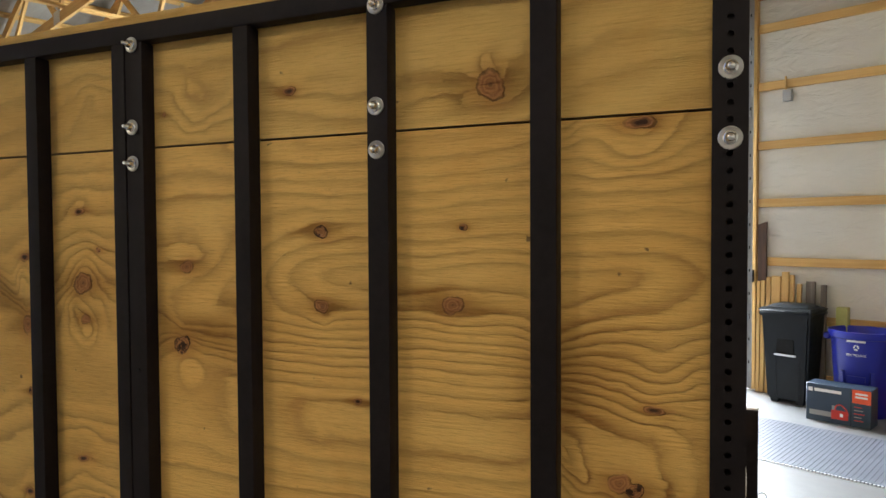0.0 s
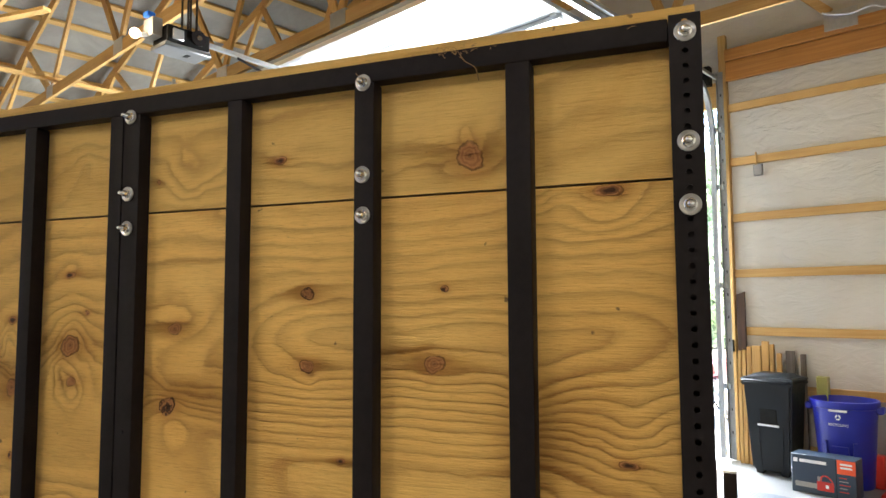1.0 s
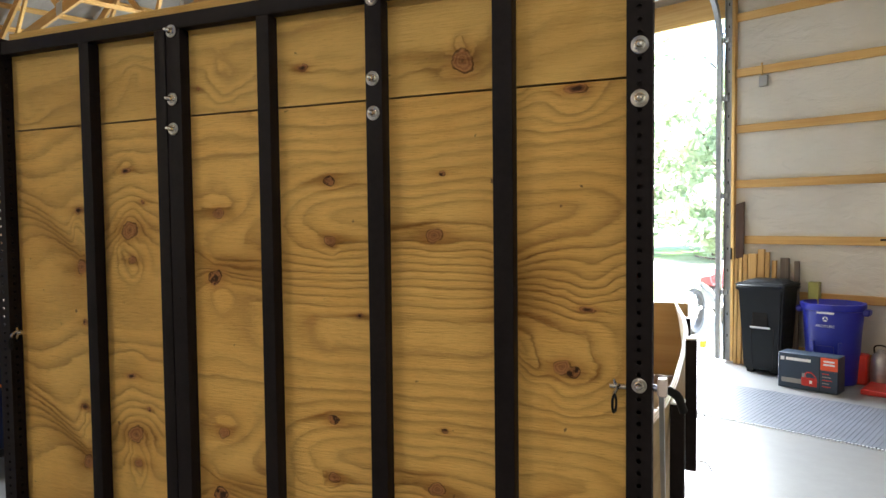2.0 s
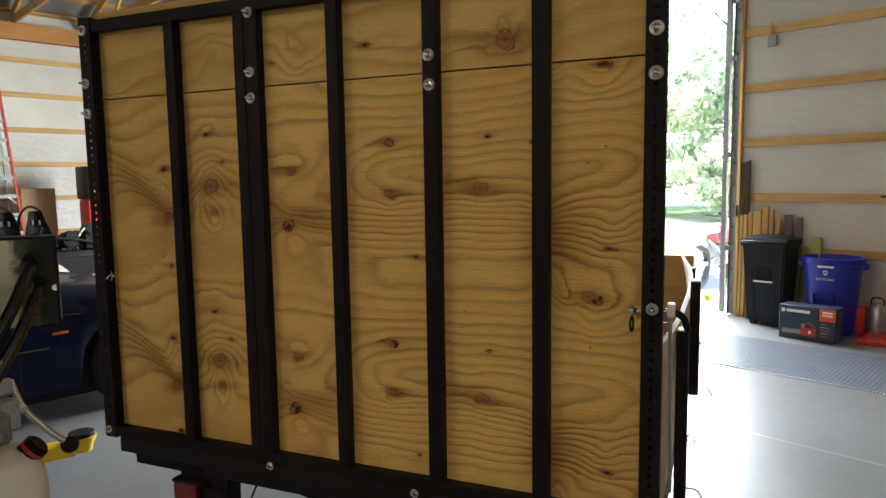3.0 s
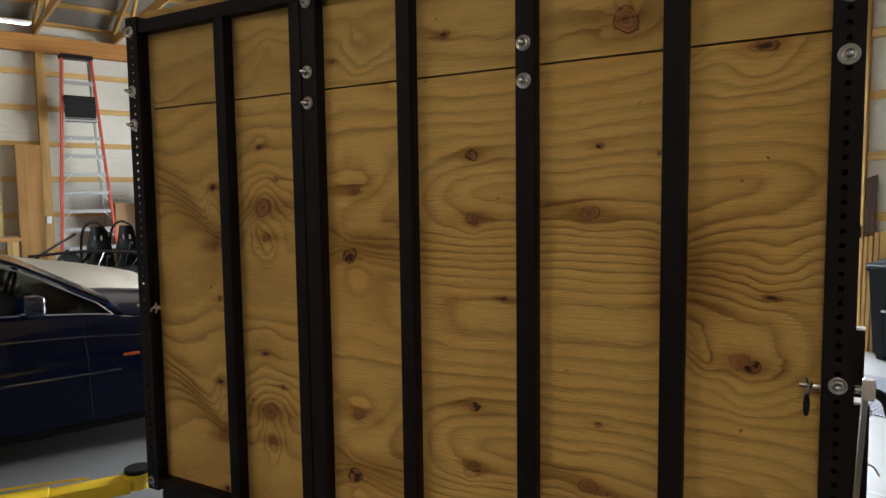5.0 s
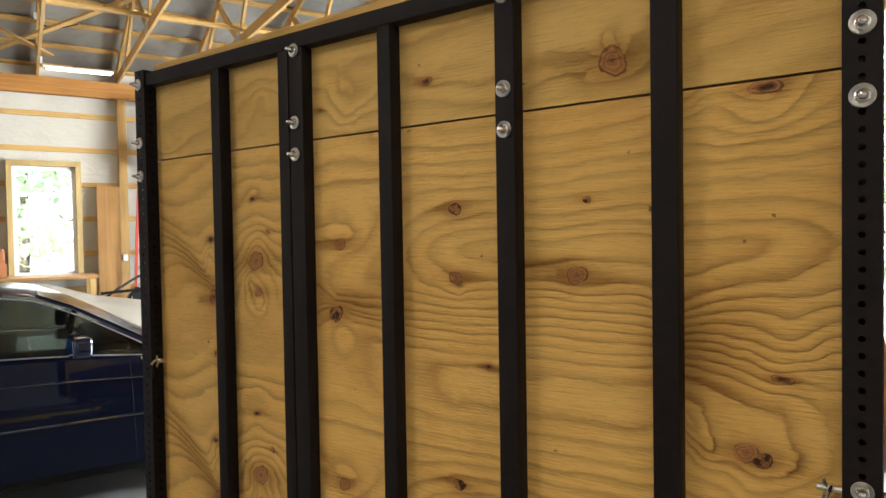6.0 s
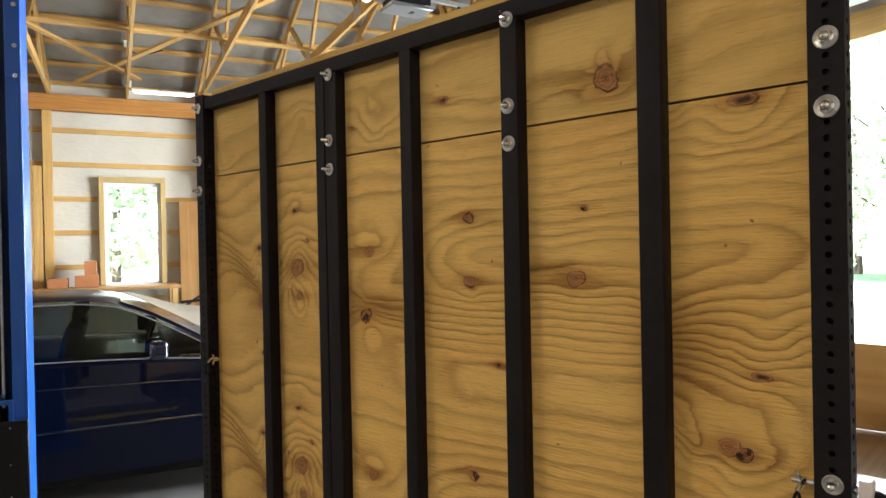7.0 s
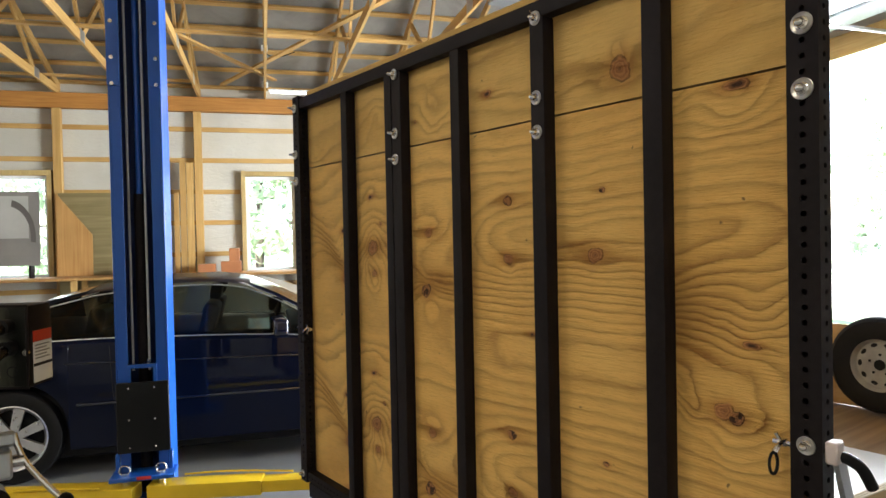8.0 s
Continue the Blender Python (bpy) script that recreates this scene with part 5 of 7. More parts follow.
# ---- two-post lift ----
M_ROPE = plain("bright_wire_rope", (0.62, 0.63, 0.64), 0.4, 0.4, 0.2, 120)
def lift_column(name, m, label):
    """A C-shaped column that opens towards +x; its origin is at the floor under the middle of its lips."""
    t = thing(name, BM @ m, label, "car lift", "columns of the two-post lift")
    H, W, D = 3.62, 0.264, 0.27
    w = W / 2
    part("back_web", box_bm(-D, -D + 0.008, -w, w, 0.02, H, 0.001), M_BLUE, t, smooth=False)
    for s in (-1, 1):
        a, b = sorted((s * w, s * (w - 0.008)))
        part("flange", box_bm(-D, 0, a, b, 0.02, H, 0.002), M_BLUE, t, smooth=False)
        a, b = sorted((s * (w - 0.0085), s * (w - 0.062)))
        part("lip", box_bm(-0.008, 0.0, a, b, 0.02, H, 0.002), M_BLUE, t, smooth=False)
        a, b = sorted((s * w, s * (w - 0.062)))
        plate = part("top_plate", box_bm(0.0005, 0.010, a - (0.002 if s < 0 else 0), b + (0.002 if s > 0 else 0), 2.52, 3.0, 0.002), M_BLUE, t)
        bolts = bmesh.new()
        for z in (2.53, 2.67, 2.86):
            add_cyl(bolts, (0.010, s * (w - 0.022), z), (0.016, s * (w - 0.022), z), 0.008, n=6)
            add_cyl(bolts, (0.010, s * (w - 0.022), z), (0.0115, s * (w - 0.022), z), 0.011, n=14)
        part("plate_bolts", bolts, M_CHROME, plate, "plated hexagon bolts")
    part("base_plate", box_bm(-0.36, 0.12, -0.26, 0.26, 0.0, 0.02, 0.003), M_BLUE, t)
    for y in (-0.055, 0.028):
        part("cable", cyl_bm((-0.06, y, 0.98), (-0.06, y, H - 0.1), 0.0065, n=8), M_ROPE, t, "steel cable")
    part("ram", cyl_bm((-0.11, -0.008, 0.3), (-0.11, -0.008, 1.95), 0.030, n=20), M_BLACK, t, "black hydraulic ram")
    part("ram_rod", cyl_bm((-0.11, -0.008, 1.95), (-0.11, -0.008, H - 0.2), 0.016, n=14), M_BLUE, t)
    # darker column blue: the recess's shade put into the colour of an added strip
    part("inner_lining", box_bm(-0.262, -0.18, -w + 0.010, w - 0.010, 0.3, H - 0.05), plain("shaded_channel_blue", (0.006, 0.026, 0.12), 0.45), t, "dark blue strip for the shade inside the channel", smooth=False)
    # carriage with its black cover and lock frame
    c = part("carriage", box_bm(0.004, 0.022, -w + 0.0, w - 0.0, 0.55, 0.93, 0.003), M_BLACKPL, t, "black cover plate on the carriage")
    screws = bmesh.new()
    for y in (-0.07, 0.06):
        for z in (0.58, 0.73, 0.90):
            add_cyl(screws, (0.021, y, z), (0.0245, y, z), 0.005, n=8)
    part("screws", screws, M_CHROME, c)
    fr = bmesh.new()
    for y in (-0.075, 0.055):
        add_box(fr, 0.0, 0.016, y, y + 0.018, 0.93, 1.025)
    add_box(fr, 0.0, 0.016, -0.057, 0.055, 1.005, 1.025)
    part("lock_frame", fr, M_BLUE, c, "blue lock frame", smooth=False)
    part("cable_nut", cyl_bm((-0.055, 0.028, 1.0), (-0.055, 0.028, 1.045), 0.014, n=6), M_CHROME, c)
    sh = bmesh.new()
    add_box(sh, -0.05, 0.11, -w - 0.03, w + 0.03, 0.425, 0.447)
    add_box(sh, -0.05, 0.11, -w - 0.03, w + 0.03, 0.26, 0.282)
    for s in (-1, 1):
        add_box(sh, -0.02, 0.02, s * (w + 0.0) - 0.012, s * (w + 0.0) + 0.012, 0.447, 0.55)
    bmesh.ops.bevel(sh, geom=sh.edges[:], offset=0.004, segments=1, affect="EDGES")
    part("carriage_shoe", sh, M_BLUE, t, "blue carriage shoe with arm sockets")
    tag = part("warning_tag", box_bm(0.0, 0.0012, -0.025, 0.045, 0.462, 0.480), M_RED, t, "small red tag")
    tag.matrix_basis = pose(0.112, 0, -0.03)
    for s in (-1, 1):
        ring = [(0.07, s * 0.09 + 0.026 * math.cos(a), 0.475 + 0.026 * math.sin(a)) for a in np.linspace(0, 2 * math.pi, 16, endpoint=False)]
        part("pin_ring", tube_bm(ring, 0.004, 6, 0, True), M_CHROME, t, "pull ring of the arm lock")
        part("arm_pin", cyl_bm((0.06, s * 0.09, 0.22), (0.06, s * 0.09, 0.462), 0.019, n=14), M_CHROME, t)
    return t


def lift_arm(m, length, label):
    t = thing("lift_arm", BM @ m, label, "lift arm", "arms of the two-post lift")
    part("outer_arm", box_bm(-0.06, length * 0.62, -0.065, 0.065, 0.315, 0.395, 0.008, seg=2), M_YELLOW, t)
    inner = part("inner_arm", box_bm(length * 0.4, length, -0.052, 0.052, 0.325, 0.388, 0.006, seg=2), M_YELLOW, t)
    part("rod", tube_bm([(0.1, 0.07, 0.405), (length * 0.4, 0.072, 0.41), (length * 0.8, 0.05, 0.40)], 0.006, 6), M_YELLOW, t)
    pad = part("pad_cup", lathe_bm([(0.0, 0.33), (0.045, 0.33), (0.05, 0.36), (0.066, 0.395), (0.068, 0.408), (0.0, 0.408)], 24), M_YELLOW, inner)
    pad.matrix_basis = pose(length + 0.035, 0, 0)
    rub = part("pad_rubber", lathe_bm([(0.0, 0.408), (0.060, 0.408), (0.061, 0.424), (0.056, 0.428), (0.0, 0.428)], 24), M_RUBBER, inner, "black ribbed rubber pad")
    rub.matrix_basis = pose(length + 0.035, 0, 0)
    return t


COL = (-3.40, -0.477)
lift_column("lift_column", pose(COL[0], COL[1], 0), "tall blue steel lift column with cables in its channel")
lift_column("lift_column", pose(-0.90, -0.66, 0, 0, 0, 180), "blue steel lift column that carries the power unit")
lift_arm(pose(COL[0] + 0.06, COL[1] + 0.09, 0, 0, 0, 80), 0.86, "yellow telescopic lift arm with a black rubber pad")
lift_arm(pose(COL[0] + 0.06, COL[1] - 0.09, 0, 0, 0, -104), 0.70, "yellow telescopic lift arm swung along the car")

# ---- hydraulic power unit on the near column ----
PU = pose(-0.845, -0.085, 0)
unit = thing("power_unit", PU, "lift power unit with black motor and cream tank", "power unit")
part("motor", lathe_bm([(0.0, 1.315), (0.068, 1.315), (0.072, 1.33), (0.072, 1.585), (0.066, 1.600), (0.0, 1.602)], 32), M_BLACK, unit, "black electric motor")
part("motor_band", lathe_bm([(0.0725, 1.572), (0.0745, 1.574), (0.0745, 1.582), (0.0725, 1.584)], 32), M_CHROME, unit, "bright band")


def wrapped_label(a0, a1, z0, z1, r, mat, name, parent, label=""):
    bm = bmesh.new()
    rows = [[bm.verts.new((r * math.cos(a), r * math.sin(a), z)) for z in (z0, z1)] for a in np.linspace(a0, a1, 10)]
    for p, q in zip(rows, rows[1:]):
        bm.faces.new((p[0], q[0], q[1], p[1]))
    return part(name, bm, mat, parent, label)


D2R = math.pi / 180
M_CABLE = plain("glossy_cable_jacket", (0.006, 0.0052, 0.0052), 0.24, 0, 0.2, 75, 0.4, 0.5)
M_LABEL = plain("cream_label", (0.86, 0.84, 0.72), 0.45, 0, 0.06, 40)
M_FAINT = plain("faint_print", (0.50, 0.48, 0.40), 0.6, 0, 0.1)
lab = wrapped_label(-60 * D2R, 14 * D2R, 1.450, 1.562, 0.0732, M_LABEL, "data_label", unit, "cream printed data label")
for k in range(15):
    a = -57 + 4.5 * k
    lo = 1.456 + 0.030 * ((k * 5) % 3 == 1) + (0.034 if 5 < k < 10 else 0.0)
    wrapped_label((a - 0.8) * D2R, (a + 0.8) * D2R, lo, 1.556 - 0.012 * ((k * 7) % 4), 0.0736, M_FAINT, "print_line", lab)
wrapped_label(-30 * D2R, -16 * D2R, 1.462, 1.480, 0.0737, M_PRINTGREY, "printed_badge", lab)


def cover_material():
    """Galvanised sheet; its pale-to-dark reflection is painted in as blotchy patches."""
    n = Nodes("galvanised_painted_reflection", 0.22, 0.7)
    at = n.tree.nodes.new("ShaderNodeTexCoord")
    x = n.node("ShaderNodeSeparateXYZ", 0, Vector=at.outputs["Object"])
    blot = n.math("SUBTRACT", n.noise(16.0, 5, 0.6, warp=1.0), 0.5)
    reflected = n.math("MULTIPLY_ADD", blot, 0.9, n.math("MULTIPLY", x, -11.0))
    n.set("Base Color", n.ramp(reflected, (0.30, (0.016, 0.017, 0.014)), (0.50, (0.075, 0.075, 0.055)), (0.66, (0.50, 0.48, 0.34))))
    n.set("Roughness", n.ramp(reflected, (0.3, (0.28,)), (0.7, (0.34,))))
    n.bump(n.noise(22.0, 2, 0.5), 0.25, 0.010)
    return n.mat


JB = pose(0.069, 0.174, 0, 0, 0, 52.6)
jb = part("junction_box", box_bm(-0.090, 0.0, 0.0005, 0.062, 1.441, 1.578, 0.004, seg=2), M_BLACK, unit, "black switch box with a galvanised cover")
jb.matrix_basis = JB
part("box_cover", box_bm(-0.0895, -0.0005, -0.0035, 0.0, 1.441, 1.578, 0.001), cover_material(), jb, "galvanised cover with two cables")
part("warning_label", box_bm(0.0002, 0.0012, 0.008, 0.059, 1.447, 1.515), M_PRINT, jb, "white and red warning label")
part("label_head", box_bm(0.0002, 0.0014, 0.008, 0.059, 1.5155, 1.534), M_RED, jb, "red label heading")
part("label_rule", box_bm(0.0010, 0.0016, 0.008, 0.059, 1.474, 1.479), M_BLACKPL, jb)
for k in range(5):
    part("print_line", box_bm(0.0010, 0.0015, 0.012, 0.052 - 0.008 * (k % 2), 1.486 + 0.0055 * k, 1.4885 + 0.0055 * k), M_PRINTGREY, jb)
for x, z in ((-0.033, 1.544), (-0.029, 1.508)):
    part("gland", cyl_bm((x, -0.003, z), (x, -0.022, z), 0.0125, n=14), M_RUBBER, jb, "black cable gland")
ring = [(-0.028 + 0.0085 * math.cos(a), -0.0038, 1.468 + 0.0085 * math.sin(a)) for a in np.linspace(0, 2 * math.pi, 20, endpoint=False)]
part("knock_out", tube_bm(ring, 0.0009, 5, 0, True), M_HOLE, jb, "ring of an unused knock-out")
for x0, x1, z0, z1 in ((-0.0905, 0.0005, 1.5755, 1.5795), (-0.0905, 0.0005, 1.4395, 1.4435), (-0.0905, -0.0865, 1.444, 1.575), (-0.0035, 0.0005, 1.444, 1.575)):
    part("cover_lip", box_bm(x0, x1, -0.0055, -0.0036, z0, z1, 0.0006), M_BLACK, jb)
part("box_screw", cyl_bm((-0.005, 0.001, 1.500), (-0.005, -0.005, 1.500), 0.005, n=10), M_CHROME, jb)
for pts in ([(-0.033, -0.012, 1.544), (-0.038, -0.045, 1.530), (-0.066, -0.090, 1.470), (-0.115, -0.135, 1.395), (-0.175, -0.152, 1.335), (-0.26, -0.14, 1.290)],
            [(-0.029, -0.012, 1.508), (-0.032, -0.045, 1.494), (-0.056, -0.088, 1.440), (-0.105, -0.130, 1.365), (-0.170, -0.150, 1.305), (-0.26, -0.14, 1.262)]):
    part("cable", tube_bm([JB @ Vector(p) for p in pts], 0.0086, 12), M_CABLE, unit, "thick black power cable")
part("pump_block", box_bm(-0.08, 0.030, -0.06, 0.115, 1.262, 1.318, 0.010), plain("cast_alloy", (0.30, 0.30, 0.27), 0.45, 0.7, 0.25, 40), unit, "cast metal pump block")
for x, y in ((0.032, 0.02), (0.032, 0.075)):
    part("brass_fitting", cyl_bm((x - 0.01, y, 1.290), (x + 0.016, y, 1.290), 0.009, n=6), plain("brass", (0.62, 0.50, 0.22), 0.3, 0.9), unit, "brass hose fitting")
for k, (x, y) in enumerate(((-0.05, 0.05), (0.0, 0.09), (-0.02, -0.02))):
    part("pump_screw", cyl_bm((x, y, 1.316), (x, y, 1.326), 0.008, n=6), M_CHROME, unit)
part("valve_block", box_bm(-0.055, -0.005, 0.1155, 0.150, 1.272, 1.322, 0.004), M_STEEL, unit, "bright machined valve block")
part("valve_stem", cyl_bm((-0.03, 0.150, 1.297), (-0.03, 0.168, 1.297), 0.011, n=12), M_CHROME, unit)
part("port_plug", cyl_bm((0.029, 0.048, 1.300), (0.036, 0.048, 1.300), 0.012, n=6), M_CHROME, unit)
part("hose_end", cyl_bm((0.03, -0.06, 1.300), (0.055, 0.03, 1.285), 0.008, n=12), M_CHROME, unit)
part("lever_bracket", box_bm(-0.044, -0.028, 0.112, 0.160, 1.322, 1.350, 0.006), M_STEEL, unit)
lev = part("release_lever", tube_bm([(-0.035, 0.155, 1.345), (-0.032, 0.160, 1.322), (-0.028, 0.172, 1.290), (-0.016, 0.200, 1.248), (-0.006, 0.222, 1.222)], 0.0055, 10), M_CHROME, unit, "bent chrome release lever")
ball = bmesh.new()
bmesh.ops.create_uvsphere(ball, u_segments=20, v_segments=12, radius=0.0145, matrix=Matrix.Translation((-0.004, 0.227, 1.216)))
part("lever_knob", ball, M_BLACKPL, lev, "black ball knob")
tank = box_bm(-0.13, 0.085, -0.11, 0.148, 0.88, 1.272, 0.07, seg=5)
part("tank", tank, M_CREAM, unit, "cream translucent plastic oil tank")
cap = part("filler_cap", cyl_bm((0.045, 0.112, 1.245), (0.062, 0.128, 1.266), 0.019, n=20, bevel=0.004), M_BLACKPL, unit, "black and red filler cap")
part("cap_ring", cyl_bm((0.0535, 0.120, 1.2555), (0.0565, 0.1229, 1.2592), 0.0196, n=20), M_RED, cap)
col2 = Vector((-0.90 * math.cos(radians(HALL)) + 0.66 * math.sin(radians(HALL)), -0.90 * math.sin(radians(HALL)) - 0.66 * math.cos(radians(HALL)), 0))
d = col2 - Vector((-0.845, -0.085, 0))
part("mount_arm", beam_bm((d.x * 0.25, d.y * 0.25, 1.31), (d.x * 0.85, d.y * 0.85, 1.31), 0.10, 0.05), M_BLACK, unit, "black mounting bracket", smooth=False)


# ---- overhead door, tracks, opener ----
door = thing("door_1", BM @ pose(-5.41, 5.5, 4.2), "white sectional overhead door rolled up under the trusses", "overhead door", kind="structure")
secs = 7
M_TRACK = plain("dull_zinc", (0.40, 0.43, 0.45), 0.45, 0.5, 0.2, 20)
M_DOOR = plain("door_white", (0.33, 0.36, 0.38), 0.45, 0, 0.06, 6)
y0, y1 = 3.67, 7.25
for k in range(secs):
    a = y0 + (y1 - y0) * k / secs
    b = y0 + (y1 - y0) * (k + 1) / secs - 0.008
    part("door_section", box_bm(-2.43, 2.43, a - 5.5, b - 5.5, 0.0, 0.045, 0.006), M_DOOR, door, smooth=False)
for a in (3.70, 4.72, 5.75, 6.76):
    part("strut", beam_bm((-2.40, a - 5.5, -0.022), (2.40, a - 5.5, -0.022), 0.065, 0.045), M_ALU, door, "galvanised strut across the section", smooth=False)
for x in (-2.35, 0.0, 2.35):
    for k in range(1, secs):
        yy = y0 + (y1 - y0) * k / secs - 5.5
        part("hinge", box_bm(x - 0.03, x + 0.03, yy - 0.05, yy + 0.05, -0.012, -0.001, 0.002), M_STEEL, door)
for x in (-2.36, 2.36):
    part("roller_bracket", box_bm(x - 0.06, x + 0.06, 3.69 - 5.5, 3.83 - 5.5, -0.035, -0.001, 0.003), M_STEEL, door)
M_GALV = plain("bright_galvanised", (0.30, 0.32, 0.33), 0.50, 0.35, 0.2, 24)
for s in (-1, 1):
    x = s * 2.64
    pts = [(x, 7.46 - 5.5, z - 4.2) for z in (0.03, 1.0, 2.0, 3.0, 3.58)] + [(x, 7.40 - 5.5, 3.86 - 4.2), (x, 7.27 - 5.5, 4.06 - 4.2), (x, 7.05 - 5.5, 4.17 - 4.2), (x, 6.7 - 5.5, 4.20 - 4.2)]
    fine = spline(pts, 6) + [Vector((x, y - 5.5, 0.0)) for y in (6.0, 5.0, 3.55)]
    tr = bmesh.new()
    loop = [(-0.029, 0.0), (0.029, 0.0), (0.029, -0.052), (0.025, -0.052), (0.025, -0.004), (-0.025, -0.004), (-0.025, -0.052), (-0.029, -0.052)]
    rows = []
    for i, p in enumerate(fine):
        way = (fine[min(i + 1, len(fine) - 1)] - fine[max(i - 1, 0)]).normalized()
        side = way.cross(Vector((1, 0, 0)))
        rows.append([tr.verts.new(p + side * u + Vector((s * v, 0, 0))) for u, v in loop])
    for p, q in zip(rows, rows[1:]):
        for i in range(8):
            tr.faces.new((p[i], p[(i + 1) % 8], q[(i + 1) % 8], q[i]))
    tr.faces.new(rows[0])
    tr.faces.new(rows[-1])
    bmesh.ops.recalc_face_normals(tr, faces=tr.faces[:])
    part("track", tr, M_GALV, door, "galvanised rolled door track", smooth=False)
    ang = bmesh.new()
    a, b = sorted((x + s * 0.030, x + s * 0.092))
    add_box(ang, a, b, 7.500 - 5.5, 7.503 - 5.5, -4.19, 0.12)
    a, b = sorted((x + s * 0.030, x + s * 0.033))
    add_box(ang, a, b, 7.455 - 5.5, 7.4995 - 5.5, -4.19, 0.12)
    wall_angle = part("track_angle", ang, M_GALV, door, "galvanised angle on the jamb", smooth=False)
    for k in range(16):
        slot = box_bm(-0.006, 0.006, -0.0006, 0.0006, -0.016, 0.016)
        part("slot", slot, M_HOLE, wall_angle, smooth=False).matrix_basis = pose(x + s * 0.062, 7.499 - 5.5, -3.9 + 0.25 * k)
    for z in (-3.4, -2.3, -1.2, -0.55):
        a, b = sorted((x - s * 0.01, x + s * 0.07))
        part("jamb_bracket", box_bm(a, b, 7.470 - 5.5, 7.494 - 5.5, z - 0.03, z + 0.03, 0.003), M_TRACK, door)
    a, b = sorted((x - s * 0.13, x - s * 0.02))
    part("bearing_plate", box_bm(a, b, 7.40 - 5.5, 7.49 - 5.5, -0.03, 0.19, 0.004), M_BLACKPL, door, "dark end bearing plate")
    part("spring_shaft", cyl_bm((x - s * 0.16, 7.44 - 5.5, 0.10), (x + s * 0.06, 7.44 - 5.5, 0.10), 0.013, n=12), M_STEEL, door)
    part("top_angle", beam_bm((x + s * 0.02, 7.48 - 5.5, 0.055), (x + s * 0.02, 3.56 - 5.5, 0.055), 0.030, 0.035), M_GALV, door, "galvanised angle over the level track", smooth=False)
    part("hanger", box_bm(x - 0.018, x + 0.018, 3.62 - 5.5, 3.65 - 5.5, 0.08, 0.35), M_STEEL, door, smooth=False)
part("sensor", box_bm(2.44, 2.50, 7.36 - 5.5, 7.43 - 5.5, -4.05, -3.97, 0.006), plain("yellow_sensor", (0.70, 0.62, 0.05), 0.5), door, "small yellow safety sensor")

op = thing("door_opener", BM @ pose(-5.45, 2.52, 3.90, 0, 0, 4), "boxy garage door opener hung from the trusses with a lit bulb", "door opener")
part("motor_case", box_bm(-0.13, 0.13, -0.22, 0.20, -0.02, 0.02, 0.008), plain("opener_grey", (0.115, 0.118, 0.122), 0.4), op, "grey lower case")
part("chassis", box_bm(-0.12, 0.12, -0.20, 0.19, 0.021, 0.17, 0.006), M_BLACKPL, op, "open black chassis")
part("motor_drum", cyl_bm((-0.10, 0.08, 0.12), (0.135, 0.08, 0.12), 0.068, n=24), M_BLACK, op)
part("side_hub", cyl_bm((0.125, 0.08, 0.12), (0.142, 0.08, 0.12), 0.022, n=14), M_CHROME, op)
part("front_block", box_bm(0.121, 0.14, -0.16, -0.06, 0.05, 0.14, 0.004), M_STEEL, op)
part("case_mark", box_bm(-0.03, 0.04, 0.02, 0.06, -0.0225, -0.0205), M_BLACKPL, op, "dark badge")
part("relay_box", box_bm(-0.10, 0.06, -0.30, -0.21, 0.06, 0.22, 0.006), M_PRINTGREY, op)
part("relay_cap", box_bm(-0.06, 0.02, -0.33, -0.25, 0.222, 0.27, 0.01), M_BLUE, op)
for x, y in ((-0.05, 0.02), (0.05, 0.02), (-0.05, 0.10), (0.05, 0.10)):
    part("hanger_strap", box_bm(x - 0.014, x + 0.014, y - 0.003, y + 0.003, 0.17, 0.62), M_BLACK, op, smooth=False)
part("rail", beam_bm((0, 0.19, 0.14), (0, 5.0, 0.10), 0.045, 0.035), M_STEEL, op, "galvanised drive rail", smooth=False)
part("drive_arm", beam_bm((0, 0.55, 0.11), (0, 1.12, -0.01), 0.014, 0.02), M_BLACK, op, smooth=False)
bulb = bmesh.new()
bmesh.ops.create_uvsphere(bulb, u_segments=16, v_segments=10, radius=0.043, matrix=Matrix.Translation((-0.03, -0.40, 0.06)))
part("bulb", bulb, M_BULB, op, "glowing light bulb")
part("bulb_socket", cyl_bm((-0.03, -0.36, 0.06), (-0.03, -0.30, 0.08), 0.02, n=12), M_WHITE, op)
bulb_lamp = new("bulb_light", bpy.data.lights.new("bulb_light", "POINT"))
bulb_lamp.data.energy, bulb_lamp.data.color, bulb_lamp.data.shadow_soft_size = 0.72, (1, 0.8, 0.55), 0.06
bulb_lamp.matrix_world = BM @ pose(-5.42, 2.03, 3.96)

# tubes after the first are added out of view to light gate and walls
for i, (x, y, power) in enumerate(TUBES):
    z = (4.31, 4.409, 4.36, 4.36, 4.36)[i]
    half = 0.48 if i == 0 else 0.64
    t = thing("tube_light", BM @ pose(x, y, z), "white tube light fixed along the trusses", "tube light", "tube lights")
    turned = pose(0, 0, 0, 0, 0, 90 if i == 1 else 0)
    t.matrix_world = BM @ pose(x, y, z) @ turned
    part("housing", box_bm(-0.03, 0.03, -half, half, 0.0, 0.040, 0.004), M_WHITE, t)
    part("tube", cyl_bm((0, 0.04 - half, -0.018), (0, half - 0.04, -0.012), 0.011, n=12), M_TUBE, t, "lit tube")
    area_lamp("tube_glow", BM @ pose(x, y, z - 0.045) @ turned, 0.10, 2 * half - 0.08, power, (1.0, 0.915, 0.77))


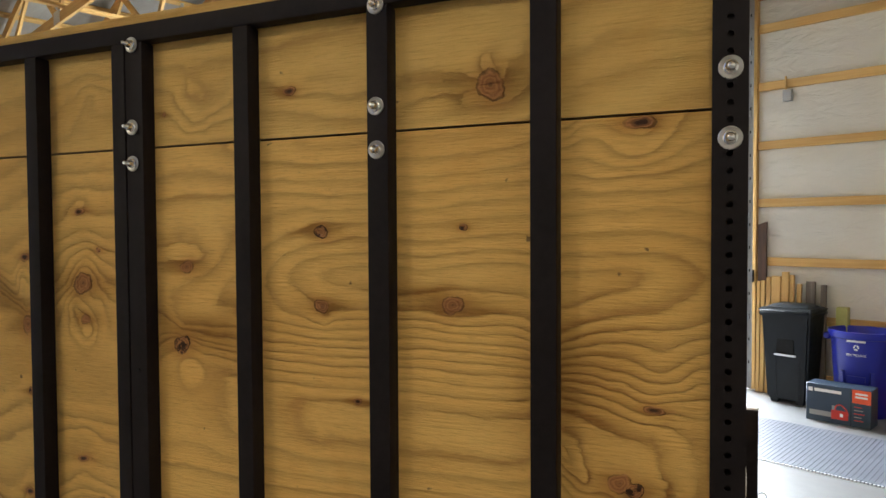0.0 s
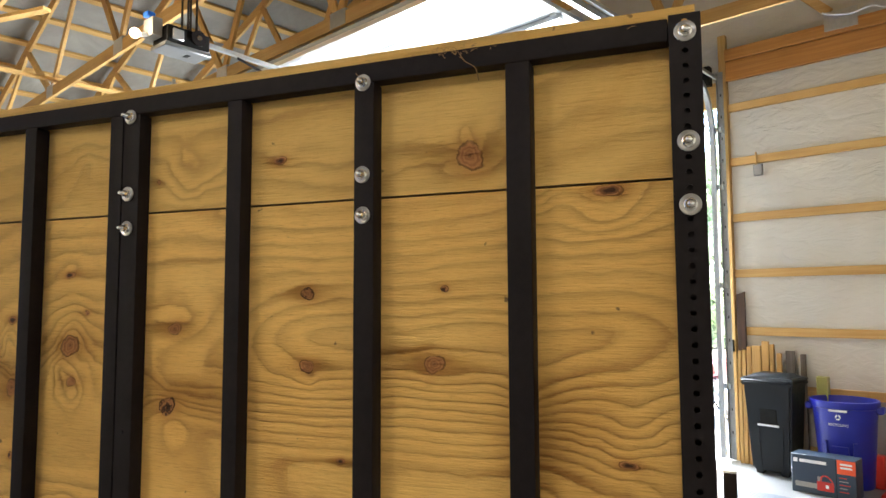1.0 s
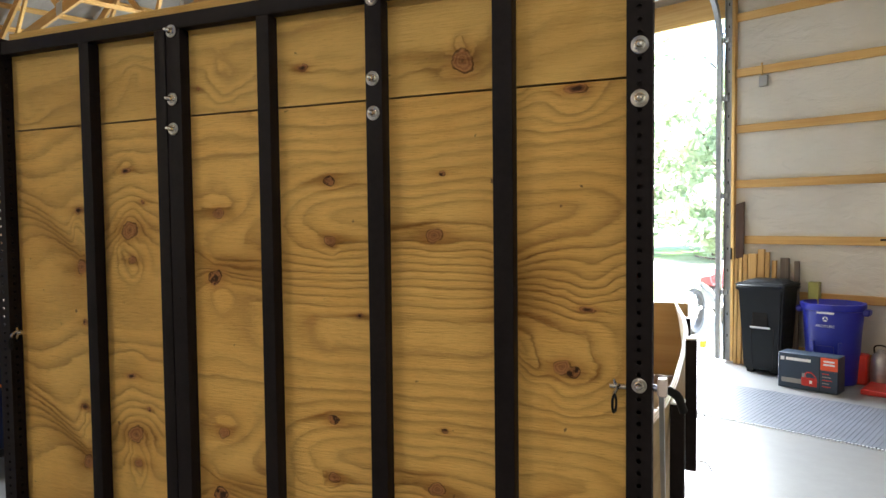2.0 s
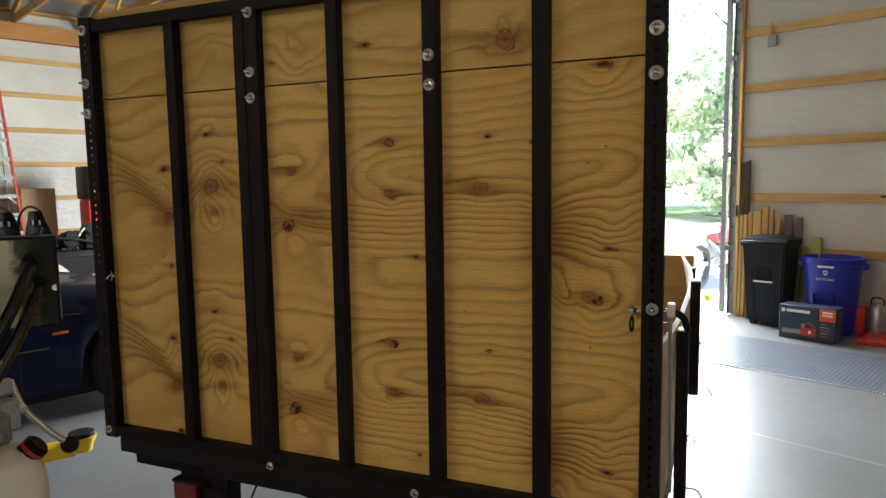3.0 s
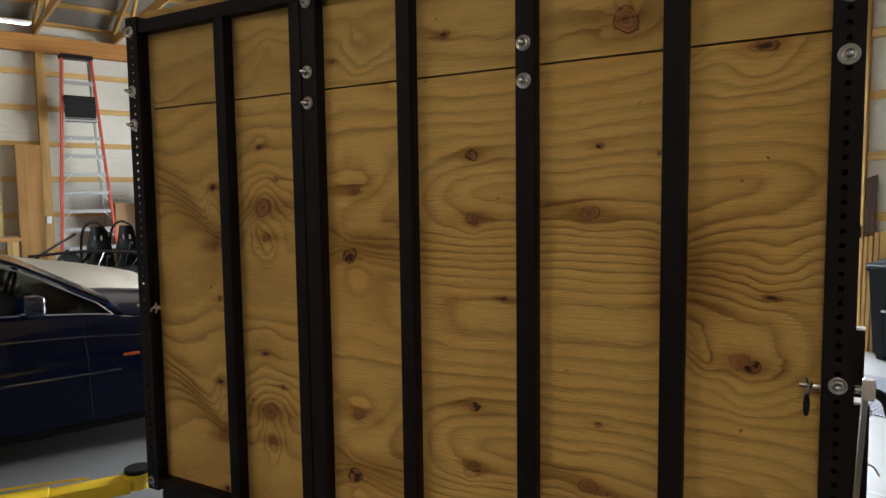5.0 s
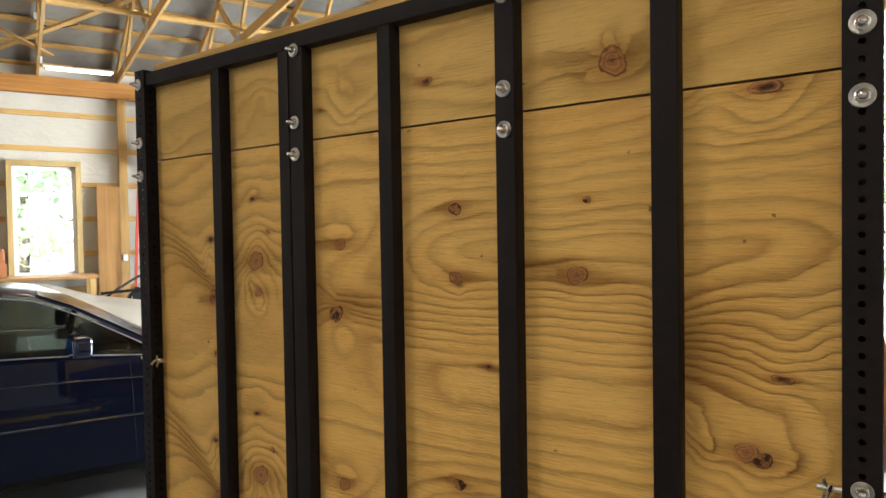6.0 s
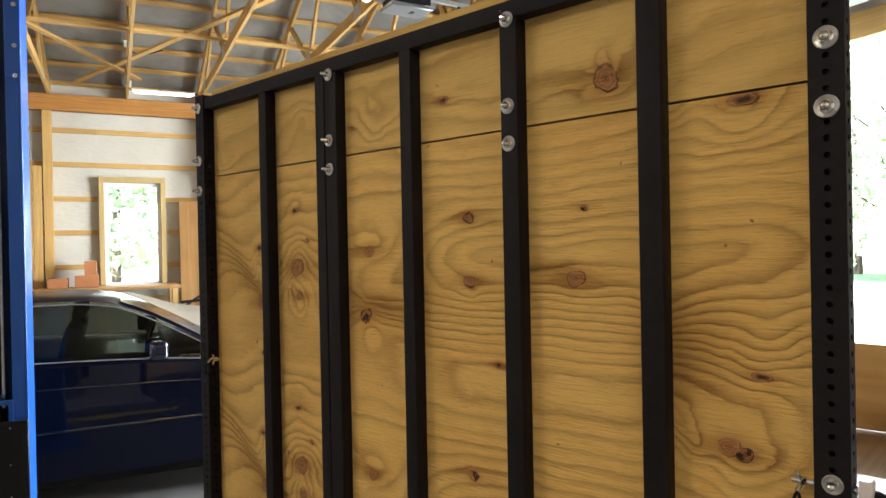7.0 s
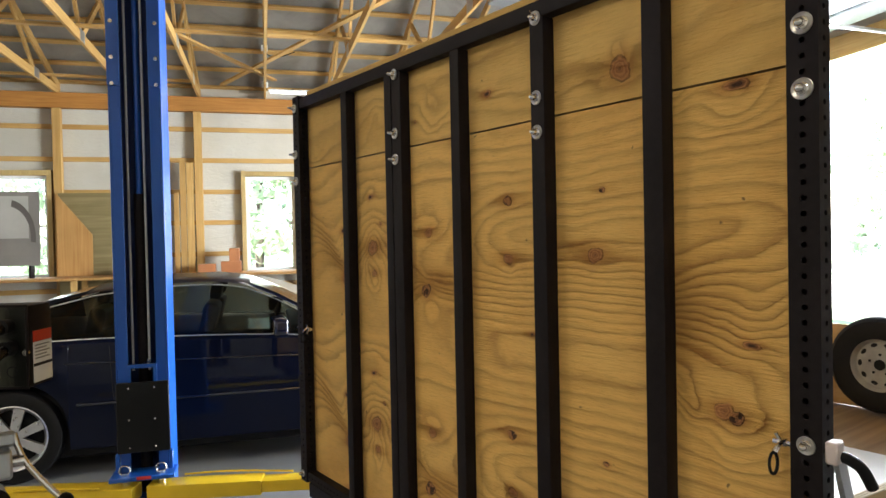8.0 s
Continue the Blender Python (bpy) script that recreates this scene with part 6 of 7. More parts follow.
# ---- by the big door ----
def tapered_box(w0, d0, w1, d1, z0, z1, bevel=0.0):
    bm = bmesh.new()
    vs = add_box(bm, -1, 1, -1, 1, z0, z1)
    for v in vs:
        a, b = (w0, d0) if v.co.z < (z0 + z1) / 2 else (w1, d1)
        v.co.x *= a / 2
        v.co.y *= b / 2
    if bevel:
        bmesh.ops.bevel(bm, geom=bm.edges[:], offset=bevel, segments=2, affect="EDGES")
    return bm


bin1 = thing("wheeled_bin", BM @ pose(-2.20, 7.29, 0, 0, 0, -2), "black plastic wheeled rubbish bin with closed lid", "bin")
part("bin_body", tapered_box(0.37, 0.35, 0.455, 0.45, 0.04, 0.90, 0.02), M_BINBLACK, bin1)
part("rim", tapered_box(0.490, 0.485, 0.500, 0.495, 0.88, 0.925, 0.012), M_BINBLACK, bin1)
lid = part("lid", tapered_box(0.515, 0.51, 0.485, 0.47, 0.928, 0.962, 0.012), M_BINBLACK, bin1, "raised black lid")
part("lid_crown", tapered_box(0.41, 0.38, 0.31, 0.27, 0.9615, 0.995, 0.012), M_BINBLACK, lid)
part("lid_handle", box_bm(-0.22, 0.22, -0.275, -0.235, 0.915, 0.945, 0.008), M_BINBLACK, lid)
part("recess", box_bm(-0.085, 0.085, -0.2145, -0.19, 0.50, 0.66, 0.01), M_HOLE, bin1, "moulded front recess")
part("lift_bar", cyl_bm((-0.10, -0.216, 0.495), (0.10, -0.216, 0.495), 0.011, n=10), M_ALU, bin1, "bare metal lift bar")
for s in (-1, 1):
    part("rib", beam_bm((s * 0.10, -0.168, 0.06), (s * 0.115, -0.192, 0.49), 0.035, 0.03, (0, 1, 0)), M_BINBLACK, bin1)
    part("bin_wheel", cyl_bm((s * 0.145, 0.165, 0.11), (s * 0.20, 0.165, 0.11), 0.11, n=24, bevel=0.01), M_RUBBER, bin1)
    part("foot", box_bm(s * 0.12 - 0.04, s * 0.12 + 0.04, -0.15, -0.08, 0.0, 0.06, 0.01), M_BINBLACK, bin1)

bin2 = thing("recycling_bin", BM @ pose(-1.570, 7.25, 0) @ Matrix.Diagonal((0.90, 0.90, 0.98, 1)), "round royal-blue plastic recycling bin", "bin")
part("tub", lathe_bm([(0.0, 0.0), (0.235, 0.0), (0.245, 0.02), (0.300, 0.74), (0.318, 0.75), (0.325, 0.775), (0.322, 0.812), (0.300, 0.815), (0.292, 0.80), (0.235, 0.04), (0.0, 0.04)], 48), M_BINBLUE, bin2)
for s in (-1, 1):
    part("grip", box_bm(s * 0.33 - 0.035, s * 0.33 + 0.035, -0.075, 0.075, 0.70, 0.765, 0.015), M_BINBLUE, bin2)
for a in (-118, -62):
    ca, sa = math.cos(a * D2R), math.sin(a * D2R)
    part("rib", beam_bm((0.252 * ca, 0.252 * sa, 0.05), (0.285 * ca, 0.285 * sa, 0.44), 0.035, 0.03, (ca, sa, 0)), M_BINBLUE, bin2)
part("panel", beam_bm((0.0, -0.258, 0.10), (0.0, -0.285, 0.40), 0.16, 0.016, (0, 1, 0)), M_BINBLUE, bin2)


def lettering(text, size, m, material, parent, name="lettering"):
    cu = bpy.data.curves.new(name, "FONT")
    cu.body, cu.size, cu.align_x, cu.align_y, cu.extrude = text, size, "CENTER", "CENTER", 0.0008
    tmp = bpy.data.objects.new(name, cu)
    scene.collection.objects.link(tmp)
    me = bpy.data.meshes.new_from_object(tmp.evaluated_get(bpy.context.evaluated_depsgraph_get()))
    bpy.data.objects.remove(tmp)
    me.materials.append(material)
    ob = new(name, me)
    ob.parent = parent
    ob.matrix_basis = m
    return ob


TILT_BIN = 86
lettering("RECYCLING", 0.034, pose(0, -0.2955, 0.600, TILT_BIN, 0, 0), M_PRINT, bin2)
part("print_line", box_bm(-0.085, 0.085, -0.3062, -0.3052, 0.722, 0.742), M_PRINT, bin2, "row of small white print")
part("print_line", box_bm(-0.05, 0.05, -0.3080, -0.3070, 0.748, 0.755), M_PRINT, bin2)
arrows = part("recycling_mark", bmesh.new(), M_PRINT, bin2, "white three-arrow recycling mark")
bm = bmesh.new()
CORNERS = [Vector((0.036 * math.cos((90 + 120 * k) * D2R), 0, 0.036 * math.sin((90 + 120 * k) * D2R))) for k in range(3)]
for p, q in zip(CORNERS, CORNERS[1:] + CORNERS[:1]):
    d = (q - p).normalized()
    out = ((p + q) / 2).normalized()
    add_beam(bm, p + d * 0.014, p + d * 0.034, 0.002, 0.011, out)
    bm.faces.new([bm.verts.new(v) for v in (p + d * 0.034 + out * 0.011, p + d * 0.034 - out * 0.011, p + d * 0.052)])
bm.to_mesh(arrows.data)
bm.free()
arrows.matrix_basis = pose(0, -0.3020, 0.672, -4, 0, 0)

carton = thing("chainsaw_carton", BM @ pose(-1.64, 6.80, 0, 0, 0, -2), "navy printed cardboard tool carton with orange corner", "carton")
part("box", box_bm(-0.26, 0.26, -0.11, 0.11, 0.0, 0.34, 0.004), M_NAVY, carton)
part("corner_patch", box_bm(0.115, 0.2605, -0.1112, -0.1105, 0.215, 0.335), M_ORANGE, carton, "orange corner panel")
part("divider", box_bm(0.105, 0.109, -0.1112, -0.1105, 0.0, 0.335), M_HOLE, carton)
part("brand_bar", box_bm(-0.19, 0.03, -0.1115, -0.1105, 0.272, 0.300), M_PRINT, carton, "pale bar where a name is printed")
part("brand_mark", box_bm(-0.24, -0.205, -0.1115, -0.1105, 0.268, 0.304), M_PRINT, carton)
part("saw_bar", box_bm(-0.23, -0.05, -0.1115, -0.1105, 0.055, 0.10, 0.0), M_PRINTGREY, carton, "printed grey guide bar")
part("saw_body", box_bm(-0.05, 0.085, -0.1115, -0.1105, 0.045, 0.125), M_RED, carton, "printed red saw body")
part("saw_handle", tube_bm([(-0.02, -0.1112, 0.12), (-0.01, -0.1112, 0.165), (0.03, -0.1112, 0.175), (0.07, -0.1112, 0.14), (0.085, -0.1112, 0.09)], 0.006, 6), M_RED, carton)
part("saw_guard", box_bm(-0.045, -0.012, -0.1118, -0.1106, 0.125, 0.165), M_PRINTGREY, carton)
part("saw_badge", box_bm(0.02, 0.045, -0.1120, -0.1116, 0.07, 0.10), M_PRINT, carton)
for k in range(5):
    part("print_line", box_bm(0.13, 0.19 + 0.012 * (k % 3), -0.1115, -0.1105, 0.178 - 0.03 * k, 0.186 - 0.03 * k), M_PRINTGREY if k % 2 else M_RED, carton)
for y, z in ((-0.06, 0.30), (-0.06, 0.27)):
    part("print_line", box_bm(0.140, 0.235, -0.1122, -0.1113, z - 0.008, z + 0.008), M_PRINT, carton)

mat_bm = bmesh.new()
add_box(mat_bm, -4.6, 2.4, 5.27, 6.43, 0.0005, 0.006)
mat_ob = thing("rubber_mat", BM, "grey ribbed rubber mat on the concrete", "mat")
M_MAT = plain("grey_rubber_mat", (0.135, 0.148, 0.18), 0.42, 0, 0.2, 30)
part("mat_base", mat_bm, M_MAT, mat_ob, smooth=False)
rib_bm = bmesh.new()
for k in range(200):
    x = -4.58 + k * 0.0349
    add_box(rib_bm, x, x + 0.017, 5.28, 6.42, 0.006, 0.0090)
tagged(part("mat_ribs", rib_bm, M_MAT, mat_ob, "close parallel ribs", smooth=False), kind="stuff")
edge = bmesh.new()
for k in range(300):
    x = -4.59 + k * 0.0233
    add_box(edge, x, x + 0.012, 5.255, 5.276, 0.0005, 0.008)
tagged(part("mat_edge", edge, M_PRINT, mat_ob, "pale frayed edge", smooth=False), kind="stuff")

for i, (x, w, h, lean) in enumerate(((-2.60, 0.035, 1.19, 2), (-2.555, 0.04, 1.20, 1.5), (-2.50, 0.045, 1.24, 2), (-2.425, 0.09, 1.25, 2), (-2.335, 0.07, 1.30, 2), (-2.27, 0.04, 1.27, 2.5), (-2.20, 0.045, 1.18, 2))):
    single("lumber_offcut", box_bm(-w / 2, w / 2, -0.02, 0.02, 0, h, 0.003), M_PINE_Z, BM @ pose(x, 7.50 - 0.04, 0.001, -1.3, 0, 0), "pine offcut leaning against the house-wrap wall", "lumber", "lumber offcuts by the door", smooth=False)
for x, w, h in ((-2.10, 0.085, 1.21), (-1.98, 0.05, 1.18)):
    single("lumber_offcut", box_bm(-w / 2, w / 2, -0.02, 0.02, 0, h, 0.003), wood("grey_wood", (0.20, 0.17, 0.14), (0.10, 0.08, 0.065), 2), BM @ pose(x, 7.485, 0.001, -1.3, 0, 0), "weathered grey offcut leaning against the wall", "lumber", "lumber offcuts by the door", smooth=False)
bm = box_bm(-0.045, 0.045, -0.012, 0.012, 0.0, 0.66, 0.002)
for v in bm.verts:
    if v.co.z > 0.5 and v.co.x < 0:
        v.co.z -= 0.03
single("dark_plank", bm, M_DARKWOOD, BM @ pose(-2.585, 7.535, 1.17), "dark stained plank nailed to the wall studs", "plank", smooth=False)
pad = thing("door_keypad", BM @ pose(-2.70, 7.52, 1.24), "small black door control on the jamb", "keypad")
part("case", box_bm(-0.03, 0.03, -0.014, 0.014, -0.065, 0.065, 0.005), M_BLACKPL, pad)
for k in range(4):
    part("button", box_bm(-0.012, 0.012, -0.018, -0.0145, -0.048 + 0.03 * k, -0.034 + 0.03 * k, 0.002), M_PRINTGREY, pad)
ebox = thing("outlet_box", BM @ pose(-2.35, 7.54, 3.15), "small grey electrical box fixed to a girt", "outlet")
part("case", box_bm(-0.045, 0.045, -0.02, 0.02, -0.06, 0.06, 0.004), M_PRINTGREY, ebox)
part("conduit", cyl_bm((-0.02, 0.0, 0.06), (-0.02, 0.0, 0.20), 0.010, n=10), M_PINE_Z, ebox)
single("green_box", box_bm(-0.05, 0.05, -0.05, 0.05, 0, 0.97, 0.004), plain("faded_green", (0.34, 0.34, 0.10), 0.6), BM @ pose(-1.80, 7.48, 0), "faded yellow-green board standing behind the bins", "board")

can = thing("metal_canister", BM @ pose(-1.17, 7.32, 0), "dented bare metal canister with a handle", "canister")
part("tank", lathe_bm([(0.0, 0.0), (0.075, 0.0), (0.082, 0.012), (0.082, 0.27), (0.066, 0.31), (0.03, 0.335), (0.03, 0.36), (0.0, 0.36)], 24), M_STEEL, can)
part("handle", tube_bm([(-0.05, 0, 0.31), (-0.052, 0, 0.38), (0, 0, 0.40), (0.052, 0, 0.38), (0.05, 0, 0.31)], 0.007, 8), M_BLACK, can)
part("red_can", box_bm(-0.20, -0.10, -0.07, 0.07, 0.0, 0.30, 0.015), M_RED, can, "red fuel can beside it")

stand = thing("red_stand", BM @ pose(-0.98, 7.12, 0), "red steel workshop stand with black arms", "stand")
part("base", box_bm(-0.26, 0.30, -0.26, 0.26, 0.0, 0.05, 0.008), M_RED, stand)
part("column", box_bm(-0.035, 0.035, -0.035, 0.035, 0.05, 1.42, 0.005), M_RED, stand)
part("screw", cyl_bm((0, 0, 1.42), (0, 0, 1.74), 0.018, n=12), M_BLACK, stand)
part("cross_arm", box_bm(-0.17, 0.17, -0.012, 0.012, 1.421, 1.440, 0.003), M_BLACK, stand)
part("top_arm", box_bm(-0.09, 0.12, -0.015, 0.015, 1.70, 1.725, 0.003), M_BLACK, stand)
part("hook", tube_bm([(-0.02, 0, 1.74), (-0.03, 0, 1.84), (0.03, 0, 1.90), (0.08, 0, 1.88)], 0.012, 8), M_BLACK, stand)

# ---- along the window wall ----
lad = thing("step_ladder", BM @ pose(-12.45, 2.02, 0), "tall red fibreglass step ladder with aluminium rungs", "ladder")
LH = 4.06
M_TREAD = plain("ladder_aluminium", (0.30, 0.30, 0.29), 0.5, 0.3, 0.15, 14)


def rail_y(z, s):
    return s * (0.47 - 0.25 * z / LH)


def rail_x(z):
    return 0.20 - 0.42 * z / LH


for s in (-1, 1):
    part("rail", beam_bm((rail_x(0), rail_y(0, s), 0.0), (rail_x(LH), rail_y(LH, s), LH), 0.035, 0.075, (1, 0, 0)), M_LADDER_RED, lad, "red fibreglass rail", smooth=False)
    part("rear_rail", beam_bm((-0.30, 0.86 * rail_y(0, s), 0.0), (rail_x(LH) - 0.06, 0.86 * rail_y(LH, s), LH - 0.05), 0.03, 0.05, (1, 0, 0)), M_TREAD, lad, "grey rear rail", smooth=False)
    part("foot", box_bm(rail_x(0) - 0.05, rail_x(0) + 0.05, rail_y(0, s) - 0.03, rail_y(0, s) + 0.03, 0.0, 0.07, 0.008), M_RUBBER, lad, "black rubber foot")
for k in range(1, 13):
    z = k * 0.305
    tread = part("rung", box_bm(rail_x(z) - 0.045, rail_x(z) + 0.05, rail_y(z, -1) + 0.02, rail_y(z, 1) - 0.02, z - 0.004, z + 0.004, 0.001), M_TREAD, lad, "grey aluminium tread")
    part("nosing", box_bm(rail_x(z) + 0.045, rail_x(z) + 0.051, rail_y(z, -1) + 0.02, rail_y(z, 1) - 0.02, z - 0.058, z - 0.0045, 0.001), M_TREAD, tread)
    for sd in (-1, 1):
        ye = rail_y(z, sd) - sd * 0.022
        if z < 3.0:
            part("tread_brace", beam_bm((rail_x(z) + 0.052, ye, z - 0.15), (rail_x(z) + 0.052, ye - sd * 0.12, z - 0.03), 0.012, 0.012), M_ALU, tread, smooth=False)
part("top_cap", box_bm(-0.36, -0.14, -0.25, 0.25, LH - 0.02, LH + 0.05, 0.01), M_BLACKPL, lad, "black top cap")
panel = part("warning_panel", box_bm(rail_x(3.2) + 0.05, rail_x(3.2) + 0.062, -0.235, 0.235, 2.98, 3.42, 0.004), M_BLACKPL, lad, "black ribbed panel between the rails")
for k in range(5):
    part("panel_rib", box_bm(rail_x(3.2) + 0.0625, rail_x(3.2) + 0.070, -0.22, 0.22, 3.03 + 0.082 * k, 3.045 + 0.082 * k, 0.002), M_RUBBER, panel)

single("leaning_board", box_bm(-0.02, 0.02, -0.185, 0.185, 0, 2.62, 0.003), M_OSB, BM @ pose(-12.98, 1.29, 0.0, 0, -1.5, 0), "wide orange-brown board leaning on the wall", "board", smooth=False)
for y, w, h in ((-1.40, 0.09, 2.62), (-1.28, 0.11, 3.20), (-1.15, 0.13, 3.20)):
    single("tall_plank", box_bm(-0.02, 0.02, -w / 2, w / 2, 0, h, 0.003), M_PINE_Z, BM @ pose(-12.99, y, 0.0, 0, -1.2, 0), "tall pine plank standing against a post", "plank", "planks by the window wall", smooth=False)
single("plywood_offcut", box_bm(-0.01, 0.01, -0.44, 0.44, 0, 2.62, 0.002), wood("greenish_ply", (0.30, 0.25, 0.12), (0.20, 0.15, 0.06), 1, 0.4), BM @ pose(-13.0, -2.98, 0.0, 0, -1.0, 0), "greenish plywood sheet leaning on the wall", "plywood", smooth=False)
bm = bmesh.new()
tri = [bm.verts.new((x, y, z)) for x in (0.0, 0.018) for y, z in ((-0.44, 1.0), (-0.44, 2.5), (0.14, 1.75), (0.14, 1.0))]
for f in ((0, 1, 2, 3), (7, 6, 5, 4), (0, 4, 5, 1), (1, 5, 6, 2), (2, 6, 7, 3), (3, 7, 4, 0)):
    bm.faces.new([tri[i] for i in f])
for v in bm.verts:
    v.co.z -= 1.0
single("pointed_board", bm, M_OSB, BM @ pose(-12.93, -2.98, 1.102, 0, -1.0, 0), "orange-brown board cut to a point on the bench", "board", smooth=False)
bench = thing("workbench", BM @ pose(-12.6, -1.6, 0), "long wooden workbench under the windows", "workbench")
part("top", box_bm(-0.45, 0.42, -3.4, 2.65, 1.05, 1.10, 0.006), M_OSB, bench)
for y in (-3.3, -1.4, 0.6, 2.55):
    for x in (-0.38, 0.34):
        part("leg", box_bm(x - 0.045, x + 0.045, y - 0.045, y + 0.045, 0, 1.05), M_PINE_Z, bench, smooth=False)
M_TERRA = plain("terracotta_card", (0.42, 0.16, 0.06), 0.7)
for y, z0, w, h in ((-0.42, 1.102, 0.36, 0.20), (-0.36, 1.304, 0.18, 0.24), (-0.85, 1.102, 0.30, 0.16), (-2.2, 1.102, 0.5, 0.10)):
    c = thing("small_carton", BM @ pose(-12.7, y, z0), "small reddish-brown cardboard carton on the workbench", "carton", "cartons on the bench")
    part("box", box_bm(-0.14, 0.14, -w / 2, w / 2, 0, h, 0.003), M_TERRA, c)
    part("flap", box_bm(-0.135, 0.135, -w / 2 + 0.01, w / 2 - 0.01, h + 0.0005, h + 0.004), M_CARDBOARD, c)
cb = thing("flat_carton", BM @ pose(-12.65, 2.73, 0), "tall brown cardboard box standing by the ladder", "carton")
part("box", box_bm(-0.15, 0.15, -0.26, 0.26, 0.0, 1.62, 0.004), M_CARDBOARD, cb)
part("tape", box_bm(0.1502, 0.1512, -0.012, 0.012, 0.0, 1.62), plain("tape", (0.36, 0.22, 0.11), 0.3), cb, "strip of brown tape")
plug = thing("wall_socket", BM @ pose(-13.09, 1.55, 1.35), "white wall socket on a post", "socket")
part("plate", box_bm(0, 0.015, -0.04, 0.04, -0.06, 0.06, 0.004), M_WHITE, plug)
art = thing("grey_panel", BM @ pose(-12.62, -4.03, 1.103, 0, -2, 0), "large grey printed panel standing before the window", "panel")
part("sheet", box_bm(-0.015, 0.015, -0.42, 0.42, 0.22, 1.52, 0.004), plain("panel_grey", (0.22, 0.20, 0.18), 0.5, 0, 0.25, 2), art)
part("foot", box_bm(-0.10, 0.10, -0.30, -0.26, 0.0, 0.22, 0.004), M_BLACK, art)
part("foot", box_bm(-0.10, 0.10, 0.26, 0.30, 0.0, 0.22, 0.004), M_BLACK, art)
part("pale_area", box_bm(0.0152, 0.0165, -0.40, 0.25, 0.70, 1.44), plain("panel_pale", (0.42, 0.40, 0.37), 0.5, 0, 0.2, 2), art)
arc = bmesh.new()
rows = [[arc.verts.new((x, 0.22 + r * math.cos(a) - 0.30, 0.72 + r * 1.5 * math.sin(a))) for r in (0.36, 0.44)] for x in (0.0168,) for a in np.linspace(-0.15, 1.4, 14)]
for p, q in zip(rows, rows[1:]):
    arc.faces.new((p[0], q[0], q[1], p[1]))
part("dark_curve", arc, plain("panel_dark", (0.10, 0.085, 0.075), 0.5), art, "dark printed curve")

# a second, covered car and an open buggy between the coupe and the wall
cover = thing("covered_car", BM @ pose(-8.6, -0.32, 0), "low car under a dusty beige cover", "car")
bm = bmesh.new()
rows = []
for y in np.linspace(-2.1, 2.35, 34):
    top = np.interp(y, [-2.1, -1.6, -0.9, -0.2, 0.5, 1.0, 1.6, 2.1, 2.35], [0.75, 1.02, 1.22, 1.26, 1.20, 1.03, 0.93, 0.80, 0.55])
    w = np.interp(y, [-2.1, -1.6, 1.6, 2.35], [0.70, 0.85, 0.85, 0.60])
    row = []
    for a in np.linspace(0, math.pi, 21):
        c, sn = math.cos(a), math.sin(a)
        x = w * abs(c) ** 0.55 * (1 if c > 0 else -1)
        z = 0.12 + (top - 0.12) * sn ** 0.55 + 0.018 * noise.noise((y * 2.2, a * 3, 2.0))
        row.append(bm.verts.new((x, y, z)))
    rows.append(row)
for p, q in zip(rows, rows[1:]):
    for i in range(20):
        bm.faces.new((p[i], p[i + 1], q[i + 1], q[i]))
for r in (rows[0], rows[-1]):
    bm.faces.new(r)
part("cover", bm, plain("beige_cover", (0.27, 0.235, 0.185), 0.6, 0, 0.15, 3, 0.2), cover, "dusty beige cover")
for y in (-1.3, 1.4):
    for x in (-0.7, 0.7):
        part("tyre", cyl_bm((x - 0.09, y, 0.31), (x + 0.09, y, 0.31), 0.31, n=24, bevel=0.02), M_TYRE, cover)

buggy = thing("open_buggy", BM @ pose(-10.4, 1.97, 0), "stripped black buggy with two high-backed seats and roll hoops", "buggy")
M_WORN = plain("worn_webbing", (0.11, 0.105, 0.095), 0.7)
for y in (-0.19, 0.19):
    seat = bmesh.new()
    rows = []
    for t in np.linspace(0, 1, 12):
        z = 0.35 + 0.95 * t
        x = 0.15 - 0.30 * t
        w = np.interp(t, [0, 0.25, 0.7, 0.86, 1.0], [0.18, 0.19, 0.165, 0.11, 0.085])
        rows.append([seat.verts.new((x + 0.07 * (u * u), y + w * u, z)) for u in np.linspace(-1, 1, 9)])
    for p, q in zip(rows, rows[1:]):
        for i in range(8):
            seat.faces.new((p[i], p[i + 1], q[i + 1], q[i]))
    bmesh.ops.solidify(seat, geom=seat.faces[:], thickness=0.05)
    sh = part("seat", seat, M_RUBBER, buggy, "black high-backed bucket seat")
    for s in (-1, 1):
        part("belt_slot", box_bm(-0.09, -0.06, y + s * 0.045 - 0.013, y + s * 0.045 + 0.013, 1.10, 1.17, 0.005), M_WORN, sh)
    hoop = [(-0.20, y - 0.20, 0.45), (-0.24, y - 0.18, 1.12), (-0.25, y - 0.09, 1.33), (-0.25, y + 0.05, 1.34), (-0.24, y + 0.16, 1.15), (-0.20, y + 0.18, 0.45)]
    part("roll_hoop", tube_bm(hoop, 0.018, 8), M_BLACK, buggy)
part("side_bar", tube_bm([(0.3, -1.1, 0.95), (0.35, -0.4, 0.98), (0.35, 0.5, 0.90), (0.3, 1.2, 0.72)], 0.02, 8), M_BLACK, buggy)
part("strut", tube_bm([(-0.24, -0.44, 1.2), (-0.1, -0.8, 1.0), (0.1, -1.2, 0.75)], 0.018, 8), M_BLACK, buggy)
part("body", tapered_box(1.2, 3.0, 0.9, 2.6, 0.25, 0.72, 0.08), M_BLACK, buggy)
part("engine", box_bm(-0.3, 0.3, 0.7, 1.2, 0.72, 0.98, 0.03), M_BLACKPL, buggy)
hose_rng = random.Random(21)
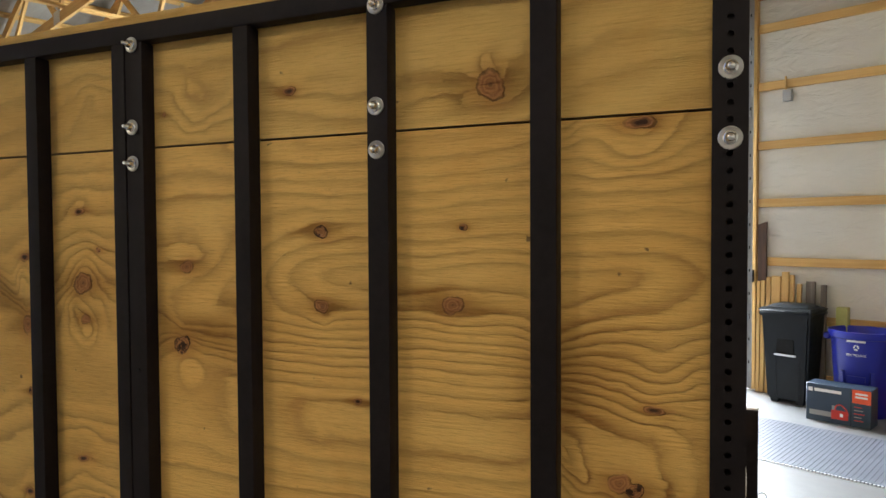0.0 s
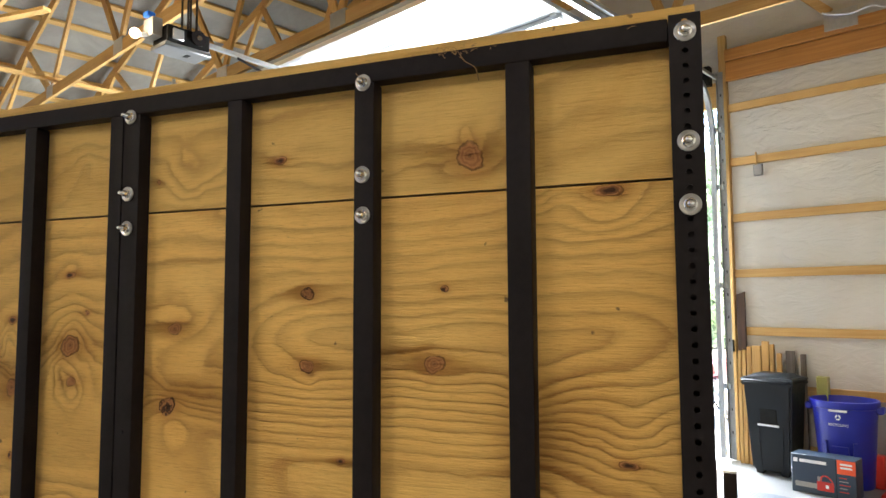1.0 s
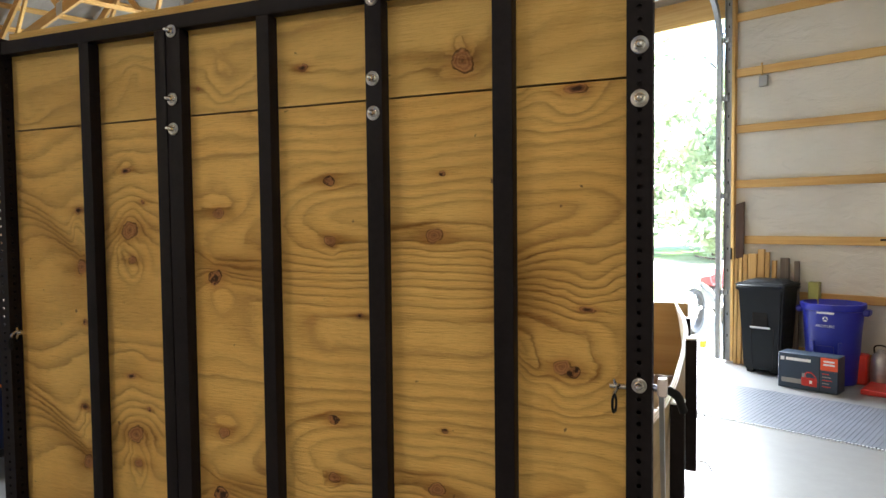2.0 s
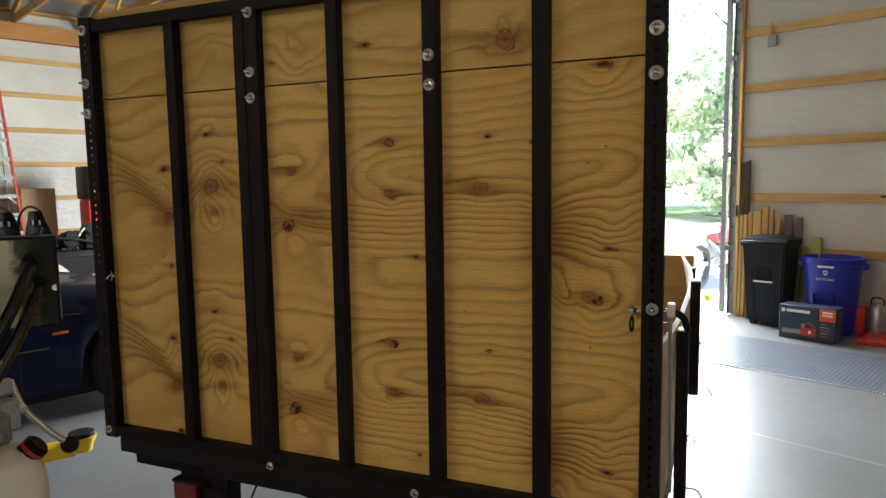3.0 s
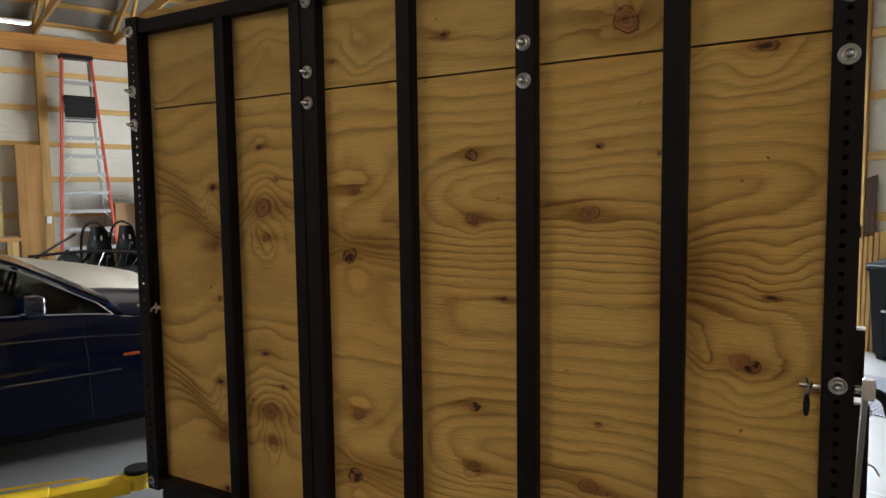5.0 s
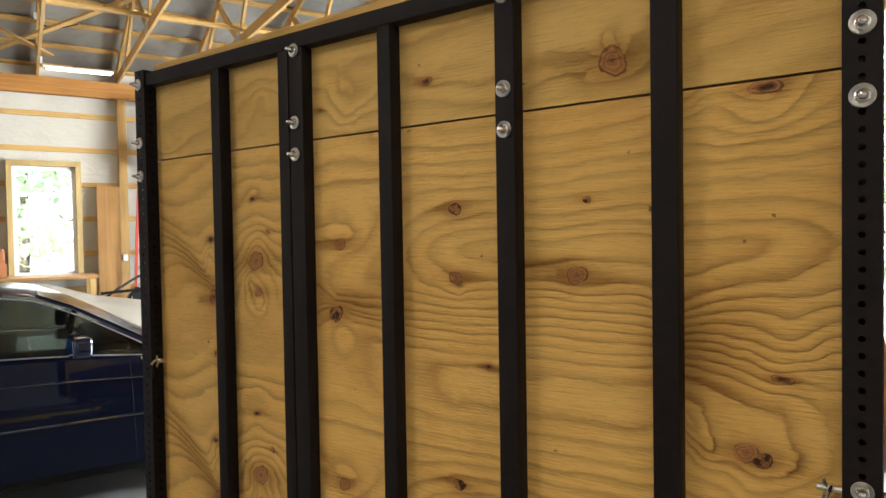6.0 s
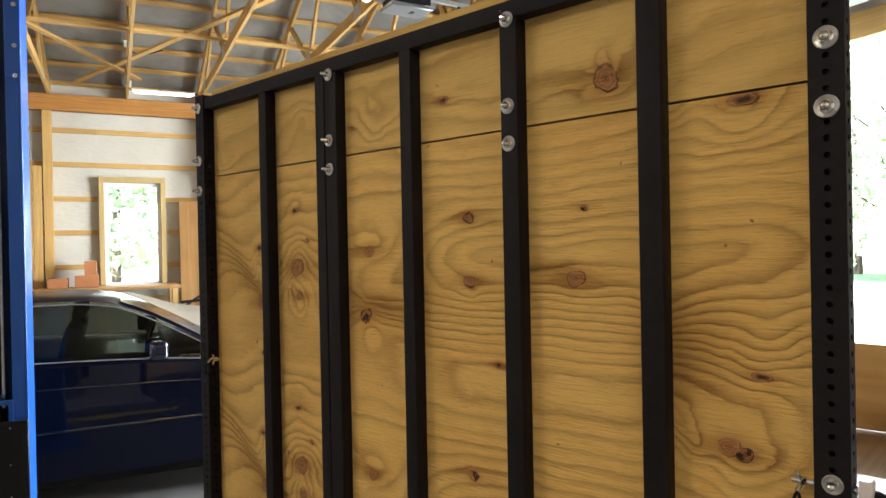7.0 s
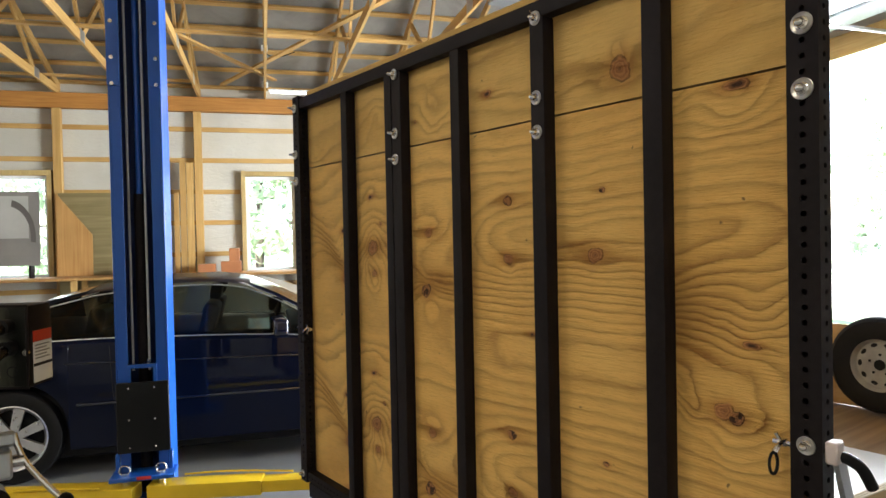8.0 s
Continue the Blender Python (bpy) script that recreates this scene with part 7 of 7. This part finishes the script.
for k in range(16):
    y = -0.75 + 0.115 * k
    z = hose_rng.uniform(0.86, 1.02)
    pts = [(0.25, y, 0.72), (0.28 + hose_rng.uniform(-0.1, 0.1), y + hose_rng.uniform(-0.1, 0.12), z), (0.1, y + hose_rng.uniform(-0.1, 0.25), z + hose_rng.uniform(-0.05, 0.08)), (-0.1, y + hose_rng.uniform(-0.2, 0.3), 0.74)]
    part("hose" if k % 4 else "steel_link", tube_bm(pts, 0.016 if k % 4 else 0.010, 7), M_RUBBER if k % 4 else M_CHROME, buggy)
for k, (y, z, r) in enumerate(((-0.62, 0.82, 0.13), (0.52, 0.86, 0.12), (0.82, 0.99, 0.10))):
    part("air_filter", cyl_bm((0.05, y, z), (0.32, y, z + 0.04), r, n=20, bevel=0.015), M_BLACKPL, buggy)
part("handle_bar", tube_bm([(0.3, 0.6, 0.9), (0.28, 0.75, 1.06), (0.2, 0.95, 1.08), (0.15, 1.05, 0.95)], 0.016, 8), M_CHROME, buggy)
for y in (-1.1, 1.15):
    for x in (-0.62, 0.62):
        part("tyre", cyl_bm((x - 0.11, y, 0.29), (x + 0.11, y, 0.29), 0.29, n=24, bevel=0.02), M_TYRE, buggy)
jug = thing("red_machine", BM @ pose(-11.9, 3.50, 0), "red and black garden machine by the wall", "machine")
part("engine", box_bm(-0.25, 0.25, -0.26, 0.28, 0.30, 1.42, 0.06, seg=2), M_RED, jug)
part("cowl", box_bm(-0.28, 0.28, -0.28, 0.30, 1.421, 1.98, 0.05, seg=2), M_BLACKPL, jug)
part("grille", box_bm(0.2805, 0.290, -0.22, 0.24, 1.50, 1.60, 0.003), M_PRINTGREY, jug)
part("chassis", box_bm(-0.3, 0.3, -0.35, 0.35, 0.10, 0.299, 0.02), M_BLACK, jug)
for s in (-1, 1):
    part("tyre", cyl_bm((-0.1, s * 0.36, 0.2), (-0.1, s * 0.46, 0.2), 0.2, n=20, bevel=0.02), M_TYRE, jug)
# saw-cut joints in the slab
for name, x0, x1, y0, y1 in (("cut", -13, 5, 3.82, 3.826), ("cut", -13, 5, -1.6, -1.594), ("cut", -6.6, -6.594, -7, 7.5), ("cut", 1.2, 1.206, -7, 7.5)):
    single("floor_joint", box_bm(x0, x1, y0, y1, 0.0004, 0.0012), plain("joint_pale", (0.52, 0.52, 0.50), 0.6), BM, "fine pale joint line across the concrete", kind="structure", smooth=False)

# ---- outside ----
# red paled towards pink: the yard's sun glare put into the colour
M_BIKERED = plain("glare_paled_red", (0.50, 0.16, 0.15), 0.5)
bike = thing("dirt_bike", BM @ pose(-3.86, 9.87, -0.03, 0, 0, 2), "red and white dirt bike on its stand in the yard", "motorcycle")
for y in (-0.68, 0.68):
    # tyre greyed for the same glare
    w = part("wheel", lathe_bm([(0.26, -0.04), (0.31, -0.05), (0.335, 0.0), (0.31, 0.05), (0.26, 0.04)], 32, None, True), plain("glare_greyed_tyre", (0.09, 0.088, 0.085), 0.8), bike)
    w.matrix_basis = pose(0, y, 0.335, 0, 90, 0)
    sp = bmesh.new()
    for k in range(16):
        a = 2 * math.pi * k / 16
        add_cyl(sp, (0.03 * math.cos(a), 0.03 * math.sin(a), 0.02 * (-1) ** k), (0.265 * math.cos(a), 0.265 * math.sin(a), 0), 0.003, n=4)
    add_cyl(sp, (0, 0, -0.06), (0, 0, 0.06), 0.045, n=12)
    part("spokes", sp, M_CHROME, w)
part("fork", tube_bm([(0.0, 0.68, 0.335), (0.0, 0.50, 0.75), (0.0, 0.40, 1.0)], 0.03, 8), M_CHROME, bike)
part("swing_arm", beam_bm((0, -0.68, 0.335), (0, -0.05, 0.42), 0.06, 0.05), M_ALU, bike)
part("engine", box_bm(-0.13, 0.13, -0.12, 0.22, 0.30, 0.62, 0.05, seg=2), M_STEEL, bike)
part("tank", tapered_box(0.26, 0.42, 0.16, 0.34, 0.66, 0.90, 0.05), M_BIKERED, bike, "red fuel tank")
part("seat", tapered_box(0.20, 0.62, 0.15, 0.58, 0.80, 0.88, 0.02), M_WHITE, bike).matrix_basis = pose(0, -0.42, 0.02)
part("front_fender", beam_bm((0, 0.45, 0.78), (0, 1.02, 0.70), 0.15, 0.02), M_WHITE, bike)
part("rear_fender", beam_bm((0, -0.60, 0.84), (0, -1.02, 0.95), 0.16, 0.02), M_WHITE, bike)
part("shroud", beam_bm((0, 0.12, 0.60), (0, 0.38, 0.84), 0.30, 0.16), M_BIKERED, bike)
part("number_plate", box_bm(-0.10, 0.10, 0.47, 0.485, 0.80, 1.0, 0.004), M_WHITE, bike)
part("handle_bar", tube_bm([(-0.38, 0.30, 1.08), (-0.16, 0.36, 1.04), (0.16, 0.36, 1.04), (0.38, 0.30, 1.08)], 0.012, 8), M_BLACK, bike)
part("exhaust", tube_bm([(0.14, 0.2, 0.45), (0.16, -0.1, 0.40), (0.16, -0.5, 0.62), (0.15, -0.8, 0.74)], 0.035, 8), M_CHROME, bike)
part("side_stand", beam_bm((0.02, 0.0, 0.30), (0.24, 0.02, 0.0), 0.02, 0.02), M_BLACK, bike)


def leaf_material():
    n = Nodes("leaves", 0.6)
    r = n.tree.nodes.new("ShaderNodeNewGeometry").outputs["Random Per Island"]
    c = n.ramp(r, (0.0, (0.12, 0.146, 0.10)), (0.6, (0.153, 0.18, 0.13)), (1.0, (0.20, 0.228, 0.172)))
    n.set("Base Color", c)
    n.set("Specular IOR Level", 0.3)
    thin = n.node("ShaderNodeBsdfTranslucent", Color=n.mix(1.0, c, (1.6, 1.6, 1.5), "MULTIPLY"))
    both = n.node("ShaderNodeAddShader", i0=n.bsdf.outputs[0], i1=thin)
    n.tree.links.new(both, n.tree.nodes["Material Output"].inputs["Surface"])
    return n.mat


M_LEAF = leaf_material()
M_BARK = wood("bark", (0.12, 0.09, 0.07), (0.05, 0.038, 0.03), 2, 0.4, 0.9)


def crown_mesh(seed, h):
    """Many small tilted leaves in clumps, with gaps between them."""
    rng = np.random.RandomState(seed)
    verts, faces = [], []
    clumps = []
    for k in range(46):
        z = h * (0.12 + 0.86 * rng.rand())
        reach = h * 0.34 * math.sin(math.pi * min(0.95, 0.18 + 0.80 * z / h)) * (0.55 + 0.6 * rng.rand())
        a = rng.rand() * 6.283
        clumps.append((reach * math.cos(a), reach * math.sin(a), z, h * (0.07 + 0.07 * rng.rand())))
    for cx, cy, cz, cr in clumps:
        for _ in range(95):
            d = rng.normal(size=3)
            d /= np.linalg.norm(d)
            c = np.array((cx, cy, cz)) + d * cr * (0.45 + 0.6 * rng.rand()) * np.array((1, 1, 0.75))
            u = rng.normal(size=3)
            u /= np.linalg.norm(u)
            v = np.cross(u, rng.normal(size=3))
            v /= np.linalg.norm(v)
            s = 0.13 + 0.12 * rng.rand()
            o = len(verts)
            verts += [tuple(c - u * s), tuple(c - v * s * 0.5), tuple(c + u * s), tuple(c + v * s * 0.5)]
            faces.append((o, o + 1, o + 2, o + 3))
    me = bpy.data.meshes.new("crown")
    me.from_pydata(verts, [], faces)
    me.materials.append(M_LEAF)
    return me


def tree(seed, m, h):
    rng = random.Random(seed)
    t = thing("tree", m, "leafy green deciduous tree at the edge of the yard", "tree", "trees round the yard")
    bm = bmesh.new()
    add_cyl(bm, (0, 0, -0.05), (0.1, 0.05, h * 0.45), 0.20, 0.12, 10)
    add_cyl(bm, (0.1, 0.05, h * 0.45), (0.0, 0.1, h * 0.9), 0.12, 0.03, 8)
    for k in range(7):
        a = rng.random() * 6.28
        z = h * (0.22 + 0.09 * k)
        add_cyl(bm, (0.05, 0.03, z), (h * 0.2 * math.cos(a), h * 0.2 * math.sin(a), z + h * 0.13), 0.06, 0.015, 6)
    part("trunk", bm, M_BARK, t)
    ob = new("crown", crown_mesh(seed, h))
    ob.parent = t
    return t


firsts = [tree(11, BM @ pose(-6.5, 27, -0.03), 10.5), tree(12, BM @ pose(-11.5, 29, -0.03), 12.0), tree(13, BM @ pose(-9.0, 25, -0.03), 7.0)]
rng = random.Random(3)
SPOTS = [(-15, 27), (-19, 31), (-24, 29), (-2.5, 30), (2.5, 28), (-13, 34), (-7.5, 34), (-17, 24), (-29, 26),
         (-27, 0), (-29, 6), (-28, -6), (-31, 11), (-25, -11), (-32, -2), (-26, 4)]
for k, (x, y) in enumerate(SPOTS):
    copy_thing(firsts[k % 3], BM @ pose(x, y, -0.03, 0, 0, rng.uniform(0, 360)))
